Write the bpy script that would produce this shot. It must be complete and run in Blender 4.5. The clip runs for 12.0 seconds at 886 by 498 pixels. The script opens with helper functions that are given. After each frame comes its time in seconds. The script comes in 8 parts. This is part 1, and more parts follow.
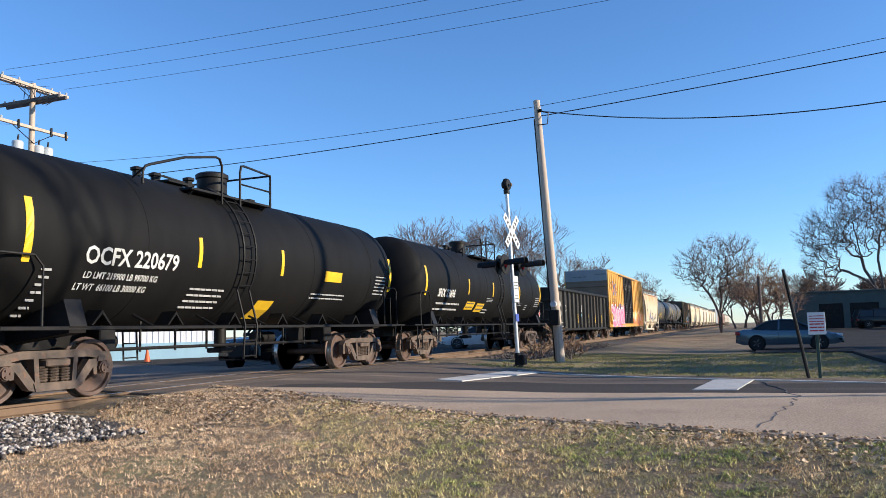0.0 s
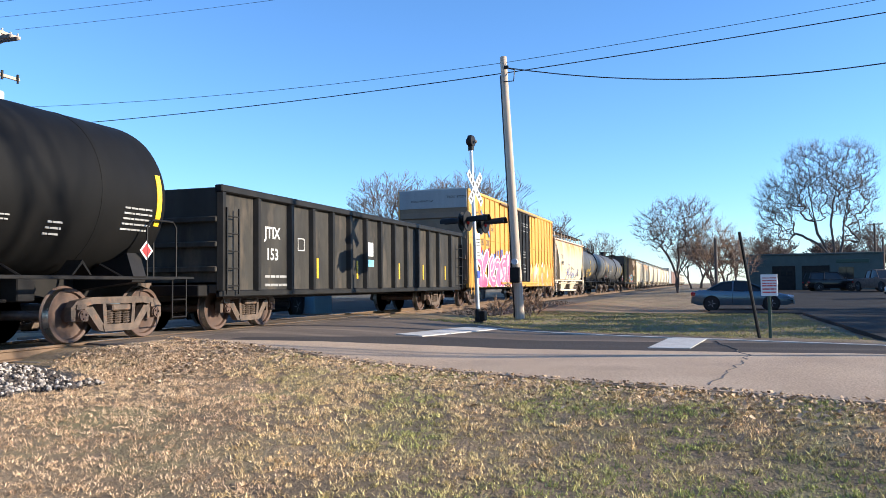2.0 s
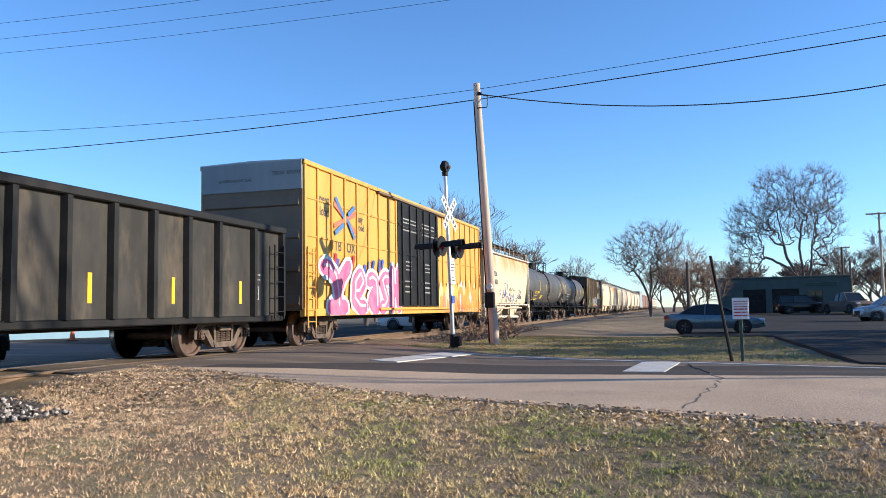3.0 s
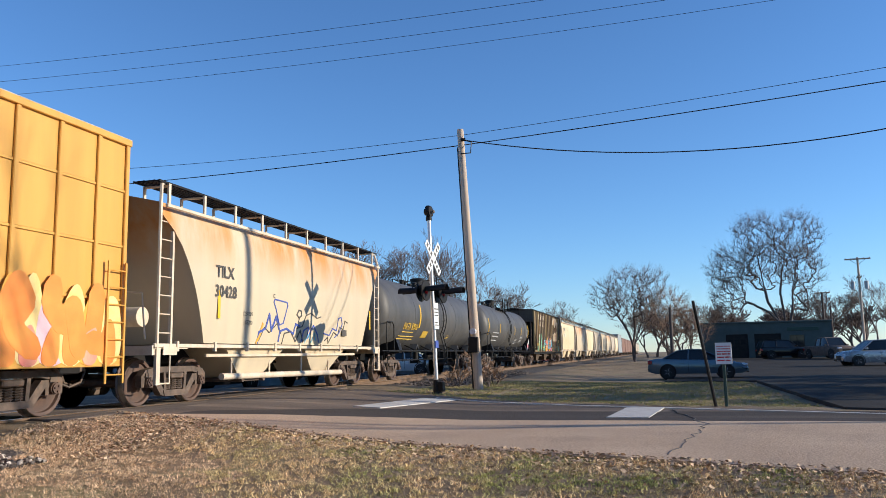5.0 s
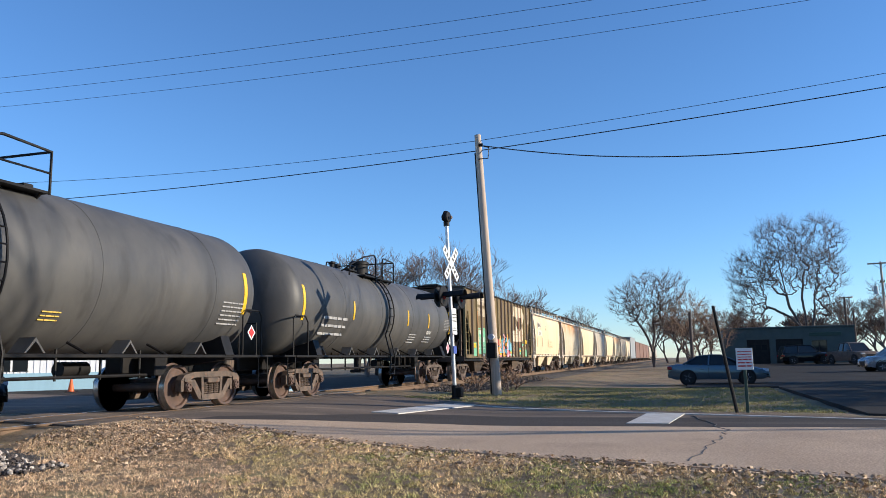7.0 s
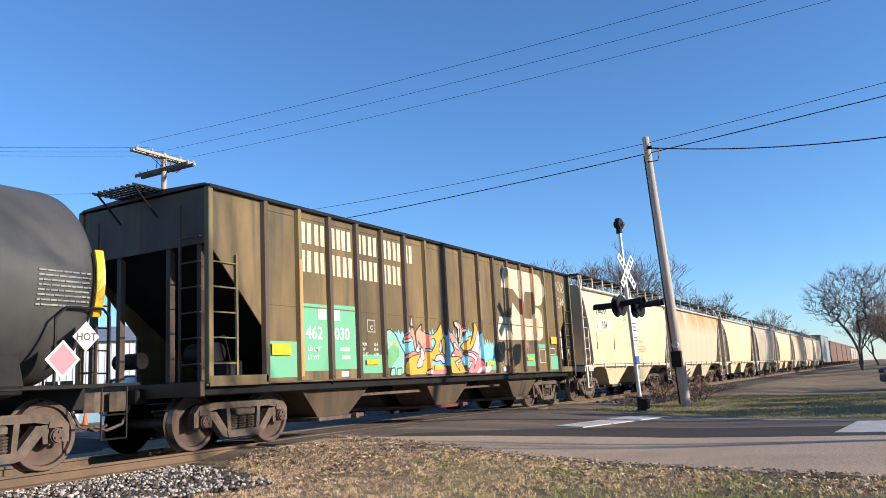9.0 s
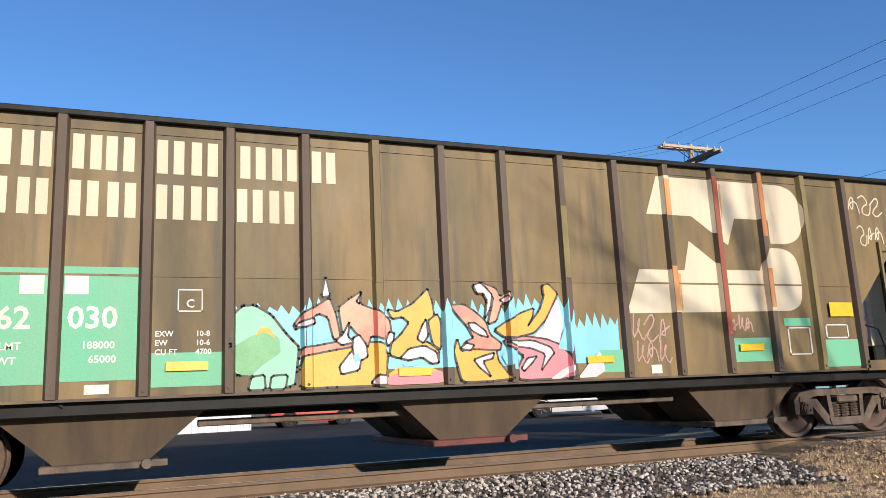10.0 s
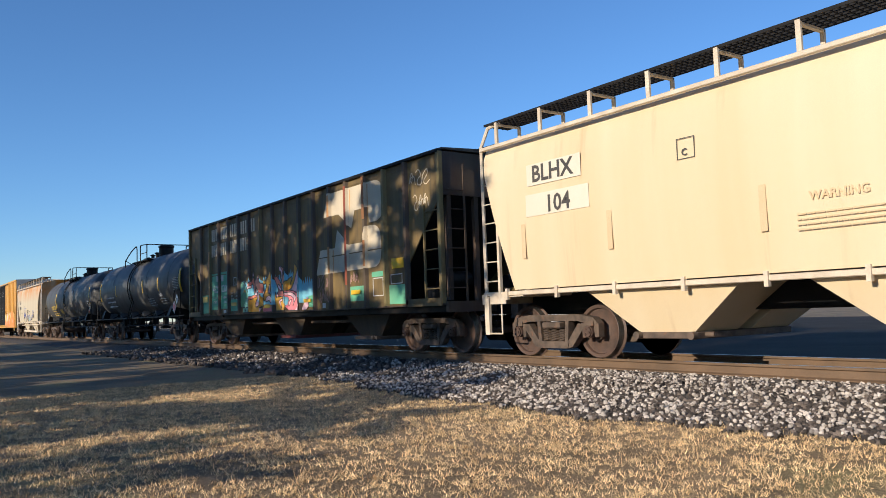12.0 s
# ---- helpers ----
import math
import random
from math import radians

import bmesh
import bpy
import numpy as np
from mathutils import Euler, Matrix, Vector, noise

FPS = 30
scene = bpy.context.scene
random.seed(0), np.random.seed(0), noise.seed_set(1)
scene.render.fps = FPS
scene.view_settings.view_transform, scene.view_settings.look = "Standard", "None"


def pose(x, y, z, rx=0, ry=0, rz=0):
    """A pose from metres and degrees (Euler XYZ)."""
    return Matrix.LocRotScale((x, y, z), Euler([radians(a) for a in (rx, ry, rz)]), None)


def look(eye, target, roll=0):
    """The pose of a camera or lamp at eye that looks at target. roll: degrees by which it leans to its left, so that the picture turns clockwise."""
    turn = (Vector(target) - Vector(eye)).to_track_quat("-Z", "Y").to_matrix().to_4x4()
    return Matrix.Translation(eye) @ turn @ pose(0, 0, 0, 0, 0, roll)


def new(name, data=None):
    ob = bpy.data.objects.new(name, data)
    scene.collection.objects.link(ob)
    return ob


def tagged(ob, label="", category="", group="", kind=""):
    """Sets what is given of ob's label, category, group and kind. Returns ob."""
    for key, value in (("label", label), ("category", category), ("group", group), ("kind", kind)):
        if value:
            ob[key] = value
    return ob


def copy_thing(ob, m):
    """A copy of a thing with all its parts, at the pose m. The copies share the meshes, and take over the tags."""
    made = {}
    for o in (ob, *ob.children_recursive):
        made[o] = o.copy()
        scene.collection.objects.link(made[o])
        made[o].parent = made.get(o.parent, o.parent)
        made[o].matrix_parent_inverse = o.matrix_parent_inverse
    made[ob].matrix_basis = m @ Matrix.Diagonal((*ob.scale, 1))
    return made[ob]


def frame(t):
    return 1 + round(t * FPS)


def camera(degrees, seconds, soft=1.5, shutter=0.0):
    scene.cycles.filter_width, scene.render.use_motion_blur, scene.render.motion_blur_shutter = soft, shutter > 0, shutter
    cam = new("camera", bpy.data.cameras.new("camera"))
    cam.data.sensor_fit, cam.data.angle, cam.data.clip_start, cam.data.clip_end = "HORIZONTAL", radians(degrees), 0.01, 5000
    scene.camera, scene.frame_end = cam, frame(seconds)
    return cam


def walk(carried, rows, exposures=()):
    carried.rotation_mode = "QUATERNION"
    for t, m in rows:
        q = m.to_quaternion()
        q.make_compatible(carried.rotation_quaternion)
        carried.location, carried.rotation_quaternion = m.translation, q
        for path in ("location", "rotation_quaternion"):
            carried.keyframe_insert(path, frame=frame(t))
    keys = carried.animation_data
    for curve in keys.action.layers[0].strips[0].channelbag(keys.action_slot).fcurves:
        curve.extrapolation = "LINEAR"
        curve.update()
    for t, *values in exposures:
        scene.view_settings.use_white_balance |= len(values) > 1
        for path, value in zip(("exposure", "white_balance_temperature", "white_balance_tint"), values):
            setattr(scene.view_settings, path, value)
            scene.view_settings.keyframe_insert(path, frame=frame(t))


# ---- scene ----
cam = camera(58.85, 12.0, 0.8)
EYE_Z = 0.877
TRACK_Y = 10.68
SPEED = 12.518
# seconds, yaw, pitch, lean
PATH = [
    (0.0, -68.74, 5.95, 1.63), (0.3, -68.93, 5.65, 1.48), (0.5, -69.15, 5.34, 1.33), (0.9, -69.64, 4.64, 1.05),
    (1.5, -70.61, 3.26, 0.72), (2.0, -71.55, 2.68, 0.65), (2.5, -72.49, 2.95, 0.73), (3.0, -73.39, 4.49, 1.01),
    (3.2, -73.77, 5.39, 1.05), (3.5, -74.46, 6.73, 1.14), (3.7, -74.88, 7.33, 1.13), (5.3, -74.43, 7.88, 1.0),
    (5.5, -74.27, 8.0, 1.0), (6.0, -73.93, 8.15, 0.95), (6.5, -73.61, 8.17, 0.98), (8.5, -67.24, 8.78, 2.27),
    (9.0, -60.31, 9.62, 3.03), (9.2, -55.1, 9.98, 3.11), (9.5, -44.56, 10.38, 3.12), (9.8, -31.68, 10.83, 2.92),
    (10.0, -22.0, 10.75, 2.6), (10.2, -11.77, 10.57, 2.0), (10.5, 3.23, 9.93, 1.7), (11.0, 28.3, 8.17, 0.88),
    (11.3, 40.52, 6.97, 0.75), (11.5, 46.63, 6.19, 1.0), (12.0, 54.65, 4.56, 2.0)]
walk(cam, [(t, pose(0, 0, EYE_Z, 90 + p, r, y)) for t, y, p, r in PATH], [(t, e, 5700, 10) for t, e in ((0.0, 0.57), (0.5, 0.76), (1.0, 0.84), (1.5, 0.92), (2.0, 0.92), (2.6, 0.84), (3.2, 0.66), (3.7, 0.48), (5.5, 0.33), (6.5, 0.42), (8.5, 0.48), (9.5, 0.42), (10.1, 0.12), (10.5, -0.06), (10.9, 0.0), (11.3, 0.1), (12.0, 0.12))])

# ---- light ----
SUN_EL, SUN_AZ = 17.0, -80.0
world = bpy.data.worlds.new("sky")
scene.world = world
world.use_nodes = True
wn = world.node_tree.nodes
sky = wn.new("ShaderNodeTexSky")
sky.sky_type = 'NISHITA'
sky.sun_disc = False
sky.sun_elevation = radians(SUN_EL)
sky.sun_rotation = radians(90 - SUN_AZ)
sky.altitude = 200
sky.air_density, sky.dust_density, sky.ozone_density = 1.0, 0.0, 5.0
wn["Background"].inputs["Strength"].default_value = 0.135
world.node_tree.links.new(sky.outputs[0], wn["Background"].inputs[0])
sun = new("sun", bpy.data.lights.new("sun", 'SUN'))
sun.data.energy, sun.data.angle, sun.data.color = 5.0, radians(0.5), (1.0, 0.82, 0.58)
sd = Vector((math.cos(radians(SUN_AZ)) * math.cos(radians(SUN_EL)), math.sin(radians(SUN_AZ)) * math.cos(radians(SUN_EL)), math.sin(radians(SUN_EL))))
sun.matrix_world = look(sd * 60, (0, 0, 0))


# ---- materials ----
def rgb(c):
    return (*c, 1.0)


def material(name, base, second=None, rough=0.6, metal=0.0, scale=3.0, fine=60.0, stretch=(1, 1, 1), low=0.35, high=0.65,
             bump=0.15, speck=0.12, third=None, third_at=(0.6, 0.72), third_scale=1.2, third_stretch=(1, 1, 1), island=0.0, obj_random=0.0,
             depth=0.01, spec=0.5, zone=None, zone_dir=(0, 0, 1)):
    """Base colour that turns to second with a broad noise and to third in patches, with fine grain and relief."""
    m = bpy.data.materials.new(name)
    m.use_nodes = True
    n, k = m.node_tree.nodes, m.node_tree.links.new
    b = n["Principled BSDF"]
    b.inputs["Roughness"].default_value, b.inputs["Metallic"].default_value = rough, metal
    b.inputs["Specular IOR Level"].default_value = spec
    co = n.new("ShaderNodeTexCoord")

    def noise_at(sc, st, detail=5):
        mp = n.new("ShaderNodeMapping")
        mp.inputs["Scale"].default_value = st
        k(co.outputs["Object"], mp.inputs[0])
        t = n.new("ShaderNodeTexNoise")
        t.inputs["Scale"].default_value, t.inputs["Detail"].default_value = sc, detail
        t.inputs["Roughness"].default_value = 0.6
        k(mp.outputs[0], t.inputs["Vector"])
        return t.outputs["Fac"]

    def ramp(sock, a, c):
        r = n.new("ShaderNodeMapRange")
        r.inputs[1].default_value, r.inputs[2].default_value = a, c
        k(sock, r.inputs[0])
        return r.outputs[0]

    def mix(fac, a, c, kind='MIX'):
        x = n.new("ShaderNodeMix")
        x.data_type, x.blend_type = 'RGBA', kind
        for s, v in ((0, fac), (6, a), (7, c)):
            if hasattr(v, "links"):
                k(v, x.inputs[s])
            else:
                x.inputs[s].default_value = v if s == 0 else rgb(v)
        return x.outputs[2]

    second = second or tuple(c * 0.75 for c in base)
    col = mix(ramp(noise_at(scale, stretch), low, high), base, second)
    if third:
        fac = ramp(noise_at(third_scale, third_stretch), *third_at)
        if zone:
            sep = n.new("ShaderNodeVectorMath")
            sep.operation = 'DOT_PRODUCT'
            sep.inputs[1].default_value = zone_dir
            k(co.outputs["Object"], sep.inputs[0])
            mul = n.new("ShaderNodeMath")
            mul.operation = 'MULTIPLY'
            k(fac, mul.inputs[0]), k(ramp(sep.outputs["Value"], *zone), mul.inputs[1])
            fac = mul.outputs[0]
        col = mix(fac, col, third)
    grain = noise_at(fine, (1, 1, 1), 3)
    g = n.new("ShaderNodeMapRange")
    g.inputs[1].default_value, g.inputs[2].default_value = 0.25, 0.75
    g.inputs[3].default_value, g.inputs[4].default_value = 1 - speck, 1 + speck
    k(grain, g.inputs[0])
    value = g.outputs[0]
    for amount, node, out in ((island, "ShaderNodeNewGeometry", "Random Per Island"), (obj_random, "ShaderNodeObjectInfo", "Random")):
        if amount:
            s = n.new("ShaderNodeMapRange")
            s.inputs[3].default_value, s.inputs[4].default_value = 1 - amount, 1 + amount
            k(n.new(node).outputs[out], s.inputs[0])
            p = n.new("ShaderNodeMath")
            p.operation = 'MULTIPLY'
            k(value, p.inputs[0]), k(s.outputs[0], p.inputs[1])
            value = p.outputs[0]
    hs = n.new("ShaderNodeHueSaturation")
    k(value, hs.inputs["Value"]), k(col, hs.inputs["Color"])
    k(hs.outputs[0], b.inputs["Base Color"])
    r = n.new("ShaderNodeMapRange")
    r.inputs[3].default_value, r.inputs[4].default_value = max(rough - 0.12, 0.03), min(rough + 0.12, 1)
    k(noise_at(scale * 2.3, stretch), r.inputs[0]), k(r.outputs[0], b.inputs["Roughness"])
    if bump:
        bp = n.new("ShaderNodeBump")
        bp.inputs["Strength"].default_value, bp.inputs["Distance"].default_value = bump, depth
        k(grain, bp.inputs["Height"]), k(bp.outputs[0], b.inputs["Normal"])
    return m


def glow(name, colour, strength):
    m = bpy.data.materials.new(name)
    m.use_nodes = True
    b = m.node_tree.nodes["Principled BSDF"]
    b.inputs["Base Color"].default_value = b.inputs["Emission Color"].default_value = rgb(colour)
    b.inputs["Emission Strength"].default_value = strength
    return m


DOWN = (1.6, 1.6, 0.12)
ALONG = (0.1, 1, 1)
M_TANK = material("black tank paint", (0.007, 0.007, 0.0073), (0.012, 0.0115, 0.011), 0.62, spec=0.11, scale=0.7, stretch=(1.5, 1, 0.5), fine=220, bump=0.03, speck=0.1)
M_TANK_OLD = material("weathered grey-black tank paint", (0.06, 0.06, 0.061), (0.1, 0.095, 0.087), 0.52, spec=0.4, scale=0.8, stretch=(1.2, 1, 0.6), fine=200, bump=0.04, third=(0.035, 0.033, 0.03), third_at=(0.55, 0.8), third_stretch=(2, 1, 0.4))
M_BLACK = material("black steel", (0.009, 0.009, 0.0095), (0.018, 0.016, 0.015), 0.55, spec=0.2, scale=3, fine=90, bump=0.08)
M_RUST = material("rusty cast steel", (0.15, 0.105, 0.075), (0.062, 0.046, 0.036), 0.7, scale=5, fine=120, bump=0.25, third=(0.2, 0.095, 0.05), third_scale=6)
M_WHEEL = material("brown wheel steel", (0.13, 0.078, 0.056), (0.075, 0.05, 0.04), 0.6, 0.2, scale=4, fine=100, bump=0.12)
M_TREAD = material("bright worn steel", (0.5, 0.47, 0.44), (0.36, 0.33, 0.3), 0.3, 0.9, scale=8, bump=0.02)
M_BN = material("faded brown hopper paint", (0.1, 0.07, 0.027), (0.225, 0.15, 0.056), 0.6, scale=0.9, stretch=(1, 1, 0.35), fine=90, bump=0.08, third=(0.07, 0.055, 0.034), third_at=(0.5, 0.72), third_scale=2.4, third_stretch=DOWN, low=0.36, high=0.66)
M_RUN_R = material("red-brown rust run", (0.34, 0.07, 0.035), (0.42, 0.13, 0.05), 0.7, scale=2, stretch=DOWN, bump=0.1, third=(0.2, 0.07, 0.04), third_at=(0.5, 0.7), third_stretch=DOWN)
M_RUN_O = material("orange rust run", (0.5, 0.2, 0.05), (0.6, 0.36, 0.16), 0.7, scale=2, stretch=DOWN, bump=0.1, third=(0.3, 0.1, 0.04), third_at=(0.5, 0.7), third_stretch=DOWN)
M_GRIME = material("grimy dark brown underframe paint", (0.062, 0.042, 0.026), (0.1, 0.066, 0.036), 0.75, scale=2, stretch=DOWN, fine=90, bump=0.15, third=(0.15, 0.07, 0.03), third_at=(0.6, 0.75), third_scale=3)
M_STENCIL = material("worn grey-white stencil paint", (0.4, 0.39, 0.37), (0.2, 0.195, 0.185), 0.6, scale=5, bump=0.02, low=0.3, high=0.7)
M_BN_RIB = material("dark rusty rib paint", (0.075, 0.045, 0.032), (0.11, 0.08, 0.05), 0.65, scale=1.2, stretch=DOWN, third=(0.16, 0.12, 0.04), third_at=(0.58, 0.64), third_scale=0.9, third_stretch=(1, 1, 0.02), bump=0.1)
M_BN_RIB_Y = material("yellowed rib paint", (0.26, 0.2, 0.075), (0.15, 0.11, 0.05), 0.65, scale=1.4, stretch=DOWN, bump=0.1)
M_CREAM = material("cream hopper paint", (0.68, 0.53, 0.32), (0.72, 0.59, 0.39), 0.5, scale=0.5, stretch=DOWN, fine=90, bump=0.03, speck=0.05, third=(0.5, 0.32, 0.17), third_at=(0.6, 0.9), third_scale=1.1, third_stretch=(2.5, 1, 0.15))
M_CREAM_OLD = material("cream hopper paint with rust runs", (0.6, 0.5, 0.34), (0.52, 0.44, 0.31), 0.55, scale=0.6, stretch=DOWN, fine=90, bump=0.03, speck=0.05, third=(0.58, 0.24, 0.05), third_at=(0.36, 0.6), third_scale=0.9, third_stretch=(1.2, 1, 0.35), zone=(2.7, 3.6))
M_PATCH = material("lighter repainted cream patch", (0.72, 0.65, 0.52), (0.7, 0.62, 0.48), 0.5, scale=1, bump=0.02, speck=0.04)
M_FADED = material("faded tan stencil paint", (0.62, 0.46, 0.265), (0.65, 0.5, 0.3), 0.6, scale=2, bump=0.02)
M_CREAM_FRAME = material("dusty cream steelwork", (0.7, 0.6, 0.46), (0.55, 0.45, 0.33), 0.6, scale=3, bump=0.08, third=(0.4, 0.24, 0.13), third_at=(0.68, 0.8), third_scale=2.5)
M_TAN = material("dusty grey hopper paint", (0.4, 0.34, 0.26), (0.5, 0.43, 0.33), 0.6, scale=0.7, stretch=DOWN, third=(0.3, 0.2, 0.13), third_at=(0.55, 0.8))
M_GOND = material("sooty black gondola paint", (0.028, 0.026, 0.023), (0.052, 0.048, 0.041), 0.62, spec=0.2, scale=1.3, stretch=(1.5, 1, 0.5), fine=70, bump=0.12, third=(0.14, 0.11, 0.078), third_at=(0.52, 0.82), third_scale=1.6, third_stretch=(1, 1, 0.35))
M_GRIP = material("worn black rib", (0.011, 0.011, 0.011), (0.022, 0.02, 0.018), 0.55, spec=0.2, scale=2, bump=0.1)
M_BOX = material("yellow boxcar paint", (0.66, 0.36, 0.065), (0.58, 0.3, 0.05), 0.5, scale=0.8, stretch=DOWN, bump=0.03, speck=0.05, third=(0.44, 0.22, 0.05), third_at=(0.62, 0.85), third_scale=1.5, third_stretch=DOWN)
M_BOX_END = material("brown boxcar end paint", (0.19, 0.125, 0.075), (0.15, 0.1, 0.062), 0.6, scale=1.5, bump=0.1)
M_BOX_FAR = material("rust brown boxcar paint", (0.16, 0.075, 0.045), (0.2, 0.1, 0.06), 0.6, scale=1, stretch=DOWN)
M_BOX_GREY = material("grey boxcar paint", (0.3, 0.31, 0.31), (0.24, 0.25, 0.26), 0.6, scale=1, stretch=DOWN)
M_SILVER = material("galvanised roof sheet", (0.45, 0.45, 0.44), (0.36, 0.35, 0.33), 0.45, 0.5, scale=2, bump=0.04)
M_WHITE = material("white lettering paint", (0.7, 0.69, 0.65), (0.55, 0.54, 0.5), 0.6, scale=2.5, bump=0.02, speck=0.04)
M_CREAM_MARK = material("cream lettering paint", (0.66, 0.57, 0.42), (0.58, 0.48, 0.33), 0.6, scale=1, stretch=DOWN, bump=0.02, third=(0.45, 0.25, 0.12), third_at=(0.6, 0.8), third_stretch=DOWN)
M_YELLOW = material("yellow reflector sheet", (0.8, 0.5, 0.015), (0.7, 0.42, 0.02), 0.35, scale=6, bump=0.01, speck=0.04)
M_MARK_Y = material("yellow lettering paint", (0.6, 0.4, 0.05), (0.5, 0.32, 0.04), 0.55, scale=3, bump=0.02)
M_MARK_K = material("dark lettering paint", (0.06, 0.055, 0.05), (0.09, 0.08, 0.07), 0.6, scale=3, bump=0.02)
M_GREEN = material("faded green panel paint", (0.15, 0.45, 0.27), (0.18, 0.42, 0.25), 0.6, scale=1.2, stretch=DOWN, bump=0.04, third=(0.2, 0.25, 0.13), third_at=(0.62, 0.8), third_stretch=DOWN)
M_PINK = material("pink spray paint", (0.75, 0.24, 0.28), (0.68, 0.2, 0.22), 0.5, scale=2, bump=0.02)
M_GATE = material("dull red outlet paint", (0.16, 0.035, 0.03), (0.1, 0.03, 0.025), 0.7, scale=4, bump=0.1)
M_TAG = material("thin pink tag paint", (0.5, 0.3, 0.26), (0.36, 0.22, 0.18), 0.6, scale=6, bump=0.02)
M_LEMON = material("pale yellow spray paint", (0.85, 0.68, 0.3), (0.82, 0.55, 0.16), 0.5, scale=1.5, bump=0.02)
M_CORAL = material("coral spray paint", (0.72, 0.2, 0.15), (0.78, 0.34, 0.22), 0.5, scale=1.6, low=0.42, high=0.6, bump=0.02)
M_ROSE = material("magenta spray paint", (0.78, 0.09, 0.22), (0.82, 0.2, 0.32), 0.5, scale=2, bump=0.02)
M_PALE = material("pale pink spray paint", (0.85, 0.58, 0.6), (0.8, 0.5, 0.54), 0.5, scale=2, bump=0.02)
M_SKYBLUE = material("light blue spray paint", (0.25, 0.58, 0.68), (0.22, 0.5, 0.62), 0.5, scale=2, bump=0.02)
M_BLUE = material("blue spray paint", (0.04, 0.09, 0.4), (0.07, 0.1, 0.35), 0.5, scale=2, bump=0.02)
M_MINT = material("mint spray paint", (0.28, 0.6, 0.42), (0.24, 0.52, 0.36), 0.5, scale=2, bump=0.02)
M_LEAF = material("green spray paint", (0.13, 0.34, 0.14), (0.18, 0.42, 0.2), 0.5, scale=3, bump=0.02)
M_AMBER = material("amber spray paint", (0.75, 0.4, 0.05), (0.7, 0.34, 0.04), 0.5, scale=2, bump=0.02)
M_ORANGE = material("orange spray paint", (0.8, 0.22, 0.03), (0.75, 0.3, 0.05), 0.5, scale=2, bump=0.02)
M_LOGO_R = material("faded red logo paint", (0.6, 0.13, 0.06), (0.55, 0.18, 0.09), 0.55, scale=3, bump=0.02)
M_LOGO_B = material("faded blue logo paint", (0.06, 0.16, 0.4), (0.1, 0.19, 0.38), 0.55, scale=3, bump=0.02)
M_RED = material("red paint", (0.5, 0.03, 0.03), (0.4, 0.03, 0.03), 0.5, scale=3, bump=0.02)
M_SIGN = material("white sign sheet", (0.75, 0.75, 0.74), (0.68, 0.68, 0.66), 0.4, scale=2, bump=0.01, speck=0.03)
M_WOOD = material("weathered pole wood", (0.56, 0.45, 0.35), (0.42, 0.33, 0.25), 0.8, scale=3, stretch=(6, 6, 0.25), fine=60, bump=0.3)
M_WOOD_D = material("dark creosote wood", (0.1, 0.085, 0.075), (0.16, 0.135, 0.115), 0.85, scale=3, stretch=(0.4, 3, 3), bump=0.3)
M_PLANK = material("crossing timber", (0.36, 0.25, 0.13), (0.26, 0.17, 0.09), 0.85, scale=2, stretch=(0.3, 4, 4), fine=40, bump=0.4)
M_RAIL = material("rusty rail side", (0.175, 0.108, 0.06), (0.12, 0.076, 0.044), 0.7, scale=2, bump=0.15)
M_ALU = material("aluminium mast", (0.62, 0.62, 0.61), (0.5, 0.5, 0.5), 0.35, 0.6, scale=3, bump=0.03)
M_ASPHALT = material("sun-bleached asphalt", (0.54, 0.4, 0.275), (0.45, 0.33, 0.225), 0.9, spec=0.15, scale=0.35, fine=42, bump=0.7, speck=0.45, third=(0.39, 0.29, 0.205), third_at=(0.55, 0.75), third_scale=0.5, depth=0.015)
M_ASPHALT_L = material("darker lane asphalt", (0.062, 0.054, 0.049), (0.085, 0.073, 0.064), 0.95, spec=0.1, scale=0.4, fine=80, bump=0.4, speck=0.35, stretch=(1, 0.2, 1), third=(0.15, 0.122, 0.1), third_at=(0.56, 0.76), third_scale=0.7, third_stretch=(1, 0.1, 1))
M_ASPHALT_M = material("worn grey-tan asphalt", (0.2, 0.158, 0.125), (0.13, 0.105, 0.085), 0.95, spec=0.1, scale=0.5, fine=60, bump=0.5, speck=0.35, stretch=(1, 0.25, 1), third=(0.3, 0.23, 0.17), third_at=(0.52, 0.68), third_scale=0.9, third_stretch=(1, 0.16, 1))
M_ASPHALT_D = material("dark asphalt", (0.038, 0.036, 0.034), (0.055, 0.051, 0.047), 0.95, spec=0.08, scale=0.4, fine=70, bump=0.4, speck=0.3)
M_PAINT_ROAD = material("worn white road paint", (0.55, 0.53, 0.49), (0.45, 0.42, 0.38), 0.8, scale=4, fine=60, bump=0.3, speck=0.2)
M_CRACK = material("tar crack filler", (0.09, 0.078, 0.068), None, 0.7, scale=10)
M_STONE = material("grey ballast stone", (0.13, 0.102, 0.082), (0.054, 0.043, 0.035), 0.85, scale=9, fine=60, bump=0.3, island=0.8, depth=0.006)
M_STONE_L = material("pale limestone chips", (0.58, 0.51, 0.44), (0.38, 0.33, 0.28), 0.85, scale=9, fine=60, bump=0.3, island=0.4, depth=0.006)
M_BED = material("ballast bed", (0.05, 0.044, 0.04), (0.12, 0.107, 0.096), 0.95, scale=16, fine=45, low=0.42, high=0.62, bump=1.0, speck=0.5, depth=0.04)
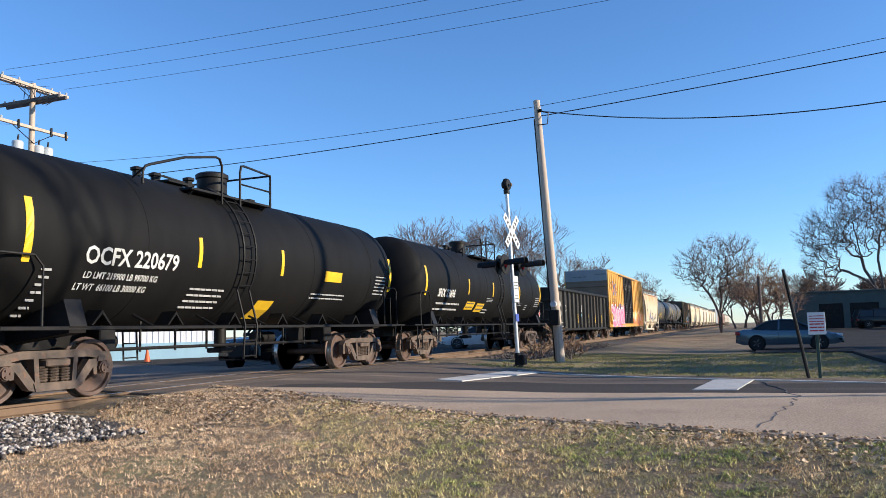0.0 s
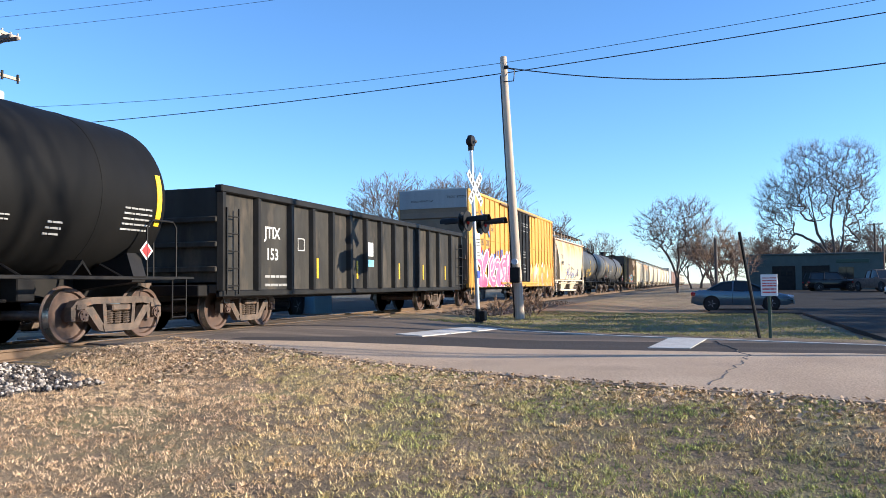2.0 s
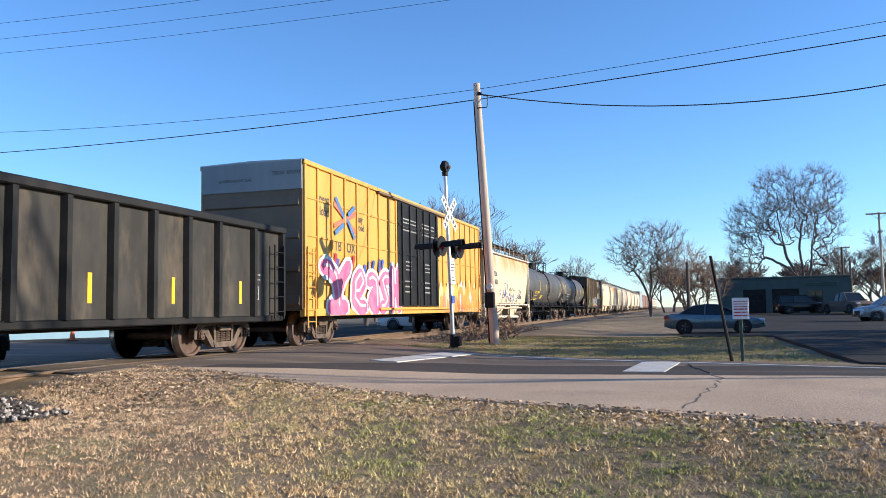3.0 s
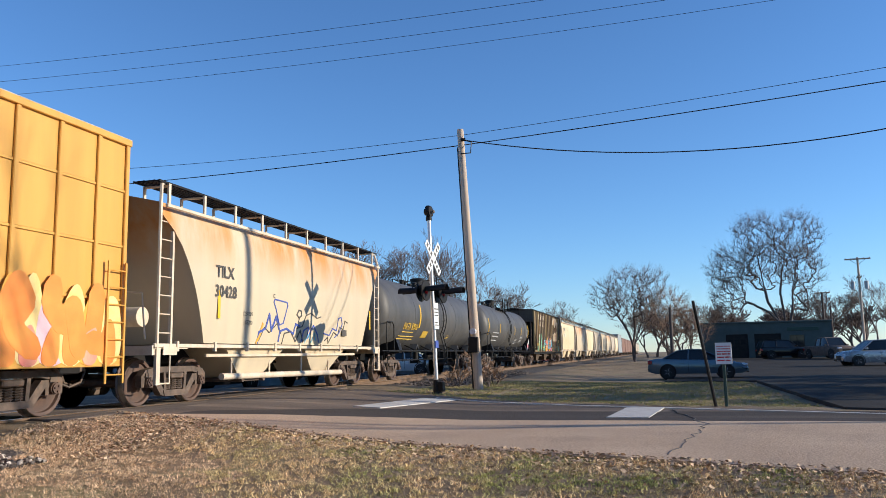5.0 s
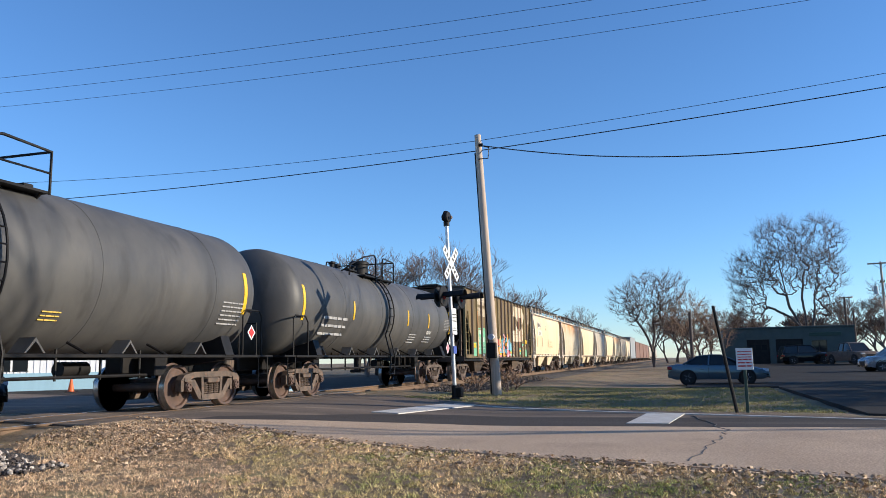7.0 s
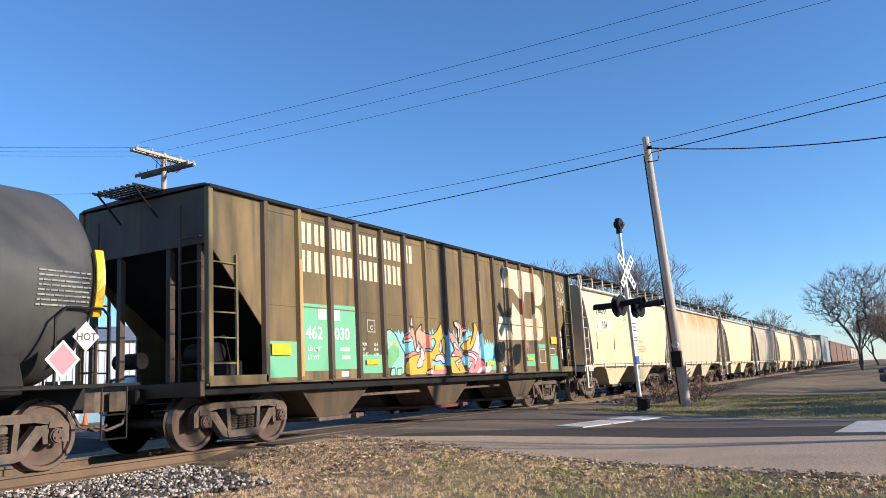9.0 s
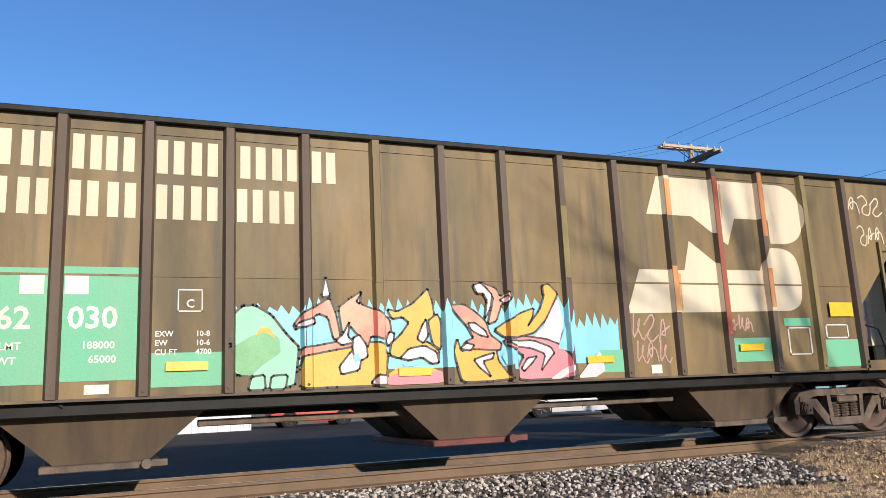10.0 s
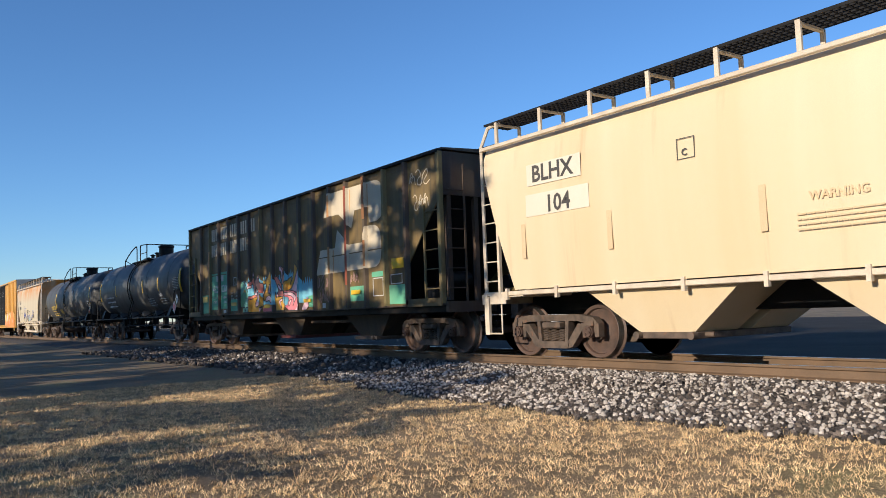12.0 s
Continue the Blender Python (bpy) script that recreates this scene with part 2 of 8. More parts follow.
M_SOIL = material("dormant lawn", (0.29, 0.205, 0.115), (0.17, 0.12, 0.066), 0.95, scale=0.5, fine=35, low=0.4, high=0.62, bump=0.8, speck=0.45, third=(0.24, 0.2, 0.09), third_at=(0.54, 0.68), third_scale=0.6, depth=0.03)
M_BLADE = material("straw and green grass", (0.84, 0.62, 0.34), (0.6, 0.42, 0.22), 0.8, scale=4, low=0.4, high=0.6, bump=0, island=0.55, third=(0.36, 0.37, 0.11), third_at=(0.43, 0.62), third_scale=1.1, zone=(-1.6, 1.4), zone_dir=(0.55, -1, 0))
M_BLADE_B = material("dead brown grass", (0.7, 0.5, 0.31), (0.47, 0.32, 0.19), 0.85, scale=3, low=0.4, high=0.6, bump=0, island=0.5, third=(0.7, 0.53, 0.33), third_at=(0.55, 0.7), third_scale=0.8)
M_VERGE = material("shaded green verge grass", (0.24, 0.24, 0.08), (0.36, 0.3, 0.13), 0.85, scale=0.8, bump=0, island=0.3)
M_LITTER = material("dry brown leaf litter", (0.4, 0.27, 0.16), (0.56, 0.42, 0.27), 0.9, scale=6, bump=0, island=0.5)
M_WEED = material("dry brown weeds", (0.27, 0.17, 0.105), (0.19, 0.12, 0.075), 0.9, scale=4, bump=0, island=0.35)
M_BARK = material("bare tree bark", (0.13, 0.1, 0.085), (0.085, 0.067, 0.057), 0.9, scale=4, bump=0.3)
M_TWIG = material("bare twigs", (0.145, 0.105, 0.085), (0.11, 0.08, 0.065), 0.9, scale=1, bump=0, island=0.25)
M_NEEDLE = material("dark evergreen foliage", (0.035, 0.045, 0.02), (0.06, 0.06, 0.03), 0.9, scale=2, bump=0, island=0.4)
M_WIRE = material("black cable", (0.012, 0.012, 0.013), None, 0.6, scale=4, bump=0)
M_CERAMIC = material("grey transformer paint", (0.5, 0.52, 0.53), (0.42, 0.44, 0.45), 0.4, scale=3, bump=0.02)
M_TEAL = material("blue-grey car paint", (0.11, 0.155, 0.19), (0.12, 0.165, 0.2), 0.2, 0.5, scale=2, fine=300, bump=0.0, speck=0.02)
M_CAR_K = material("black car paint", (0.012, 0.012, 0.014), None, 0.15, 0.2, scale=2, bump=0, speck=0.02)
M_CAR_W = material("white car paint", (0.65, 0.65, 0.66), (0.6, 0.6, 0.6), 0.25, scale=2, bump=0, speck=0.02)
M_CAR_S = material("silver car paint", (0.35, 0.36, 0.38), (0.3, 0.31, 0.33), 0.25, 0.5, scale=2, bump=0, speck=0.02)
M_GLASS = material("dark window glass", (0.012, 0.015, 0.018), (0.016, 0.02, 0.022), 0.06, scale=1, bump=0, speck=0.0)
M_TYRE = material("tyre rubber", (0.018, 0.018, 0.018), None, 0.85, scale=8, bump=0.1)
M_RIM = material("alloy rim", (0.45, 0.46, 0.48), (0.35, 0.36, 0.38), 0.3, 0.8, scale=5, bump=0)
M_LENS = material("clear lamp lens", (0.6, 0.62, 0.65), (0.5, 0.5, 0.55), 0.15, scale=5, bump=0)
M_REDLENS = material("red lamp lens", (0.35, 0.015, 0.02), (0.25, 0.01, 0.015), 0.15, scale=5, bump=0)
M_BLDG = material("dark green-grey block wall", (0.075, 0.095, 0.088), (0.06, 0.078, 0.073), 0.85, scale=1, bump=0.1)
M_SHED = material("white ribbed metal wall", (0.68, 0.69, 0.71), (0.6, 0.61, 0.63), 0.5, scale=0.8, stretch=DOWN, bump=0.03)
M_SHED_B = material("light blue metal wall", (0.28, 0.45, 0.55), (0.25, 0.4, 0.5), 0.5, scale=1, stretch=DOWN, bump=0.03)
M_CONE = material("orange cone plastic", (0.75, 0.13, 0.02), None, 0.5, scale=4, bump=0)
M_POSTG = material("green post steel", (0.02, 0.05, 0.035), (0.03, 0.06, 0.04), 0.5, scale=4, bump=0.05)
M_BRICK = material("pale brick", (0.38, 0.25, 0.19), (0.45, 0.33, 0.26), 0.85, scale=3, bump=0.2)


# ---- mesh tools ----
class Geo:
    def __init__(self):
        self.v, self.f = [], []

    def add(self, verts, faces):
        o = len(self.v)
        self.v += [tuple(p) for p in verts]
        self.f += [tuple(i + o for i in f) for f in faces]
        return self

    def box(self, x0, x1, y0, y1, z0, z1, b=0.0):
        if b <= 0:
            return self.add([(x, y, z) for x in (x0, x1) for y in (y0, y1) for z in (z0, z1)],
                            [(0, 1, 3, 2), (4, 6, 7, 5), (0, 4, 5, 1), (2, 3, 7, 6), (0, 2, 6, 4), (1, 5, 7, 3)])
        b = min(b, (x1 - x0) / 2.2, (y1 - y0) / 2.2, (z1 - z0) / 2.2)
        rings = []
        for z, i in ((z0, b), (z0 + b, 0), (z1 - b, 0), (z1, b)):
            a0, a1, c0, c1 = x0 + i, x1 - i, y0 + i, y1 - i
            rings.append([(a0 + b, c0, z), (a1 - b, c0, z), (a1, c0 + b, z), (a1, c1 - b, z), (a1 - b, c1, z), (a0 + b, c1, z), (a0, c1 - b, z), (a0, c0 + b, z)])
        return self.loft(rings)

    def loft(self, rings, caps=True, closed=True):
        n = len(rings[0])
        o = len(self.v)
        for r in rings:
            self.v += [tuple(p) for p in r]
        for i in range(len(rings) - 1):
            for j in range(n if closed else n - 1):
                a, c = o + i * n + j, o + i * n + (j + 1) % n
                self.f.append((a, c, c + n, a + n))
        if caps:
            self.f.append(tuple(range(o + n - 1, o - 1, -1)))
            e = o + (len(rings) - 1) * n
            self.f.append(tuple(range(e, e + n)))
        return self

    def cyl(self, p, q, r0, r1=None, n=12):
        p, q = Vector(p), Vector(q)
        r1 = r0 if r1 is None else r1
        d = (q - p).normalized()
        a = d.orthogonal().normalized()
        c = d.cross(a)
        ring = lambda o, r: [o + (a * math.cos(2 * math.pi * i / n) + c * math.sin(2 * math.pi * i / n)) * r for i in range(n)]
        return self.loft([ring(p, r0), ring(q, r1)])

    def tube(self, pts, r, n=6):
        pts = [Vector(p) for p in pts]
        rings = []
        a = None
        for i, p in enumerate(pts):
            d = (pts[min(i + 1, len(pts) - 1)] - pts[max(i - 1, 0)]).normalized()
            a = d.orthogonal().normalized() if a is None else (a - d * a.dot(d)).normalized()
            c = d.cross(a)
            rings.append([p + (a * math.cos(2 * math.pi * j / n) + c * math.sin(2 * math.pi * j / n)) * r for j in range(n)])
        return self.loft(rings)

    def prism(self, poly, c0, c1, axis="y"):
        """A polygon (a, b) drawn out from c0 to c1 along the axis; a, b are the two other axes in order."""
        put = {"x": lambda a, b, c: (c, a, b), "y": lambda a, b, c: (a, c, b), "z": lambda a, b, c: (a, b, c)}[axis]
        return self.loft([[put(a, b, c0) for a, b in poly], [put(a, b, c1) for a, b in poly]])

    def lathe(self, profile, centre, axis="x", n=24):
        """Profile of (along, radius) turned about an axis through centre."""
        cx, cy, cz = centre
        rings = []
        for s, r in profile:
            ring = []
            for i in range(n):
                a = 2 * math.pi * i / n
                u, w = r * math.cos(a), r * math.sin(a)
                ring.append({"x": (cx + s, cy + u, cz + w), "y": (cx + u, cy + s, cz + w), "z": (cx + u, cy + w, cz + s)}[axis])
            rings.append(ring)
        return self.loft(rings)

    def mesh(self, name, mat, smooth=32):
        me = bpy.data.meshes.new(name)
        me.from_pydata(self.v, [], self.f)
        bm = bmesh.new()
        bm.from_mesh(me)
        bmesh.ops.recalc_face_normals(bm, faces=bm.faces)
        bm.to_mesh(me)
        bm.free()
        me.materials.append(mat)
        if smooth:
            me.shade_smooth()
            me.set_sharp_from_angle(angle=radians(smooth))
        return me


def part(name, geo, mat, parent, label="", smooth=32):
    data = geo if isinstance(geo, bpy.types.Mesh) else geo.mesh(name, mat, smooth)
    ob = new(name, data)
    ob.parent = parent
    return tagged(ob, label) if label else ob


def thing(name, m, label, category, group="", kind=""):
    ob = new(name)
    ob.matrix_basis = m
    return tagged(ob, label, category, group, kind)


def solid(name, geo, mat, label, category="", group="", kind="", smooth=32):
    return tagged(new(name, geo.mesh(name, mat, smooth)), label, category, group, kind)


def lettering(parent, words, x, z, size, mat, y=-1.6, name="lettering", bend=None, slant=0.0, squeeze=1.0, align="LEFT"):
    """Words in the built-in font on the side that faces -y; bend = (radius, centre height) lays them round a tank."""
    cu = bpy.data.curves.new(name, 'FONT')
    cu.body, cu.size, cu.shear, cu.align_x = words, size, slant, align
    cu.resolution_u = 2
    cu.offset = size * 0.022
    tmp = bpy.data.objects.new(name, cu)
    scene.collection.objects.link(tmp)
    me = bpy.data.meshes.new_from_object(tmp.evaluated_get(bpy.context.evaluated_depsgraph_get()))
    bpy.data.objects.remove(tmp)
    for vert in me.vertices:
        px, pz = x + vert.co.x * squeeze, z + vert.co.y
        py = y
        if bend:
            py = -math.sqrt(max((bend[0] + 0.016) ** 2 - (pz - bend[1]) ** 2, 0.01))
        vert.co = (px, py, pz)
    me.materials.clear()
    me.materials.append(mat)
    return part(name, me, mat, parent)


def flat(parent, name, poly, mat, y=-1.6, thick=0.003, label="", bend=None):
    """A thin painted or stuck-on shape (x, z) on the side that faces -y."""
    g = Geo()
    if bend:
        f = lambda z, d: -math.sqrt(max((bend[0] + d) ** 2 - (z - bend[1]) ** 2, 0.01))
        g.loft([[(a, f(b, -0.02), b) for a, b in poly], [(a, f(b, 0.008 + thick), b) for a, b in poly]])
    else:
        g.prism(poly, y, y - thick)
    return part(name, g, mat, parent, label, smooth=0)


def rect(x0, x1, z0, z1, lean=0.0):
    return [(x0, z0), (x1, z0), (x1 + lean, z1), (x0 + lean, z1)]


def bars(parent, x, z, rows, width, size, gap, mat, y=-1.6, seed=1, name="marking_bar", bend=None):
    """Rows of unreadable writing as plain bars."""
    rnd = random.Random(seed)
    pitch, size = size + gap, size * 0.62
    mat = M_STENCIL if mat is M_WHITE else mat
    for i in range(rows):
        p, top = 0.0, z - i * pitch
        while p < width:
            w = min(size * rnd.uniform(2.0, 6.0), width - p)
            if w > size * 0.5:
                yy = -math.sqrt(max((bend[0] + 0.012) ** 2 - (top + size / 2 - bend[1]) ** 2, 0.01)) if bend else y
                part(name, Geo().box(x + p, x + p + w, yy - 0.004, yy + (0.02 if bend else 0), top, top + size), mat, parent, smooth=0)
            p += w + size * 0.5


# ---- running gear ----
WHEEL_R = 0.457
shared = {}


def gear_meshes():
    g = Geo()
    for s in (-1, 1):
        g.lathe([(s * 0.685, 0.485), (s * 0.70, 0.492), (s * 0.716, 0.47), (s * 0.722, 0.457), (s * 0.84, 0.449), (s * 0.846, 0.44), (s * 0.838, 0.39),
                 (s * 0.79, 0.375), (s * 0.775, 0.2), (s * 0.80, 0.15), (s * 0.86, 0.14), (s * 0.862, 0.02), (s * 0.70, 0.02), (s * 0.695, 0.14), (s * 0.72, 0.37), (s * 0.685, 0.40), (s * 0.685, 0.485)], (0, 0, 0), "y", 32)
        g.cyl((0, s * 0.86, 0), (0, s * 1.1, 0), 0.1, n=16)
        g.cyl((0, s * 1.1, 0), (0, s * 1.13, 0), 0.085, n=16)
        for k in range(3):
            a = k * 2.094
            g.cyl((0.05 * math.cos(a), s * 1.125, 0.05 * math.sin(a)), (0.05 * math.cos(a), s * 1.15, 0.05 * math.sin(a)), 0.018, n=6)
    g.cyl((0, -0.72, 0), (0, 0.72, 0), 0.085, n=12)
    shared["wheelset"] = g.mesh("wheelset", M_WHEEL)
    me = shared["wheelset"]
    me.materials.append(M_TREAD)
    for p in me.polygons:
        if math.hypot(p.center.x, p.center.z) > 0.44 and 0.722 < abs(p.center.y) < 0.8:
            p.material_index = 1
    g = Geo()
    t = 0.075
    g.prism([(-1.08, 0.6), (-0.98, 0.70), (-0.62, 0.755), (0.62, 0.755), (0.98, 0.70), (1.08, 0.6), (0.98, 0.575), (0.6, 0.64), (-0.6, 0.64), (-0.98, 0.575)], -t, t)
    g.prism([(-0.36, 0.17), (0.36, 0.17), (0.40, 0.29), (-0.40, 0.29)], -t - 0.012, t + 0.012)
    for s in (-1, 1):
        g.prism([(s * 0.36, 0.172), (s * 0.47, 0.2), (s * 0.80, 0.58), (s * 0.62, 0.60), (s * 0.36, 0.288)], -t + 0.006, t - 0.006)
        g.prism([(s * 0.29, 0.28), (s * 0.37, 0.28), (s * 0.4, 0.66), (s * 0.32, 0.66)], -t + 0.003, t - 0.003)
        g.prism([(s * 0.72, 0.36), (s * 0.79, 0.36), (s * 0.8, 0.6), (s * 0.70, 0.6)], -t + 0.009, t - 0.009)
        g.prism([(s * 1.0, 0.37), (s * 1.09, 0.37), (s * 1.09, 0.6), (s * 0.98, 0.6)], -t + 0.009, t - 0.009)
        g.prism([(s * 0.78, 0.56), (s * 1.0, 0.56), (s * 0.99, 0.64), (s * 0.79, 0.64)], -t - 0.02, t + 0.02)
    shared["side_frame"] = g.mesh("side_frame", M_RUST)
    g = Geo()
    g.tube([(0.075 * math.cos(k * 0.9), 0.075 * math.sin(k * 0.9), 0.29 + k * 0.0057) for k in range(41)], 0.017, 4)
    shared["spring"] = g.mesh("spring", M_RUST)
    g = Geo()
    g.box(-0.22, 0.22, -1.12, 1.12, 0.515, 0.63, 0.02)
    g.cyl((0, 0, 0.62), (0, 0, 0.86), 0.2, n=16)
    for s in (-1, 1):
        g.box(s * 0.40 - 0.05, s * 0.40 + 0.05, -0.9, 0.9, 0.40, 0.47, 0.01)
        for y in (-0.76, 0.76):
            g.box(s * 0.425 - 0.035, s * 0.425 + 0.035, y - 0.06, y + 0.06, 0.3, 0.6, 0.01)
    shared["bolster"] = g.mesh("bogie", M_RUST)
    # coupler
    g = Geo()
    g.box(-0.55, 0.0, -0.07, 0.07, 0.78, 0.92, 0.015)
    g.prism([(0, -0.09), (0.12, -0.17), (0.3, -0.15), (0.32, -0.05), (0.2, -0.03), (0.2, 0.06), (0.3, 0.1), (0.22, 0.17), (0.0, 0.12)], 0.7, 1.0, "z")
    g.tube([(-0.1, 0.1, 0.8), (0.1, 0.14, 0.5), (0.35, 0.1, 0.42), (0.5, 0.02, 0.5)], 0.025)
    shared["coupler"] = g.mesh("coupler", M_RUST)


gear_meshes()
ROLLING = []


def bogies(car, at, rolling, ends):
    """Two bogies under a car at x = +-at, and couplers at x = +-ends."""
    for x in (-at, at):
        b = part("bogie", shared["bolster"], None, car)
        b.location = (x, 0, 0)
        for y in (-0.99, 0.99):
            part("side_frame", shared["side_frame"], None, b).location = (0, y, 0)
            for dx in (-0.2, 0.0, 0.2):
                part("spring", shared["spring"], None, b).location = (dx, y, 0)
        for dx in (-0.89, 0.89):
            w = part("wheelset", shared["wheelset"], None, b, "brown wheel pair on an axle")
            w.location = (dx, 0, WHEEL_R)
            if rolling:
                ROLLING.append(w)
    for s in (-1, 1):
        c = part("coupler", shared["coupler"], None, car)
        c.location, c.rotation_euler = (s * ends, 0, 0), (0, 0, 0 if s > 0 else math.pi)


def ladder(x0, x1, y, z0, z1, rungs, r=0.014, stile=0.022):
    g = Geo()
    for x in (x0, x1):
        g.box(x - stile, x + stile, y - 0.012, y + 0.012, z0, z1)
    for i in range(rungs):
        z = z0 + (z1 - z0) * (i + 0.5) / rungs
        g.cyl((x0, y, z), (x1, y, z), r, n=6)
    return g


CARS = []


def rail_car(name, u0, u1, label, category, group=""):
    car = thing(name, pose((u0 + u1) / 2, TRACK_Y, 0), label, category, group)
    CARS.append((car, (u0 + u1) / 2))
    return car, (u1 - u0) / 2


# ---- tank cars ----
def tank_car(u0, u1, paint, label, marks, radius=1.41, zc=2.5, group="tank cars of the freight train", dome=0.0, rolling=True, bogie=1.6, shift=0.0, rise=0.06):
    car, h = rail_car("tank_car", u0, u1, label, "tank car", group)
    R = radius
    head = 0.62
    prof = [(-h, 0.02)]
    for i in range(1, 9):
        a = i / 8 * math.pi / 2
        prof.append((-h + head - head * math.cos(a), R * math.sin(a) ** 0.85))
    for x in (-h * 0.5, 0, h * 0.5):
        prof.append((x, R))
    prof += [(-a, r) for a, r in reversed(prof[:9])]
    part("tank", Geo().lathe(prof, (0, 0, zc), "x", 64), paint, car, "rounded steel tank shell with domed ends", smooth=50)
    for x in (-h * 0.52, -h * 0.12, h * 0.3, h * 0.74):
        part("weld_seam", Geo().lathe([(-0.05, R - 0.01), (-0.04, R + 0.006), (0.04, R + 0.006), (0.05, R - 0.01)], (x, 0, zc), "x", 64), paint, car)
    # sill, bolsters and end platforms
    for s in (-1, 1):
        part("stub_sill", Geo().box(min(s * (h - 3.4), s * (h + 0.35)), max(s * (h - 3.4), s * (h + 0.35)), -0.2, 0.2, 0.74, 1.12, 0.02), M_BLACK, car)
        g = Geo()
        for q in (-1, 1):
            g.prism([(q * 0.2, 0.86), (q * 1.45, 1.0), (q * 1.48, 1.1), (q * 1.34, 1.5), (q * 1.15, 1.42), (q * 0.2, 1.2)], s * (h - bogie) - 0.16, s * (h - bogie) + 0.16, "x")
        part("body_bolster", g, M_BLACK, car)
        part("end_platform", Geo().box(min(s * (h - 0.9), s * (h + 0.3)), max(s * (h - 0.9), s * (h + 0.3)), -1.45, 1.45, 1.06, 1.1), M_BLACK, car)
        for q in (-1, 1):
            g = Geo()
            y = q * 1.42
            g.tube([(s * (h - 1.0), y, 1.1), (s * (h - 1.0), y, 1.95), (s * (h - 0.85), y, 2.1), (s * (h - 0.3), y, 2.1), (s * (h - 0.2), y, 2.0), (s * (h - 0.2), y, 1.1)], 0.02)
            g.tube([(s * (h + 0.1), y, 0.35), (s * (h + 0.1), y, 1.1)], 0.014), g.tube([(s * (h + 0.1) - s * 0.4, y, 0.35), (s * (h + 0.1) - s * 0.4, y, 1.1)], 0.014)
            for z in (0.36, 0.68):
                g.tube([(s * (h + 0.1), y, z), (s * (h - 0.3), y, z)], 0.014)
            part("corner_step", g, M_BLACK, car)
        g = Geo()
        g.tube([(s * (h + 0.2), -0.6, 1.1), (s * (h + 0.2), -0.6, 1.9), (s * (h + 0.2), 0.6, 1.9), (s * (h + 0.2), 0.6, 1.1)], 0.018)
        part("end_handrail", g, M_BLACK, car)
        g = Geo().box(min(s * (h - 3.1), s * (h - 2.75)), max(s * (h - 3.1), s * (h - 2.75)), -0.75, -0.35, 0.7, 1.1, 0.02)
        part("brake_valve", g, M_BLACK, car)
        g = Geo()
        g.cyl((s * (h - 3.6), 0.5, 0.85), (s * (h - 4.3), 0.5, 0.85), 0.15)
        part("air_reservoir", g, M_BLACK, car)
    g = Geo()
    for y in (-1.44, 1.44):
        g.box(-h + 0.3, h - 0.3, y - 0.03, y + 0.03, 1.04, 1.1, 0.008)
        n = 7
        for i in range(n):
            x = (-h + 1.6) + (2 * h - 3.2) * i / (n - 1)
            g.tube([(x, y, 1.07), (x, y * 0.66, 1.3)], 0.025)
    part("running_rail", g, M_BLACK, car)
    for i in range(6):
        x = (-h + 2.3) + (2 * h - 4.6) * i / 5
        g = Geo().prism([(x - 0.2, 1.12), (x - 0.16, 1.12), (x + 0.02, 1.3), (x + 0.18, 1.12), (x + 0.22, 1.12), (x + 0.02, 1.36)], -1.22, -0.9)
        part("support_gusset", g, paint, car)
    g = Geo()
    g.cyl((0.3, 0, 0.62), (0.3, 0, 1.3), 0.13), g.box(0.1, 0.5, -0.2, 0.2, 0.55, 0.66, 0.02)
    for i in range(9):
        x = -h * 0.55 + i * h * 0.14
        g.cyl((x, -0.55, 0.66), (x, -0.55, 1.2), 0.025, n=6)
    g.cyl((-h * 0.6, -0.55, 0.72), (h * 0.6, -0.55, 0.72), 0.03, n=8)
    part("outlet_pipework", g, M_BLACK, car)
    # manway, walkway, rails and ladders; l is where the ladder stands
    l, top = dome + shift, zc + R
    d = l + 1.0 + shift
    part("manway", Geo().lathe([(0, 0.32), (0.46, 0.32), (0.48, 0.35), (0.56, 0.35), (0.6, 0.28), (0.62, 0.02)], (d - 0.25, 0, top - 0.1), "z", 24), M_BLACK, car, "round bolted manway housing")
    g = Geo()
    for y0, y1 in ((-1.05, -0.5), (0.5, 1.05)):
        g.box(l - 1.2, l + 1.4, y0 if y0 < 0 else y1 - 0.3, y0 + 0.3 if y0 < 0 else y1, top - 0.24, top - 0.2)
    for x0, x1 in ((l - 1.2, l - 0.6), (d + 0.42, d + 0.62)):
        g.box(x0, x1, -0.5, 0.5, top - 0.035, top + 0.005)
    for x in (-1.1, -0.3, 0.5, 1.3):
        for y in (-1.0, 1.0):
            g.tube([(l + x, y, top - 0.22), (l + x, y * 0.75, top - 0.42)], 0.025)
    part("walkway", g, M_BLACK, car, "steel walkway round the manway")
    for x, y in ((-0.9, 0.1), (-0.2, -0.15), (0.3, 0.25), (-1.5, 0.0)):
        part("valve", Geo().lathe([(0, 0.08), (0.16, 0.08), (0.17, 0.12), (0.22, 0.12), (0.25, 0.03)], (l + x, y, top), "z", 10), M_BLACK, car)
    g = Geo()
    y = -1.05
    g.tube([(l - 2.5, y, top - 0.35), (l - 2.5, y, top - 0.14), (l - 2.44, y, top - 0.03), (l - 2.3, y, top + 0.03), (l - 1.4, y, top + 0.27 + rise), (l - 0.5, y, top + 0.45 + rise), (l - 0.38, y, top + 0.44 + rise), (l - 0.3, y, top + 0.36), (l - 0.3, y, top - 0.4)], 0.026)
    g.tube([(l - 2.42, y, top - 0.02), (l - 2.42, y + 0.3, top - 0.2)], 0.02)
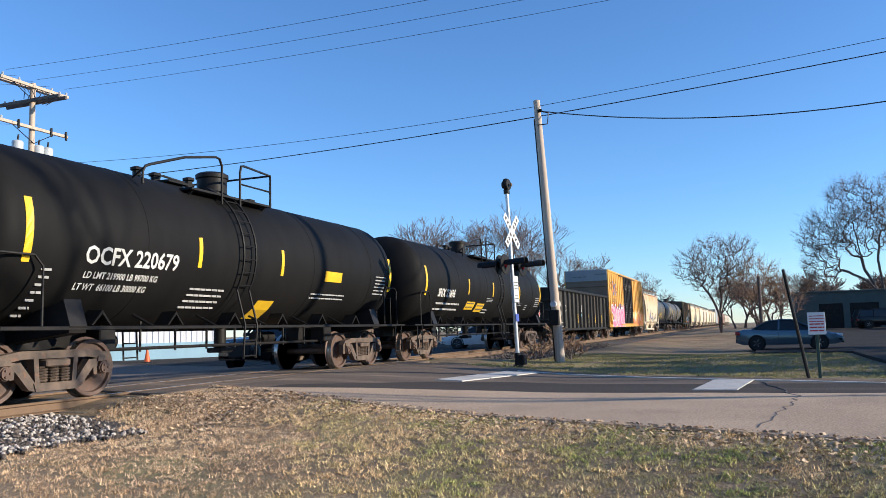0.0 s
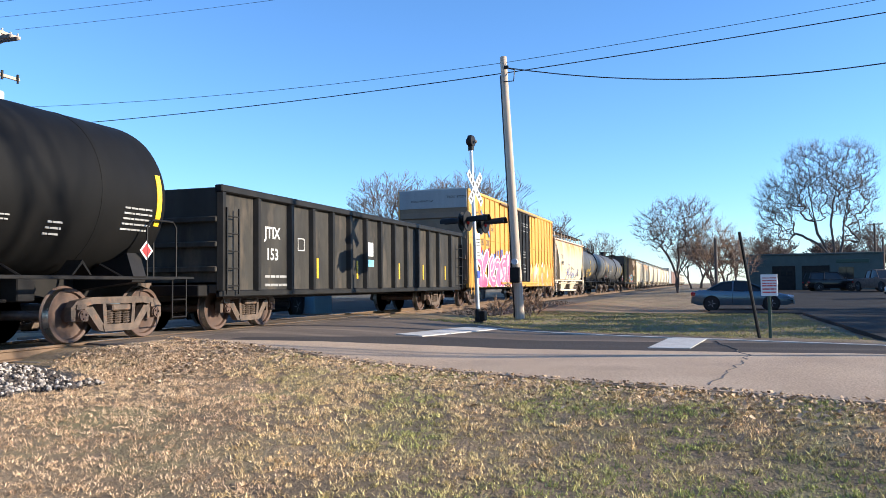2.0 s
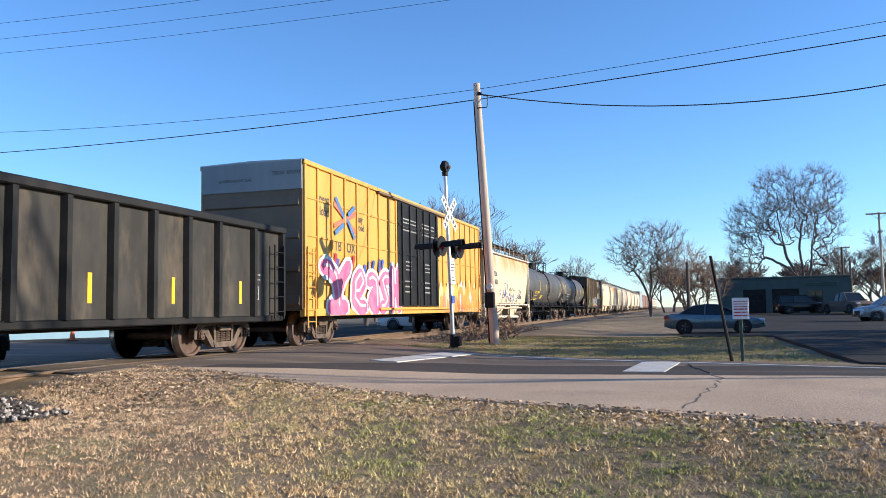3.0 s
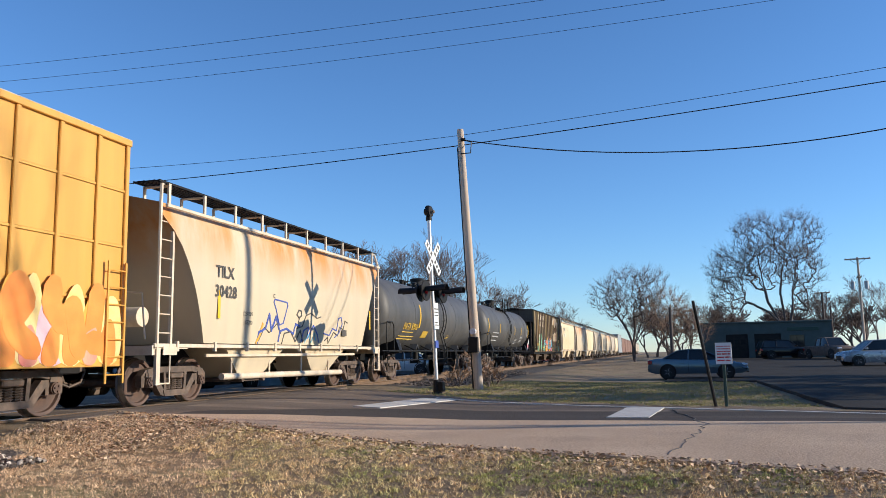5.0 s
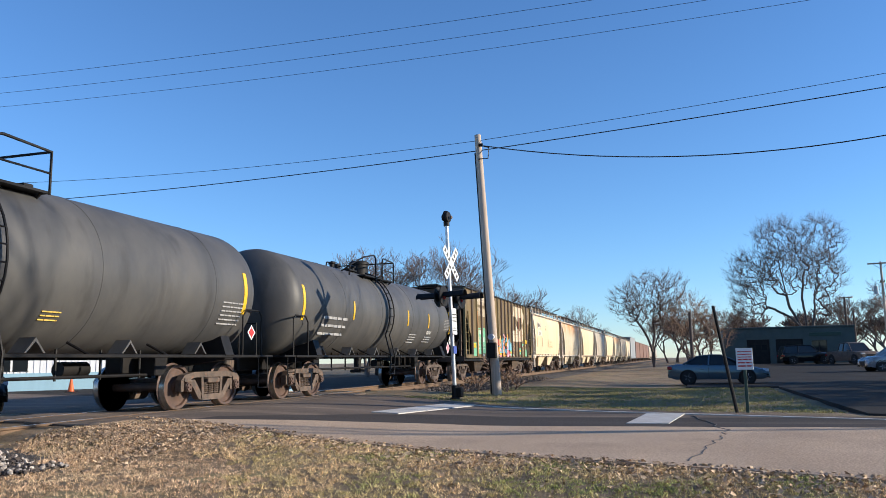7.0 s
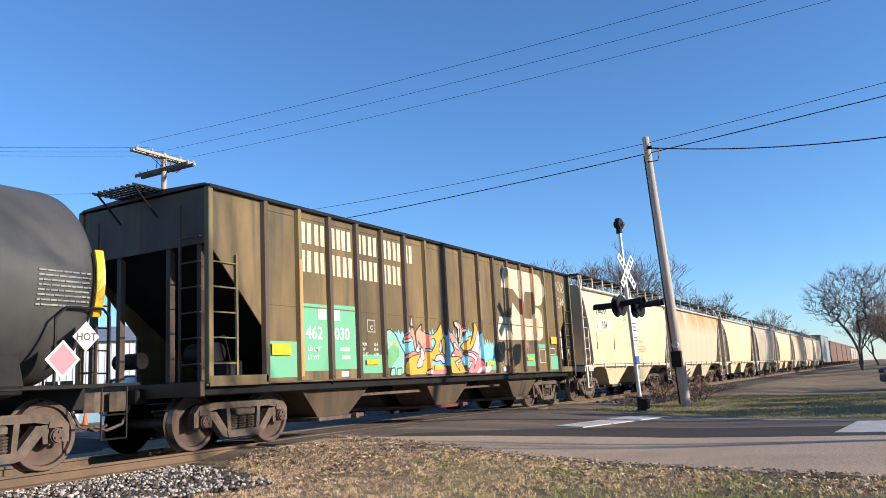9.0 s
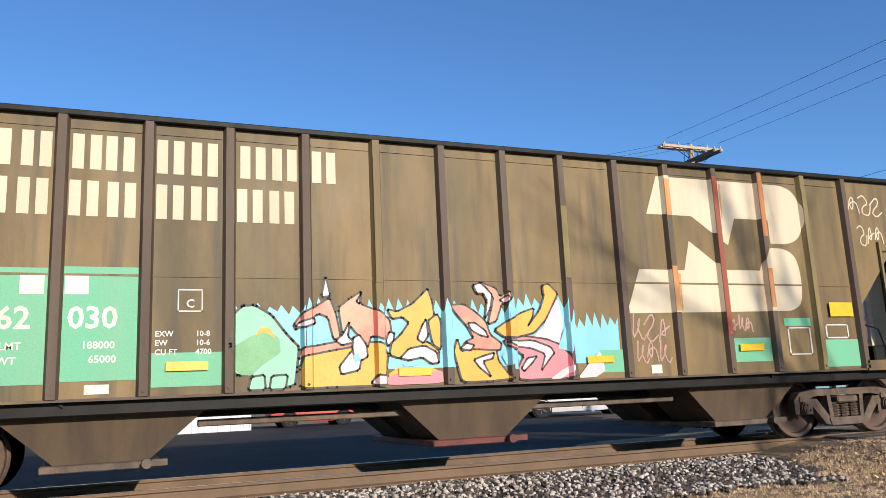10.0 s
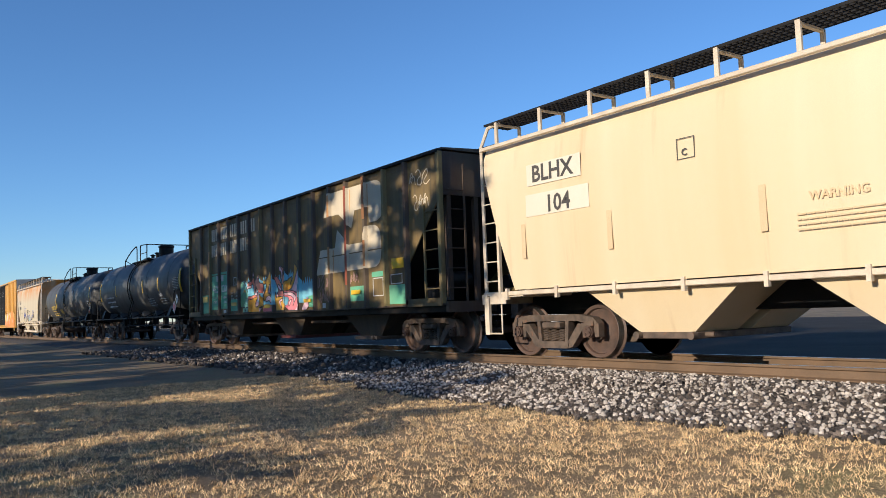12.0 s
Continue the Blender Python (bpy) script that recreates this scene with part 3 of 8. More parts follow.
    part("guard_rail", g, M_BLACK, car, "bent tube guard rail")
    g = Geo()
    g.tube([(l - 1.5, 1.0, top - 0.35), (l - 1.5, 1.0, top + 0.12), (l - 1.42, 1.0, top + 0.2), (l - 0.4, 1.0, top + 0.22), (l - 0.3, 1.0, top + 0.15), (l - 0.3, 1.0, top - 0.35)], 0.024)
    part("guard_rail", g, M_BLACK, car, "bent tube guard rail")
    for y in (-1.05, 1.05):
        g = Geo()
        g.tube([(l + 0.3, y, top - 0.4), (l + 0.3, y, top + 0.34), (l + 0.34, y, top + 0.42 + rise), (l + 0.44, y, top + 0.44 + rise), (l + 1.4, y, top + 0.4 + rise), (l + 1.4, y, top - 0.25)], 0.026)
        g.tube([(l + 0.3, y, top + 0.1), (l + 1.4, y, top + 0.1)], 0.018)
        part("guard_rail", g, M_BLACK, car, "bent tube guard rail")
    part("guard_rail", Geo().tube([(l + 1.4, -1.05, top + 0.4 + rise), (l + 1.4, 1.05, top + 0.4 + rise)], 0.022), M_BLACK, car)
    l = dome
    for q in (-1, 1):
        g = Geo()
        for x in (l - 0.2, l + 0.2):
            pts = [(x, q * 1.48, 0.45), (x, q * 1.52, 1.1)]
            for i in range(12):
                a = radians(-28 + i * 8.5)
                pts.append((x, q * (R + 0.1) * math.cos(a), zc + (R + 0.1) * math.sin(a)))
            g.tube(pts, 0.022)
        for z in (0.5, 0.8, 1.1):
            g.tube([(l - 0.2, q * 1.5, z), (l + 0.2, q * 1.5, z)], 0.014)
        for i in range(10):
            a = radians(-24 + i * 10)
            g.tube([(l - 0.2, q * (R + 0.1) * math.cos(a), zc + (R + 0.1) * math.sin(a)), (l + 0.2, q * (R + 0.1) * math.cos(a), zc + (R + 0.1) * math.sin(a))], 0.014)
        part("ladder", g, M_BLACK, car, "curved black side ladder")
    strips = marks.get("reflectors", ())
    for x in strips:
        lo, hi, wide = (zc - 0.5, zc + 0.42, 0.13) if x in (strips[0], strips[-1]) else (zc - 0.35, zc + 0.2, 0.1)
        heights = [lo + (hi - lo) * i / 6 for i in range(7)]
        flat(car, "reflector", [(x, z) for z in reversed(heights)] + [(x + wide, z) for z in heights], M_YELLOW, bend=(R, zc))
    bend = (R, zc)
    for words, x, z, size, mat in marks.get("words", ()):
        lettering(car, words, x, z, size, mat, bend=bend, squeeze=0.92)
    for i, (x, z, rows, w, size, mat) in enumerate(marks.get("bars", ())):
        bars(car, x, z, rows, w, size, size * 0.8, mat, seed=i + 3, bend=bend)
    for x0, x1, z0, z1, mat in marks.get("plates", ()):
        flat(car, "notice_plate", [(x0, z0), (x1, z0), (x1, (z0 + z1) / 2), (x1, z1), (x0, z1), (x0, (z0 + z1) / 2)], mat, bend=bend)
    for x, z in marks.get("placards", ()):
        flat(car, "hazard_placard", [(x, z - 0.17), (x + 0.17, z), (x, z + 0.17), (x - 0.17, z)], M_SIGN, y=-1.43)
        flat(car, "placard_face", [(x, z - 0.12), (x + 0.12, z), (x, z + 0.12), (x - 0.12, z)], M_RED, y=-1.4335)
    for x, z, r, face, word in marks.get("diamonds", ()):
        ob = flat(car, "hazard_placard", [(x, z - r), (x + r, z), (x, z + r), (x - r, z)], M_SIGN, y=-1.44, label="white diamond placard")
        k = r * 0.8
        flat(ob, "placard_face", [(x, z - k), (x + k, z), (x, z + k), (x - k, z)], face, y=-1.4445)
        if word:
            lettering(ob, word, x, z - 0.05, 0.14, M_MARK_K, y=-1.449, align="CENTER")
    bogies(car, h - bogie, rolling, h + 0.4)
    return car


# ---- covered hoppers with bulging sides ----
def section(w, z0, z1, n=10):
    """Half outline of a bulging side, from the bottom to the eave: (y, z)."""
    return [(w * (0.955 + 0.045 * math.sin(math.pi * i / n)) - 0.10 * max(0, (i / n - 0.8) / 0.2) ** 2, z0 + (z1 - z0) * i / n) for i in range(n + 1)]


def covered_hopper(u0, u1, paint, frame_mat, label, group="covered hopper cars of the freight train", cut=0.75, curved=False, detail=True, rolling=False, marks=None):
    car, h = rail_car("covered_hopper_car", u0, u1, label, "hopper car", group)
    z0, z1, w = 1.22, 3.95, 1.58
    hx = h - 0.05
    half = section(w, z0, z1)
    rings = []
    stations = [-hx, -hx + 0.02]
    full = lambda prof: [(-y, z) for y, z in prof] + [(0.55, 4.15), (-0.55, 4.15)][::-1] + [(y, z) for y, z in reversed(prof)]

    def inset(z):
        f = min(max((3.55 - z) / (3.55 - z0), 0), 1)
        return cut * (f ** 0.55 if curved else f)

    n = len(half)
    # side shell: a closed tube whose ends lean in like the slope sheets
    left = [(-hx + inset(z), -y, z) for y, z in half] + [(-hx, -0.55, 4.15), (-hx, 0.55, 4.15)] + [(-hx + inset(z), y, z) for y, z in reversed(half)]
    right = [(-x, y, z) for x, y, z in left]
    mids = [[(x, y, z) for _, y, z in left] for x in (-hx * 0.5, -hx * 0.1, hx * 0.3)]
    part("hopper_body", Geo().loft([left, *mids, right]), paint, car, "bulging welded hopper body", smooth=40)
    g = Geo()
    for q in (-1, 1):
        g.box(-hx, hx, q * w - 0.035, q * w + 0.035, 3.83, 3.9, 0.01)
    part("eave_angle", g, frame_mat, car)
    for q in (-1, 1):
        g = Geo().box(-h - 0.1, h + 0.1, min(q * 1.52, q * 1.46), max(q * 1.52, q * 1.46), 1.12, 1.2, 0.01)
        for i in range(9):
            x = -h + 0.6 + (2 * h - 1.2) * i / 8
            g.box(x - 0.03, x + 0.03, min(q * 1.55, q * 1.48), max(q * 1.55, q * 1.48), 1.05, 1.25)
        part("side_sill", g, frame_mat, car)
    part("centre_sill", Geo().box(-h - 0.3, h + 0.3, -0.3, 0.3, 0.75, 1.15, 0.02), M_BLACK, car)
    for x in (-h * 0.33, h * 0.33):
        g = Geo()
        for y0, y1 in ((-1.4, -0.2), (0.2, 1.4)):
            g.loft([[(x - 1.5, y0, 1.2), (x + 1.5, y0, 1.2), (x + 1.5, y1, 1.2), (x - 1.5, y1, 1.2)], [(x - 0.5, y0 * 0.85, 0.46), (x + 0.5, y0 * 0.85, 0.46), (x + 0.5, y1 * 0.85, 0.46), (x - 0.5, y1 * 0.85, 0.46)]])
        part("hopper_chute", g, paint, car)
        g = Geo().box(x - 0.55, x + 0.55, -1.2, 1.2, 0.36, 0.46, 0.01)
        g.cyl((x - 0.7, -1.0, 0.42), (x + 0.7, -1.0, 0.42), 0.04)
        for k in (-0.5, 0.5):
            g.cyl((x + k, -1.2, 0.41), (x + k, -1.3, 0.41), 0.06)
        part("outlet_gate", g, M_RUST, car)
    # ends: posts, ladders, platform
    for s in (-1, 1):
        for q in (-1, 1):
            g = Geo()
            g.tube([(s * (h + 0.02), q * 1.5, 1.1), (s * (h + 0.02), q * 1.5, 3.95), (s * (h - 0.1), q * 1.42, 4.3), (s * (h - 0.35), q * 1.3, 4.38)], 0.035, 6)
            g.box(s * h - 0.06, s * h + 0.06, q * 1.5 - 0.03, q * 1.5 + 0.03, 0.42, 1.1)
            g.box(min(s * (h - 0.42), s * (h - 0.36)), max(s * (h - 0.42), s * (h - 0.36)), q * 1.5 - 0.03, q * 1.5 + 0.03, 1.1, 3.4)
            for i in range(7):
                z = 1.4 + i * 0.36
                g.cyl((s * h, q * 1.5, z), (s * (h - 0.4), q * 1.5, z), 0.013, n=6)
            g.cyl((s * h, q * 1.5, 0.44), (s * (h - 0.4), q * 1.5, 0.44), 0.016, n=6), g.cyl((s * (h - 0.4), q * 1.5, 0.44), (s * (h - 0.4), q * 1.5, 1.1), 0.016, n=6)
            part("corner_ladder", g, frame_mat, car)
        g = Geo().box(min(s * (h - 1.0), s * (h + 0.12)), max(s * (h - 1.0), s * (h + 0.12)), -1.5, 1.5, 1.1, 1.15)
        g.box(min(s * (h + 0.08), s * (h + 0.16)), max(s * (h + 0.08), s * (h + 0.16)), -1.5, 1.5, 0.98, 1.16)
        for y in (-0.55, 0.55):
            g.box(s * (h - 0.12) - 0.06, s * (h - 0.12) + 0.06, y - 0.06, y + 0.06, 1.15, 3.5)
        part("end_frame", g, frame_mat, car)
        g = Geo()
        g.cyl((s * (h - 0.55), -0.75, 1.75), (s * (h - 0.55), 0.1, 1.75), 0.2, n=14)
        g.cyl((s * (h - 0.4), 0.6, 1.5), (s * (h - 0.4), 1.1, 1.5), 0.13, n=12)
        g.tube([(s * (h - 0.3), -1.0, 1.3), (s * (h - 0.3), -0.9, 2.2), (s * (h - 0.25), 0.4, 2.3), (s * (h - 0.2), 0.9, 1.2)], 0.02)
        part("brake_cylinder", g, frame_mat, car)
        flat(car, "jacking_pad", rect(s * (h - 0.35) - 0.22, s * (h - 0.35) + 0.22, 0.98, 1.14), frame_mat, y=-1.525, thick=0.02)
    # roof walk
    posts = 10 if detail else 6
    for i in range(posts):
        x = -h + 0.35 + (2 * h - 0.7) * i / (posts - 1)
        for q in (-1, 1):
            g = Geo().box(x - 0.035, x + 0.035, q * 1.42 - 0.02, q * 1.42 + 0.02, 3.9, 4.36)
            g.box(x - 0.03, x + 0.03, min(q * 0.85, q * 1.42), max(q * 0.85, q * 1.42), 4.3, 4.335)
            g.box(x - 0.03, x + 0.03, q * 0.85 - 0.02, q * 0.85 + 0.02, 4.05, 4.335)
            part("walk_bracket", g, frame_mat, car)
    g = Geo()
    step = 0.1 if detail else 0.5
    for q in (-1, 1):
        for k in range(6):
            y = q * (0.85 + k * 0.115)
            g.box(-h, h, y - 0.012, y + 0.012, 4.345, 4.385)
        for i in range(int(2 * h / step)):
            x = -h + i * step
            g.box(x, x + 0.018, min(q * 0.85, q * 1.43), max(q * 0.85, q * 1.43), 4.35, 4.375)
    part("roof_walk", g, M_GRIP if not detail else M_BLACK, car, "steel grating roof walkway")
    g = Geo()
    for x in (-h * 0.6, -h * 0.2, h * 0.2, h * 0.6):
        g.cyl((x, 0, 4.14), (x, 0, 4.28), 0.4, n=18)
    part("roof_hatch", g, paint, car)
    m = marks or {}
    for x0, x1, za, zb, mat in m.get("plates", ()):
        flat(car, "repainted_patch", rect(x0, x1, za, zb), mat, y=-w - 0.006)
    for words, x, z, size, mat in m.get("words", ()):
        lettering(car, words, x, z, size, mat, y=-w - 0.014)
    for i, (x, z, rows, wd, size, mat) in enumerate(m.get("bars", ())):
        bars(car, x, z, rows, wd, size, size * 0.8, mat, y=-w - 0.006, seed=i + 20)
    for x in m.get("reflectors", ()):
        flat(car, "reflector", rect(x, x + 0.1, 1.75, 2.35), m.get("reflector_mat", M_YELLOW), y=-w - 0.004)
    bogies(car, h - 1.25, rolling, h + 0.3)
    return car


# ---- ribbed hopper ----
RIBS = [-7.984 + 1.30 + 0.891 * i for i in range(16)]


def ribbed_hopper(u0, u1):
    car, h = rail_car("ribbed_hopper_car", u0, u1, "faded brown ribbed hopper car with green panels and sprayed lettering", "hopper car", "hopper cars of the freight train")
    zb, zt, y = 1.04, 4.147, 1.53
    edges = [-h] + RIBS + [h]
    for q in (-1, 1):
        for i in range(len(edges) - 1):
            a, b = edges[i], edges[i + 1]
            if i == 0:
                poly = [(a, zt), (b, zt), (b, 1.9), (a, 3.3)]
            elif i == len(edges) - 2:
                poly = [(a, zt), (b, zt), (b, 3.3), (a, 1.9)]
            else:
                poly = rect(a, b, zb, zt)
            part("side_panel", Geo().prism(poly, q * y, q * (y - 0.03)), M_BN, car, smooth=0)
            if 0 < i < len(edges) - 2:
                part("panel_crease", Geo().box(a + 0.08, b - 0.08, min(q * y, q * (y + 0.012)), max(q * y, q * (y + 0.012)), zt - 0.16, zt - 0.13), M_BN, car, smooth=0)
                g = Geo().box(a + 0.05, b - 0.05, min(q * y, q * (y + 0.01)), max(q * y, q * (y + 0.01)), 2.34, 2.365)
                part("panel_crease", g, M_BN, car, smooth=0)
        for i, x in enumerate(RIBS):
            m = M_BN_RIB_Y if i in (1, 6, 14) else M_BN_RIB
            g = Geo().prism([(x - 0.075, q * y), (x - 0.045, q * (y + 0.075)), (x + 0.045, q * (y + 0.075)), (x + 0.075, q * y)], zb, zt - 0.02, "z")
            part("rib", g, m, car, "rusty pressed side rib")
            part("rivet", Geo().cyl((x, q * (y + 0.07), zb + 0.06), (x, q * (y + 0.09), zb + 0.06), 0.02, n=6), m, car)
        for x in (-h + 0.04, h - 0.04):
            part("corner_post", Geo().box(x - 0.05, x + 0.05, min(q * (y - 0.04), q * (y + 0.07)), max(q * (y - 0.04), q * (y + 0.07)), zb, zt - 0.01, 0.01), M_BN_RIB_Y, car)
        part("top_chord", Geo().box(-h, h, min(q * (y - 0.05), q * (y + 0.08)), max(q * (y - 0.05), q * (y + 0.08)), zt - 0.03, zt + 0.04, 0.01), M_BLACK, car)
        # black sill colour also carries the shadow band below the side sheets
        part("side_sill", Geo().box(-h - 0.05, h + 0.05, min(q * (y - 0.2), q * (y - 0.07)), max(q * (y - 0.2), q * (y - 0.07)), 0.86, zb, 0.015), M_BLACK, car)
        part("sill_flange", Geo().box(-h - 0.05, h + 0.05, min(q * (y - 0.068), q * (y + 0.05)), max(q * (y - 0.068), q * (y + 0.05)), zb - 0.03, zb - 0.002), M_BN_RIB, car)
        for s in (-1, 1):
            part("end_sill_plate", Geo().box(min(s * (h - 1.3), s * h), max(s * (h - 1.3), s * h), min(q * (y + 0.062), q * (y + 0.075)), max(q * (y + 0.062), q * (y + 0.075)), 1.0, 1.16), M_BN, car)
    part("roof", Geo().prism([(-1.55, zt + 0.035), (1.55, zt + 0.035), (1.5, zt + 0.07), (0, zt + 0.14), (-1.5, zt + 0.07)], -h, h, "x"), M_BN_RIB, car)
    for s in (-1, 1):
        part("end_sheet", Geo().box(min(s * (h - 0.06), s * (h - 0.03)), max(s * (h - 0.06), s * (h - 0.03)), -1.5, 1.5, 3.25, zt), M_BN_RIB, car)
        # slope sheet is black for the shadow that the side sheet throws on it
        part("slope_sheet", Geo().prism([(s * (h - 0.05), 3.3), (s * (h - 3.2), 1.0), (s * (h - 3.2), 0.95), (s * (h - 0.1), 3.24)], -1.5, 1.5), M_BLACK, car)
        g = Geo()
        for y0 in (-1.3, -0.6, 0.6, 1.3):
            part("end_post", Geo().box(s * (h - 0.12) - 0.05, s * (h - 0.12) + 0.05, y0 - 0.05, y0 + 0.05, 1.1, 3.28), M_BN_RIB, car)
        g = Geo().box(min(s * (h - 1.3), s * (h + 0.1)), max(s * (h - 1.3), s * (h + 0.1)), -1.5, 1.5, 1.0, 1.06)
        g.box(min(s * (h + 0.06), s * (h + 0.14)), max(s * (h + 0.06), s * (h + 0.14)), -1.55, 1.55, 0.86, 1.08)
        part("end_platform", g, M_BN_RIB, car)
        for q in (-1, 1):
            g = Geo()
            xx = s * (h - 0.62)
            g.box(xx - 0.022, xx + 0.022, q * 1.56 - 0.02, q * 1.56 + 0.02, 1.05, 3.1)
            for i in range(5):
                z = 1.35 + i * 0.4
                g.cyl((xx, q * 1.56, z), (s * (h - 0.03), q * 1.56, z), 0.014, n=6)
            part("corner_ladder", g, M_BN_RIB_Y, car)
            g = Geo()
            for i in range(6):
                z = 1.35 + i * 0.4
                g.cyl((s * (h + 0.05), q * 1.45, z), (s * (h + 0.05), q * 1.0, z), 0.014, n=6)
            g.box(s * (h + 0.05) - 0.015, s * (h + 0.05) + 0.015, q * 1.0 - 0.02, q * 1.0 + 0.02, 1.05, 3.9)
            part("end_ladder", g, M_BN_RIB, car)
        g = Geo()
        part("brake_cylinder", Geo().cyl((s * (h - 0.85), -0.9, 1.55), (s * (h - 0.85), -0.3, 1.55), 0.19, n=14), M_GRIP, car)
        g.box(min(s * (h - 0.55), s * (h - 0.9)), max(s * (h - 0.55), s * (h - 0.9)), -1.42, -1.1, 1.08, 1.4, 0.02)
        part("air_reservoir", Geo().cyl((s * (h - 0.4), 0.4, 1.5), (s * (h - 0.4), 1.0, 1.5), 0.14, n=12), M_GRIP, car)
        g.tube([(s * (h - 0.3), -1.2, 1.2), (s * (h - 0.35), -1.1, 1.7), (s * (h - 0.9), -1.0, 1.85), (s * (h - 1.1), -1.0, 1.2)], 0.02)
        part("brake_gear", g, M_GRIP, car)
        g = Geo()
        for k in range(8):
            yy = -0.5 + k * 0.14
            g.box(min(s * (h - 0.2), s * (h + 0.55)), max(s * (h - 0.2), s * (h + 0.55)), yy, yy + 0.03, zt + 0.1, zt + 0.13)
        for k in range(7):
            xx = s * (h - 0.1 + k * 0.1)
            g.box(xx - 0.012, xx + 0.012, -0.5, 0.51, zt + 0.085, zt + 0.1)
        for yy in (-0.45, 0.45):
            g.tube([(s * (h + 0.5), yy, zt + 0.1), (s * (h + 0.02), yy, zt - 0.35)], 0.018)
        part("roof_platform", g, M_BLACK, car, "overhanging grating platform")
    part("roof_walk", Geo().box(-h, h, -0.3, 0.3, zt + 0.16, zt + 0.2), M_BLACK, car)
    part("centre_sill", Geo().box(-h - 0.3, h + 0.3, -0.32, 0.32, 0.78, 1.02, 0.02), M_BLACK, car)
    for x in (-4.4, 0.0, 4.4):
        g = Geo()
        for y0, y1 in ((-1.3, -0.25), (0.25, 1.3)):
            g.loft([[(x - 1.18, y0, 0.98), (x + 1.18, y0, 0.98), (x + 1.18, y1, 0.98), (x - 1.18, y1, 0.98)], [(x - 0.48, y0 * 0.9, 0.36), (x + 0.48, y0 * 0.9, 0.36), (x + 0.48, y1 * 0.9, 0.36), (x - 0.48, y1 * 0.9, 0.36)]])
        part("hopper_chute", g, M_GRIME, car)
        g = Geo().box(x - 0.6, x + 0.6, -1.3, 1.3, 0.28, 0.36, 0.01)
        g.cyl((x + 0.45, -1.32, 0.33), (x + 0.45, -1.42, 0.33), 0.055), g.box(x + 0.5, x + 0.66, -1.41, -1.3, 0.3, 0.37)
        part("outlet_gate", g, M_GATE if x == 0 else M_RUST, car)
    for x0, x1 in ((-3.4, -0.9), (0.9, 3.3)):
        part("brake_rod", Geo().box(x0, x1, -1.05, -0.95, 0.68, 0.76, 0.01), M_RUST, car)
    return car


def gondola(u0, u1):
    car, h = rail_car("gondola_car", u0, u1, "sooty black ribbed gondola car with open top", "gondola car")
    zb, zt, y = 0.78, 2.9, 1.5
    for q in (-1, 1):
        part("side_sheet", Geo().box(-h, h, min(q * y, q * (y - 0.03)), max(q * y, q * (y - 0.03)), zb, zt), M_GOND, car)
        part("top_chord", Geo().box(-h - 0.04, h + 0.04, min(q * (y - 0.06), q * (y + 0.12)), max(q * (y - 0.06), q * (y + 0.12)), zt - 0.1, zt + 0.05, 0.02), M_GRIP, car)
        part("bottom_chord", Geo().box(-h, h, min(q * (y - 0.06), q * (y + 0.05)), max(q * (y - 0.06), q * (y + 0.05)), zb - 0.08, zb + 0.06, 0.02), M_GRIP, car)
        for x in [-h + 0.06, -6.75] + [-5.32 + 1.064 * k for k in range(11)] + [6.75, h - 0.06]:
            part("rib", Geo().prism([(x - 0.1, q * y), (x - 0.055, q * (y + 0.11)), (x + 0.055, q * (y + 0.11)), (x + 0.1, q * y)], zb + 0.05, zt - 0.1, "z"), M_GRIP, car)
    for s in (-1, 1):
        g = Geo().box(min(s * h, s * (h - 0.04)), max(s * h, s * (h - 0.04)), -y, y, zb, zt)
        for z in (1.2, 1.7, 2.2):
            g.box(min(s * h, s * (h + 0.08)), max(s * h, s * (h + 0.08)), -y, y, z, z + 0.12, 0.02)
        part("end_wall", g, M_GOND, car)
        for q in (-1, 1):
            part("ladder", ladder(s * (h - 0.55), s * (h - 0.12), q * (y + 0.13), 0.75, 2.5, 5), M_GRIP, car)
        part("end_sill", Geo().box(min(s * h, s * (h + 0.35)), max(s * h, s * (h + 0.35)), -1.3, 1.3, 0.72, 0.95, 0.02), M_BLACK, car)
    part("floor_plate", Geo().box(-h, h, -y + 0.03, y - 0.03, 0.95, 1.0), M_GOND, car)
    part("centre_sill", Geo().box(-h - 0.3, h + 0.3, -0.3, 0.3, 0.62, 0.95, 0.02), M_BLACK, car)
    return car


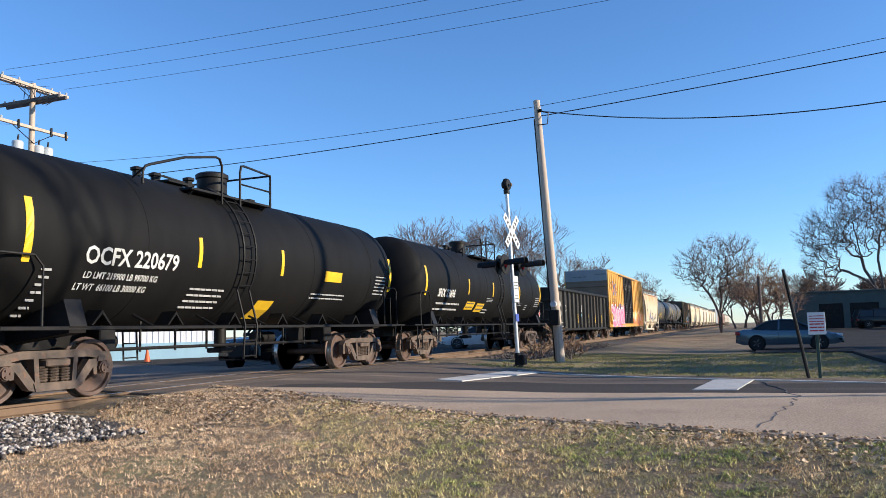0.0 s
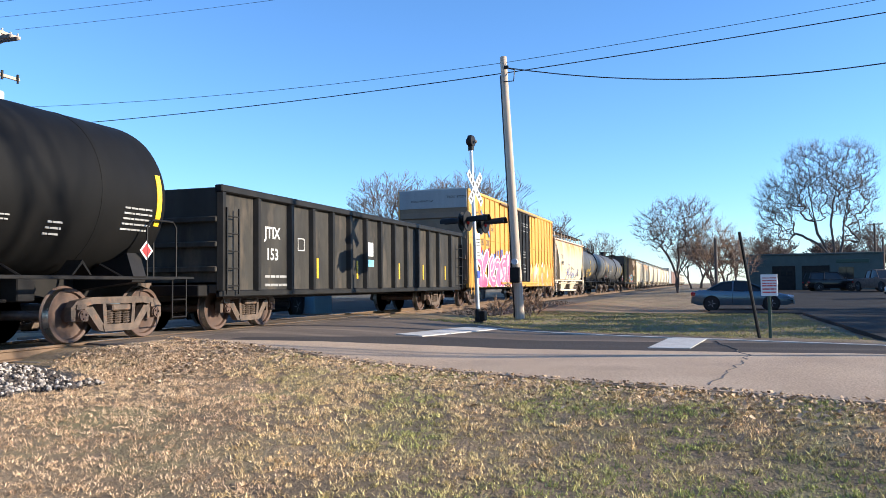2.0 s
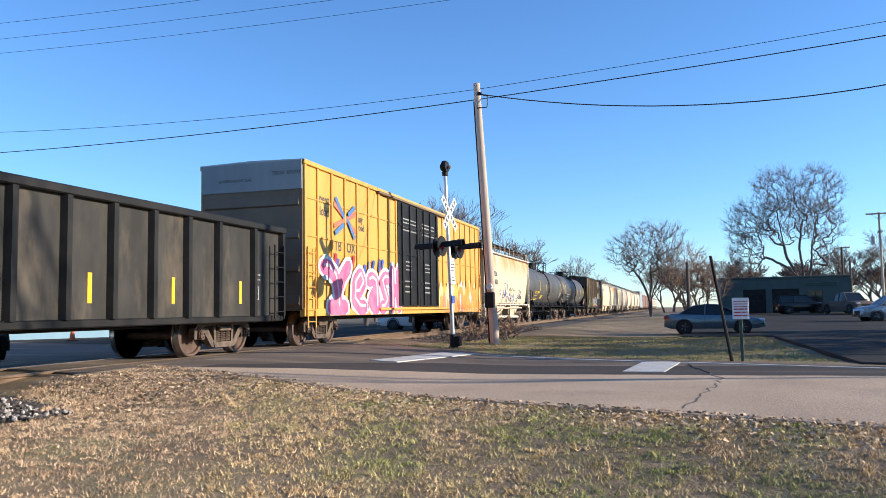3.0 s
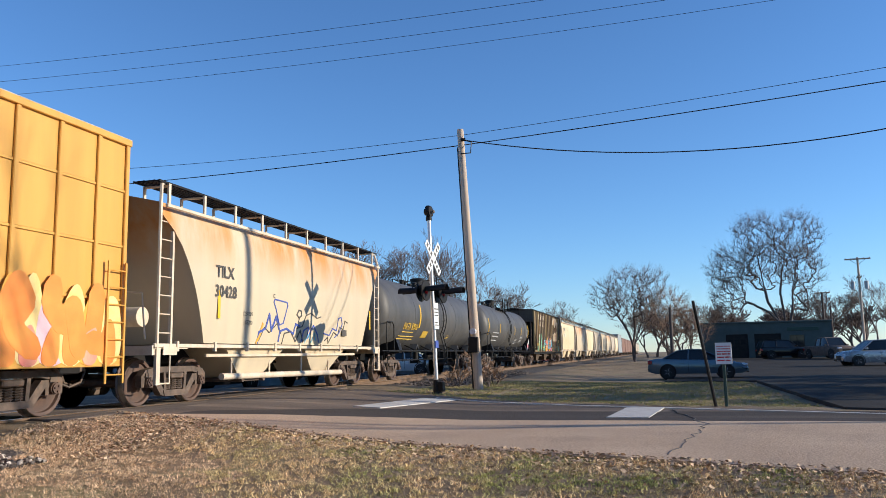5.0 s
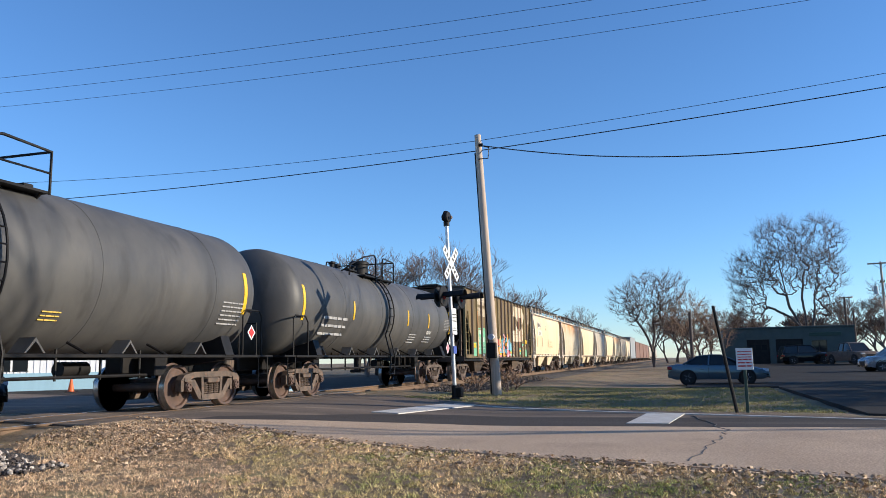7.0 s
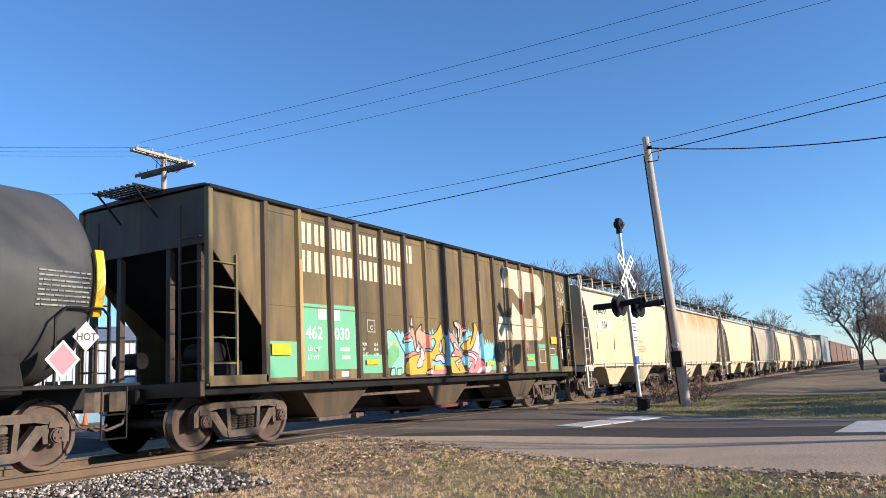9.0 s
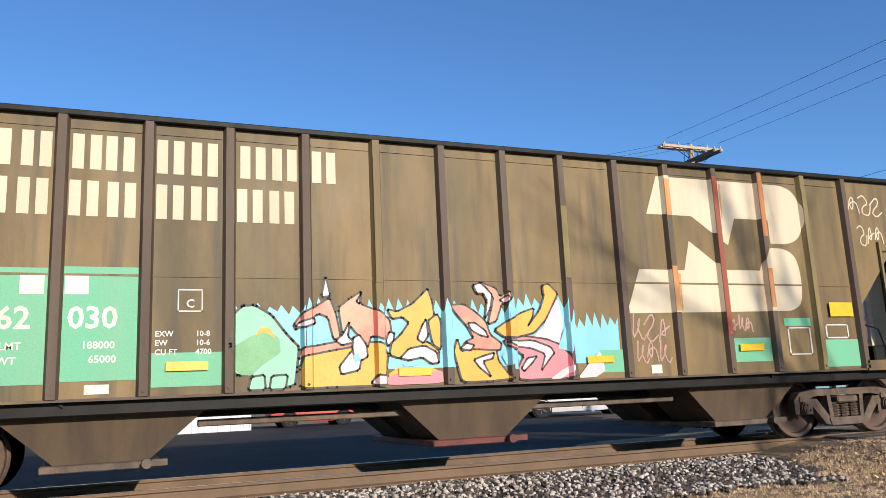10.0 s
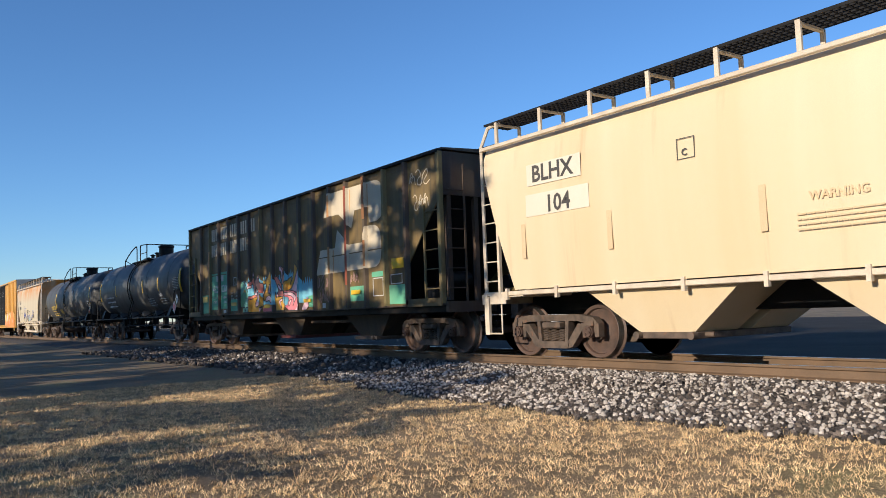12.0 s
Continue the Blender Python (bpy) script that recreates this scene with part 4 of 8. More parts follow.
def boxcar(u0, u1, paint, end_paint, label, detail=True, rolling=True, zt=4.85):
    car, h = rail_car("boxcar", u0, u1, label, "boxcar", "boxcars of the freight train")
    zb, y = 0.95, 1.5
    part("body", Geo().box(-h + 0.03, h - 0.03, -y, y, zb, zt), paint, car, smooth=0)
    part("roof", Geo().prism([(-y - 0.05, zt - 0.02), (y + 0.05, zt - 0.02), (y + 0.05, zt + 0.03), (0, zt + 0.07), (-y - 0.05, zt + 0.03)], -h, h, "x"), M_SILVER if detail else paint, car)
    for q in (-1, 1):
        part("roof_cap", Geo().box(-h, h, min(q * y, q * (y + 0.06)), max(q * y, q * (y + 0.06)), zt - 0.1, zt + 0.02, 0.01), paint, car)
        part("side_sill", Geo().box(-h, h, min(q * (y - 0.1), q * (y + 0.05)), max(q * (y - 0.1), q * (y + 0.05)), zb - 0.16, zb + 0.04, 0.01), paint, car)
    if detail:
        bays = [-h + 0.08] + [-8.55 + 0.9 * k for k in range(7)] + [-2.42]
        bays = bays + [-b for b in bays]
        for q in (-1, 1):
            for x in bays:
                part("rib", Geo().box(x - 0.045, x + 0.045, min(q * y, q * (y + 0.05)), max(q * y, q * (y + 0.05)), zb + 0.03, zt - 0.1, 0.012), paint, car)
            for x0, x1 in ((-h + 0.1, -2.4), (2.4, h - 0.1)):
                for z in (zb + 1.0, zb + 1.95, zb + 2.95):
                    part("panel_bead", Geo().box(x0, x1, min(q * y, q * (y + 0.022)), max(q * y, q * (y + 0.022)), z - 0.025, z + 0.025, 0.008), paint, car)
            for k in (0, 1):
                x0, x1 = (-2.36, -0.03) if k == 0 else (0.03, 2.36)
                d = part("plug_door", Geo().box(x0, x1, min(q * (y + 0.005), q * (y + 0.075)), max(q * (y + 0.005), q * (y + 0.075)), zb + 0.1, zt - 0.16, 0.015), M_BLACK, car, "black plug door")
                g = Geo()
                for x in (x0 + 0.35, x1 - 0.35, (x0 + x1) / 2):
                    g.cyl((x, q * (y + 0.11), zb + 0.15), (x, q * (y + 0.11), zt - 0.2), 0.028, n=6)
                for z in (zb + 0.9, zb + 1.9, zb + 2.9):
                    g.box(x0 + 0.05, x1 - 0.05, min(q * (y + 0.07), q * (y + 0.1)), max(q * (y + 0.07), q * (y + 0.1)), z, z + 0.06)
                part("door_rod", g, M_BLACK, d)
            for z in (zb + 0.02, zt - 0.12):
                part("door_track", Geo().box(-4.2, 4.2, min(q * (y + 0.04), q * (y + 0.13)), max(q * (y + 0.04), q * (y + 0.13)), z - 0.04, z + 0.04, 0.01), M_BOX_END if z > 2 else paint, car)
    for s in (-1, 1):
        g = Geo()
        for i in range(4):
            z = zb + 0.1 + i * 0.86
            g.prism([(s * (h - 0.03), z), (s * (h + 0.05), z + 0.06), (s * (h + 0.05), z + 0.1), (s * (h - 0.03), z + 0.42)], -y + 0.1, y - 0.1, "y")
        part("end_corrugation", g, end_paint, car)
        part("end_wall", Geo().box(min(s * (h - 0.03), s * h), max(s * (h - 0.03), s * h), -y + 0.02, y - 0.02, zb, zt - 0.75), end_paint, car)
        part("end_cap", Geo().box(min(s * (h - 0.03), s * (h + 0.03)), max(s * (h - 0.03), s * (h + 0.03)), -y + 0.02, y - 0.02, zt - 0.75, zt), M_BOX_GREY if detail else end_paint, car)
        if detail:
            for q in (-1, 1):
                part("ladder", ladder(s * (h - 0.55), s * (h - 0.1), q * (y + 0.09), 0.5, 2.6, 7), paint, car)
    part("centre_sill", Geo().box(-h - 0.4, h + 0.4, -0.3, 0.3, 0.66, 0.98, 0.02), M_BLACK, car)
    bogies(car, h - 2.0, rolling, h + 0.4)
    return car


# ---- ground ----
def smooth(a, b, x):
    t = min(max((x - a) / (b - a), 0), 1)
    return t * t * (3 - 2 * t)


ROAD_NEAR = lambda y: 8.55 + 0.36 * y
ROAD_FAR = lambda y: 17.0 + 0.42 * y


def road_z(y):
    d = abs(y - TRACK_Y)
    return -0.012 - 0.22 * smooth(2.0, 8.0, d)


def lot_z(x):
    """The lot dips beyond the driveway and climbs again towards the garage."""
    return -0.24 * smooth(29, 39, x) + 0.49 * smooth(44, 90, x)


def ground_z(x, y):
    r = math.hypot(x, y)
    z = -0.72 + 0.43 * smooth(2.5, 9.0, r)
    z += 0.02 * noise.noise((x * 0.5, y * 0.5, 0)) + 0.012 * noise.noise((x * 2.2, y * 2.2, 4))
    d = abs(y - TRACK_Y)
    if d < 4.3:
        z = max(z, -0.3 - 0.1 * smooth(3, 4.3, d)) if d > 3.0 else -0.42
    if d < 6 and 7.5 < x < 28:
        w = smooth(7.6, 10.4, x) * (1 - smooth(25, 28, x))
        z = z * (1 - w) + (-0.05 - 0.2 * smooth(1.5, 5.5, d)) * w
    z += lot_z(x) * smooth(4, 9, d)
    e = max(ROAD_NEAR(y) - x, x - ROAD_FAR(y))
    if e < 2.5 and d > 2.2:
        w = smooth(0.1, 2.5, e)
        z = z * w + (road_z(y) - (0.005 if e > 0.05 else 0.08)) * (1 - w)
    return z


def axis_steps(lo, hi, fine_lo, fine_hi, fine, coarse):
    out, x = [], lo
    while x < hi:
        out.append(x)
        far = max(fine_lo - x, x - fine_hi, 0)
        x += min(max(fine, far * 0.25), coarse) if far > 0 else fine
    return out + [hi]


xs = axis_steps(-1500, 1500, -16, 26, 0.4, 200)
ys = axis_steps(-1500, 1500, -4, 16, 0.4, 200)
g = Geo()
g.v = [(x, y, ground_z(x, y)) for y in ys for x in xs]
nx = len(xs)
g.f = [(j * nx + i, j * nx + i + 1, (j + 1) * nx + i + 1, (j + 1) * nx + i) for j in range(len(ys) - 1) for i in range(nx - 1)]
solid("ground", g, M_SOIL, "dormant straw and green lawn", "ground", kind="structure", smooth=60)


def strip(rows, thick=0.2):
    """A slab whose top follows rows of (left, right) points."""
    h = Geo()
    rings = []
    for a, b in rows:
        rings.append([a, b, (b[0], b[1], b[2] - thick), (a[0], a[1], a[2] - thick)])
    return h.loft(rings)


rows = []
for i in range(290):
    y = -40 + i * 0.44
    wob = 0.10 * noise.noise((y * 0.9, 1, 0))
    rows.append(((ROAD_NEAR(y) + wob, y, road_z(y)), (ROAD_FAR(y), y, road_z(y))))
solid("road", strip(rows), M_ASPHALT_M, "worn grey-tan asphalt road over the level crossing", "road", kind="structure", smooth=50)
mid = lambda y: 13.25 - 1.75 * smooth(3.5, 9.2, y) - 0.0175 * min(y, 0)
rows = []
for i in range(130):
    y = -40 + i * 0.38
    near = ROAD_NEAR(y) + 0.10 * noise.noise((y * 0.9, 1, 0)) - 0.02
    rows.append(((near, y, road_z(y) + 0.014), (max(mid(y) + 0.09 * noise.noise((y * 0.7, 5, 0)) + 0.04 * noise.noise((y * 3.1, 8, 0)), near + 0.1), y, road_z(y) + 0.014)))
solid("road_apron", strip(rows, 0.03), M_ASPHALT, "sun-bleached tan asphalt apron between lawn and lane", "road", kind="structure", smooth=50)
# darker strip beside the apron, narrowing towards the track
rows = []
for i in range(110):
    y = -40 + i * 0.44
    edge = mid(y) + 2.1 - 1.3 * smooth(4.5, 8.3, y) + 0.12 * noise.noise((y * 0.8, 11, 0))
    rows.append(((mid(y) - 0.05, y, road_z(y) + 0.008), (min(max(edge, mid(y) + 0.05), ROAD_FAR(y) - 0.02), y, road_z(y) + 0.008)))
solid("road_lane", strip(rows, 0.03), M_ASPHALT_L, "dark asphalt strip along the lane", "road", kind="structure", smooth=50)
# lot behind the track and the drive beside the lawn
solid("street", strip([((-120, y, -0.24), (140, y, -0.24)) for y in (14.6, 30, 46)]), M_ASPHALT_D, "dark asphalt street behind the track", "road", kind="structure")
solid("driveway", strip([((17.5 + 0.42 * y, y, -0.2), (30, y, -0.2)) for y in (-40, -20, -3.2)]), M_ASPHALT_D, "dark asphalt driveway beside the lawn", "road", kind="structure")
solid("car_park", strip([((x, -40, -0.22 + lot_z(x)), (x, 0.6 - 0.02 * x, -0.22 + lot_z(x))) for x in range(33, 102, 2)]), M_ASPHALT_D, "dark asphalt car park", "road", kind="structure")
stop = [((14.85, 5.97), (14.85, 5.4), (18.1, 4.7), (18.2, 5.45)), ((13.85, 0.96), (13.85, 0.26), (16.3, 0.0), (16.3, 0.72))]
for quad in stop:
    g = Geo()
    g.loft([[(x, y, road_z(y) - 0.02) for x, y in quad], [(x, y, road_z(y) + 0.02) for x, y in quad]])
    solid("stop_line", g, M_PAINT_ROAD, "worn white stop line on the asphalt", "road marking", "stop lines on the road", smooth=0)
rnd = random.Random(4)
knots = [(15.8, -0.1), (12.7, -0.6), (10.6, -0.3), (8.75, 0.05)]
pts = []
for (ax, ay), (bx, by) in zip(knots, knots[1:]):
    for k in range(9):
        pts.append((ax + (bx - ax) * k / 9 + rnd.uniform(-0.05, 0.05), ay + (by - ay) * k / 9 + rnd.uniform(-0.06, 0.06)))
g = Geo()
for a, b in zip(pts, pts[1:]):
    w = rnd.uniform(0.003, 0.009)
    g.loft([[(a[0], a[1] - w, -0.3), (b[0], b[1] - w, -0.3), (b[0], b[1] + w, -0.3), (a[0], a[1] + w, -0.3)], [(a[0], a[1] - w, road_z(a[1]) + 0.019), (b[0], b[1] - w, road_z(b[1]) + 0.019), (b[0], b[1] + w, road_z(b[1]) + 0.019), (a[0], a[1] + w, road_z(a[1]) + 0.019)]])
solid("road_crack", g, M_CRACK, "jagged tarred crack across the road", "crack", smooth=0)
g = Geo()
g.loft([[(ROAD_FAR(y) - 0.75, y, road_z(y) - 0.02), (ROAD_FAR(y) - 0.62, y, road_z(y) - 0.02), (ROAD_FAR(y) - 0.62, y, road_z(y) + 0.016), (ROAD_FAR(y) - 0.75, y, road_z(y) + 0.016)] for y in (-40, -20, -8, -4, 0, 2, 4, 5.3)])
solid("edge_line", g, M_PAINT_ROAD, "thin worn white edge line", "road marking", smooth=0)

# ---- track ----
track = thing("railway_track", pose(0, TRACK_Y, 0), "rusty rails on timber sleepers in grey ballast", "track", kind="structure")
prof = [(-0.07, -0.18), (0.07, -0.18), (0.07, -0.165), (0.012, -0.145), (0.01, -0.05), (0.036, -0.035), (0.036, -0.006), (0.028, 0.0), (-0.028, 0.0), (-0.036, -0.006), (-0.036, -0.035), (-0.01, -0.05), (-0.012, -0.145), (-0.07, -0.165)]
for q in (-1, 1):
    rail = part("rail", Geo().prism([(q * 0.7525 + a, b) for a, b in prof], -400, 600, "x"), M_RAIL, track, "rusty steel rail with bright running surface")
    me = rail.data
    me.materials.append(M_TREAD)
    for p in me.polygons:
        if p.normal.z > 0.9 and p.center.z > -0.01:
            p.material_index = 1
tie = Geo().box(-0.115, 0.115, -1.3, 1.3, -0.36, -0.185, 0.012).mesh("sleeper", M_WOOD_D)
for i in range(150):
    x = -40 + i * 0.53
    if not 9.6 < x < 22.6:
        part("sleeper", tie, None, track).location = (x, 0, rnd.uniform(-0.01, 0.008))
prof = [(-3.7, -0.5), (-3.5, -0.37), (-2.4, -0.27), (-1.55, -0.215), (1.55, -0.215), (2.4, -0.3), (3.6, -0.42), (3.7, -0.6)]
g = Geo()
rings = []
for i in range(240):
    x = -60 + i * 0.55
    rings.append([(x, a + TRACK_Y + 0.12 * noise.noise((x * 0.7, a, 0)), b + 0.015 * noise.noise((x * 1.3, a * 3, 2))) for a, b in prof])
rings = [[(-400, a + TRACK_Y, b) for a, b in prof]] + rings + [[(600, a + TRACK_Y, b) for a, b in prof]]
g.loft(rings)
solid("ballast_bed", g, M_BED, "grey crushed stone ballast bed", "ballast", kind="structure", smooth=50)
# crossing panels
crossing = thing("crossing_deck", pose(0, TRACK_Y, 0), "worn asphalt deck of the level crossing", "crossing", kind="structure")
for y0, y1 in ((-1.62, -1.22), (-1.2, -0.82), (-0.66, -0.02), (0.02, 0.66), (0.82, 1.2), (1.22, 1.62)):
    sk = 0.36 * (y0 + y1) / 2
    part("deck_plank", Geo().box(11.0 + sk, 22.6 + sk, y0, y1, -0.19, -0.004 - rnd.uniform(0, 0.006), 0.012), M_ASPHALT_M, crossing)

# loose stones
def stones(name, count, x0, x1, y0, y1, size, seed, zf, mat=None):
    rs = np.random.RandomState(seed)
    t = (1 + 5 ** 0.5) / 2
    base = np.array([(-1, t, 0), (1, t, 0), (-1, -t, 0), (1, -t, 0), (0, -1, t), (0, 1, t), (0, -1, -t), (0, 1, -t), (t, 0, -1), (t, 0, 1), (-t, 0, -1), (-t, 0, 1)]) / 1.9
    tri = np.array([(0, 11, 5), (0, 5, 1), (0, 1, 7), (0, 7, 10), (0, 10, 11), (1, 5, 9), (5, 11, 4), (11, 10, 2), (10, 7, 6), (7, 1, 8), (3, 9, 4), (3, 4, 2), (3, 2, 6), (3, 6, 8), (3, 8, 9), (4, 9, 5), (2, 4, 11), (6, 2, 10), (8, 6, 7), (9, 8, 1)])
    px, py = rs.uniform(x0, x1, count), rs.uniform(y0, y1, count)
    keep = np.array([zf(a, b) is not None for a, b in zip(px, py)])
    px, py = px[keep], py[keep]
    n = len(px)
    sc = rs.uniform(0.55, 1.25, (n, 1, 3)) * size * rs.uniform(0.6, 1.3, (n, 1, 1))
    v = base[None] * (1 + rs.uniform(-0.3, 0.3, (n, 12, 1))) * sc
    a = rs.uniform(0, 6.28, n)
    c, s = np.cos(a)[:, None], np.sin(a)[:, None]
    tilt = rs.uniform(-0.7, 0.7, n)[:, None]
    x, y, z = v[..., 0] * c - v[..., 1] * s, v[..., 0] * s + v[..., 1] * c, v[..., 2]
    y, z = y * np.cos(tilt) - z * np.sin(tilt), y * np.sin(tilt) + z * np.cos(tilt)
    pz = np.array([zf(p, q) for p, q in zip(px, py)])
    pz += rs.uniform(-0.2, 0.35, n) * size
    v = np.stack([x + px[:, None], y + py[:, None], z + pz[:, None] + size * 0.15], -1).reshape(-1, 3)
    f = (tri[None] + 12 * np.arange(n)[:, None, None]).reshape(-1, 3)
    me = bpy.data.meshes.new(name)
    me.from_pydata(v.tolist(), [], f.tolist())
    me.materials.append(mat or M_STONE)
    return tagged(new(name, me), "loose grey and white crushed ballast stones", "ballast", kind="stuff")


def toe(x):
    """Where the ballast ends towards the lawn."""
    y = 7.35 - 1.2 * (1 - smooth(-6.5, -1.5, x)) + 0.5 * (1 - smooth(-13.0, -8.5, x))
    return y + 0.22 * noise.noise((x * 0.7, 3, 0)) + 0.12 * noise.noise((x * 2.5, 7, 0))


def bed_z(x, y):
    d = abs(y - TRACK_Y)
    if y < TRACK_Y - 3.3:
        return ground_z(x, y) + 0.012 if y > toe(x) - 0.15 + 0.3 * noise.noise((x * 5, y * 5, 2)) and x < 8 else None
    if 9.3 + 0.36 * (y - TRACK_Y) < x < 23.5 + 0.4 * (y - TRACK_Y):
        return None
    if d > 3.6:
        return None
    return -0.215 - 0.155 * smooth(1.5, 3.5, d)


g = Geo()
for i in range(70):
    a, b = -20 + i * 0.4, -19.6 + i * 0.4
    for k in range(6):
        ya = [toe(a) + (7.4 - toe(a)) * j / 6 for j in (k, k + 1)]
        yb = [toe(b) + (7.4 - toe(b)) * j / 6 for j in (k, k + 1)]
        lift = [0.004 + 0.02 * min(1, j) for j in (k, k + 1)]
        g.add([(a, ya[0], ground_z(a, ya[0]) + lift[0]), (b, yb[0], ground_z(b, yb[0]) + lift[0]), (b, yb[1], ground_z(b, yb[1]) + lift[1]), (a, ya[1], ground_z(a, ya[1]) + lift[1])], [(0, 1, 2, 3)])
solid("ballast_shoulder", g, M_BED, "dark stony shoulder where ballast meets the lawn", "ballast", kind="structure")
stones("ballast_stones", 50000, -13, 9.6, 5.5, 10.0, 0.029, 1, bed_z)
stones("ballast_stones", 6500, -34, -13, 6.0, 10.0, 0.055, 2, bed_z)
stones("ballast_stones", 3500, 23, 50, 6.9, 10.0, 0.055, 3, bed_z)
stones("ballast_stones", 2500, -13, 9.6, 10.0, 12.5, 0.05, 4, bed_z)
stones("pale_stones", 12000, -14, 9.6, 5.5, 10.0, 0.025, 5, lambda x, y: (bed_z(x, y) or -9) + 0.022 if bed_z(x, y) is not None else None, M_STONE_L)
stones("pale_stones", 900, -34, -14, 6.9, 10.0, 0.05, 6, bed_z, M_STONE_L)


# grass blades
def blades(name, count, area, seed, height, mat, label, keep):
    rs = np.random.RandomState(seed)
    cx, cy = rs.uniform(area[0], area[1], count // 12), rs.uniform(area[2], area[3], count // 12)
    ok = np.array([keep(a, b) for a, b in zip(cx, cy)])
    cx, cy = cx[ok], cy[ok]
    cz = np.array([ground_z(a, b) for a, b in zip(cx, cy)])
    tall = np.repeat(rs.uniform(0.55, 1.35, len(cx)), 12)
    px, py, pz = np.repeat(cx, 12), np.repeat(cy, 12), np.repeat(cz, 12)
    n = len(px)
    px, py = px + rs.normal(0, 0.022, n), py + rs.normal(0, 0.022, n)
    a, lean = rs.uniform(0, 6.28, n), rs.uniform(0.3, 1.3, n)
    h = height * tall * rs.uniform(0.6, 1.3, n)
    w = 0.0043 * rs.uniform(0.7, 1.5, n)
    b = rs.uniform(0, 6.28, n)
    p = np.stack([px, py, pz - 0.005], -1)
    side = np.stack([np.cos(a) * w, np.sin(a) * w, 0 * a], -1)
    tip = np.stack([np.cos(b) * h * np.sin(lean), np.sin(b) * h * np.sin(lean), h * np.cos(lean)], -1)
    v = np.stack([p - side, p + side, p + tip], 1).reshape(-1, 3)
    f = np.arange(3 * n).reshape(-1, 3)
    me = bpy.data.meshes.new(name)
    me.from_pydata(v.tolist(), [], f.tolist())
    me.materials.append(mat)
    return tagged(new(name, me), label, "grass", kind="stuff")


def lawn(x, y):
    if x > ROAD_NEAR(y) - 0.12 + 0.15 * noise.noise((y * 2, 0, 0)) or y > toe(x) + 0.1 + 0.15 * noise.noise((x * 3, y * 3, 0)):
        return False
    r = math.hypot(x, y)
    return 3.5 < r < 17 and (x > -1.0 and y < 1.55 * x + 7 or x < 2)


def verge(x, y):
    return x > ROAD_FAR(y) + 0.1 and not (y < -3.0) and y < TRACK_Y - 3.4


def dead(x, y):
    """The dead patch of the lawn towards the crossing."""
    return x > 0.5 and y - 0.55 * x > 0.5 + 0.8 * noise.noise((x * 0.6, y * 0.6, 3)) + 0.5 * noise.noise((x * 3, y * 3, 6))


blades("lawn_grass", 860000, (-15, 12.5, -2, 8), 5, 0.041, M_BLADE, "short dormant straw and green lawn grass", lambda x, y: lawn(x, y) and not dead(x, y))
blades("dead_grass", 300000, (0, 12.5, 0, 8), 15, 0.034, M_BLADE_B, "short dead brown grass towards the crossing", lambda x, y: lawn(x, y) and dead(x, y))
blades("verge_grass", 130000, (17, 34, -3, 7.4), 6, 0.06, M_VERGE, "short shaded green and straw grass", verge)



def corner(x, y):
    return 9.1 + 0.36 * (y - TRACK_Y) < x < ROAD_NEAR(y) - 0.1 and 7.0 < y < 9.0


blades("corner_grass", 60000, (6.5, 13, 7.0, 9.0), 8, 0.055, M_BLADE_B, "sparse dead grass on the bank at the crossing", corner)
rs = np.random.RandomState(9)
n = 9500
py = rs.uniform(-3.0, 9.4, n)
py[5500:] = rs.uniform(6.4, 9.2, n - 5500)
px = np.array([ROAD_NEAR(b) for b in py]) - np.abs(rs.normal(0, 0.75, n)) + 0.14
px[5500:] -= rs.uniform(0, 2.2, n - 5500)
pz = np.array([max(ground_z(a, b), road_z(b) if a > ROAD_NEAR(b) else -9) for a, b in zip(px, py)]) + 0.008
a, sz = rs.uniform(0, 6.28, n), rs.uniform(0.012, 0.035, n)
c, d = np.cos(a) * sz, np.sin(a) * sz
up = rs.uniform(-0.6, 0.8, (4, n)) * sz
v = np.stack([np.stack([px + c, py + d, pz + 0.01 + up[0]], -1), np.stack([px - d * 0.6, py + c * 0.6, pz + 0.012 + up[1]], -1), np.stack([px - c, py - d, pz + 0.01 + up[2]], -1), np.stack([px + d * 0.6, py - c * 0.6, pz + 0.012 + up[3]], -1)], 1).reshape(-1, 3)
me = bpy.data.meshes.new("leaf_litter")
me.from_pydata(v.tolist(), [], np.arange(4 * n).reshape(-1, 4).tolist())
me.materials.append(M_LITTER)
tagged(new("leaf_litter", me), "dry brown leaf litter along the road edge", "leaves", kind="stuff")


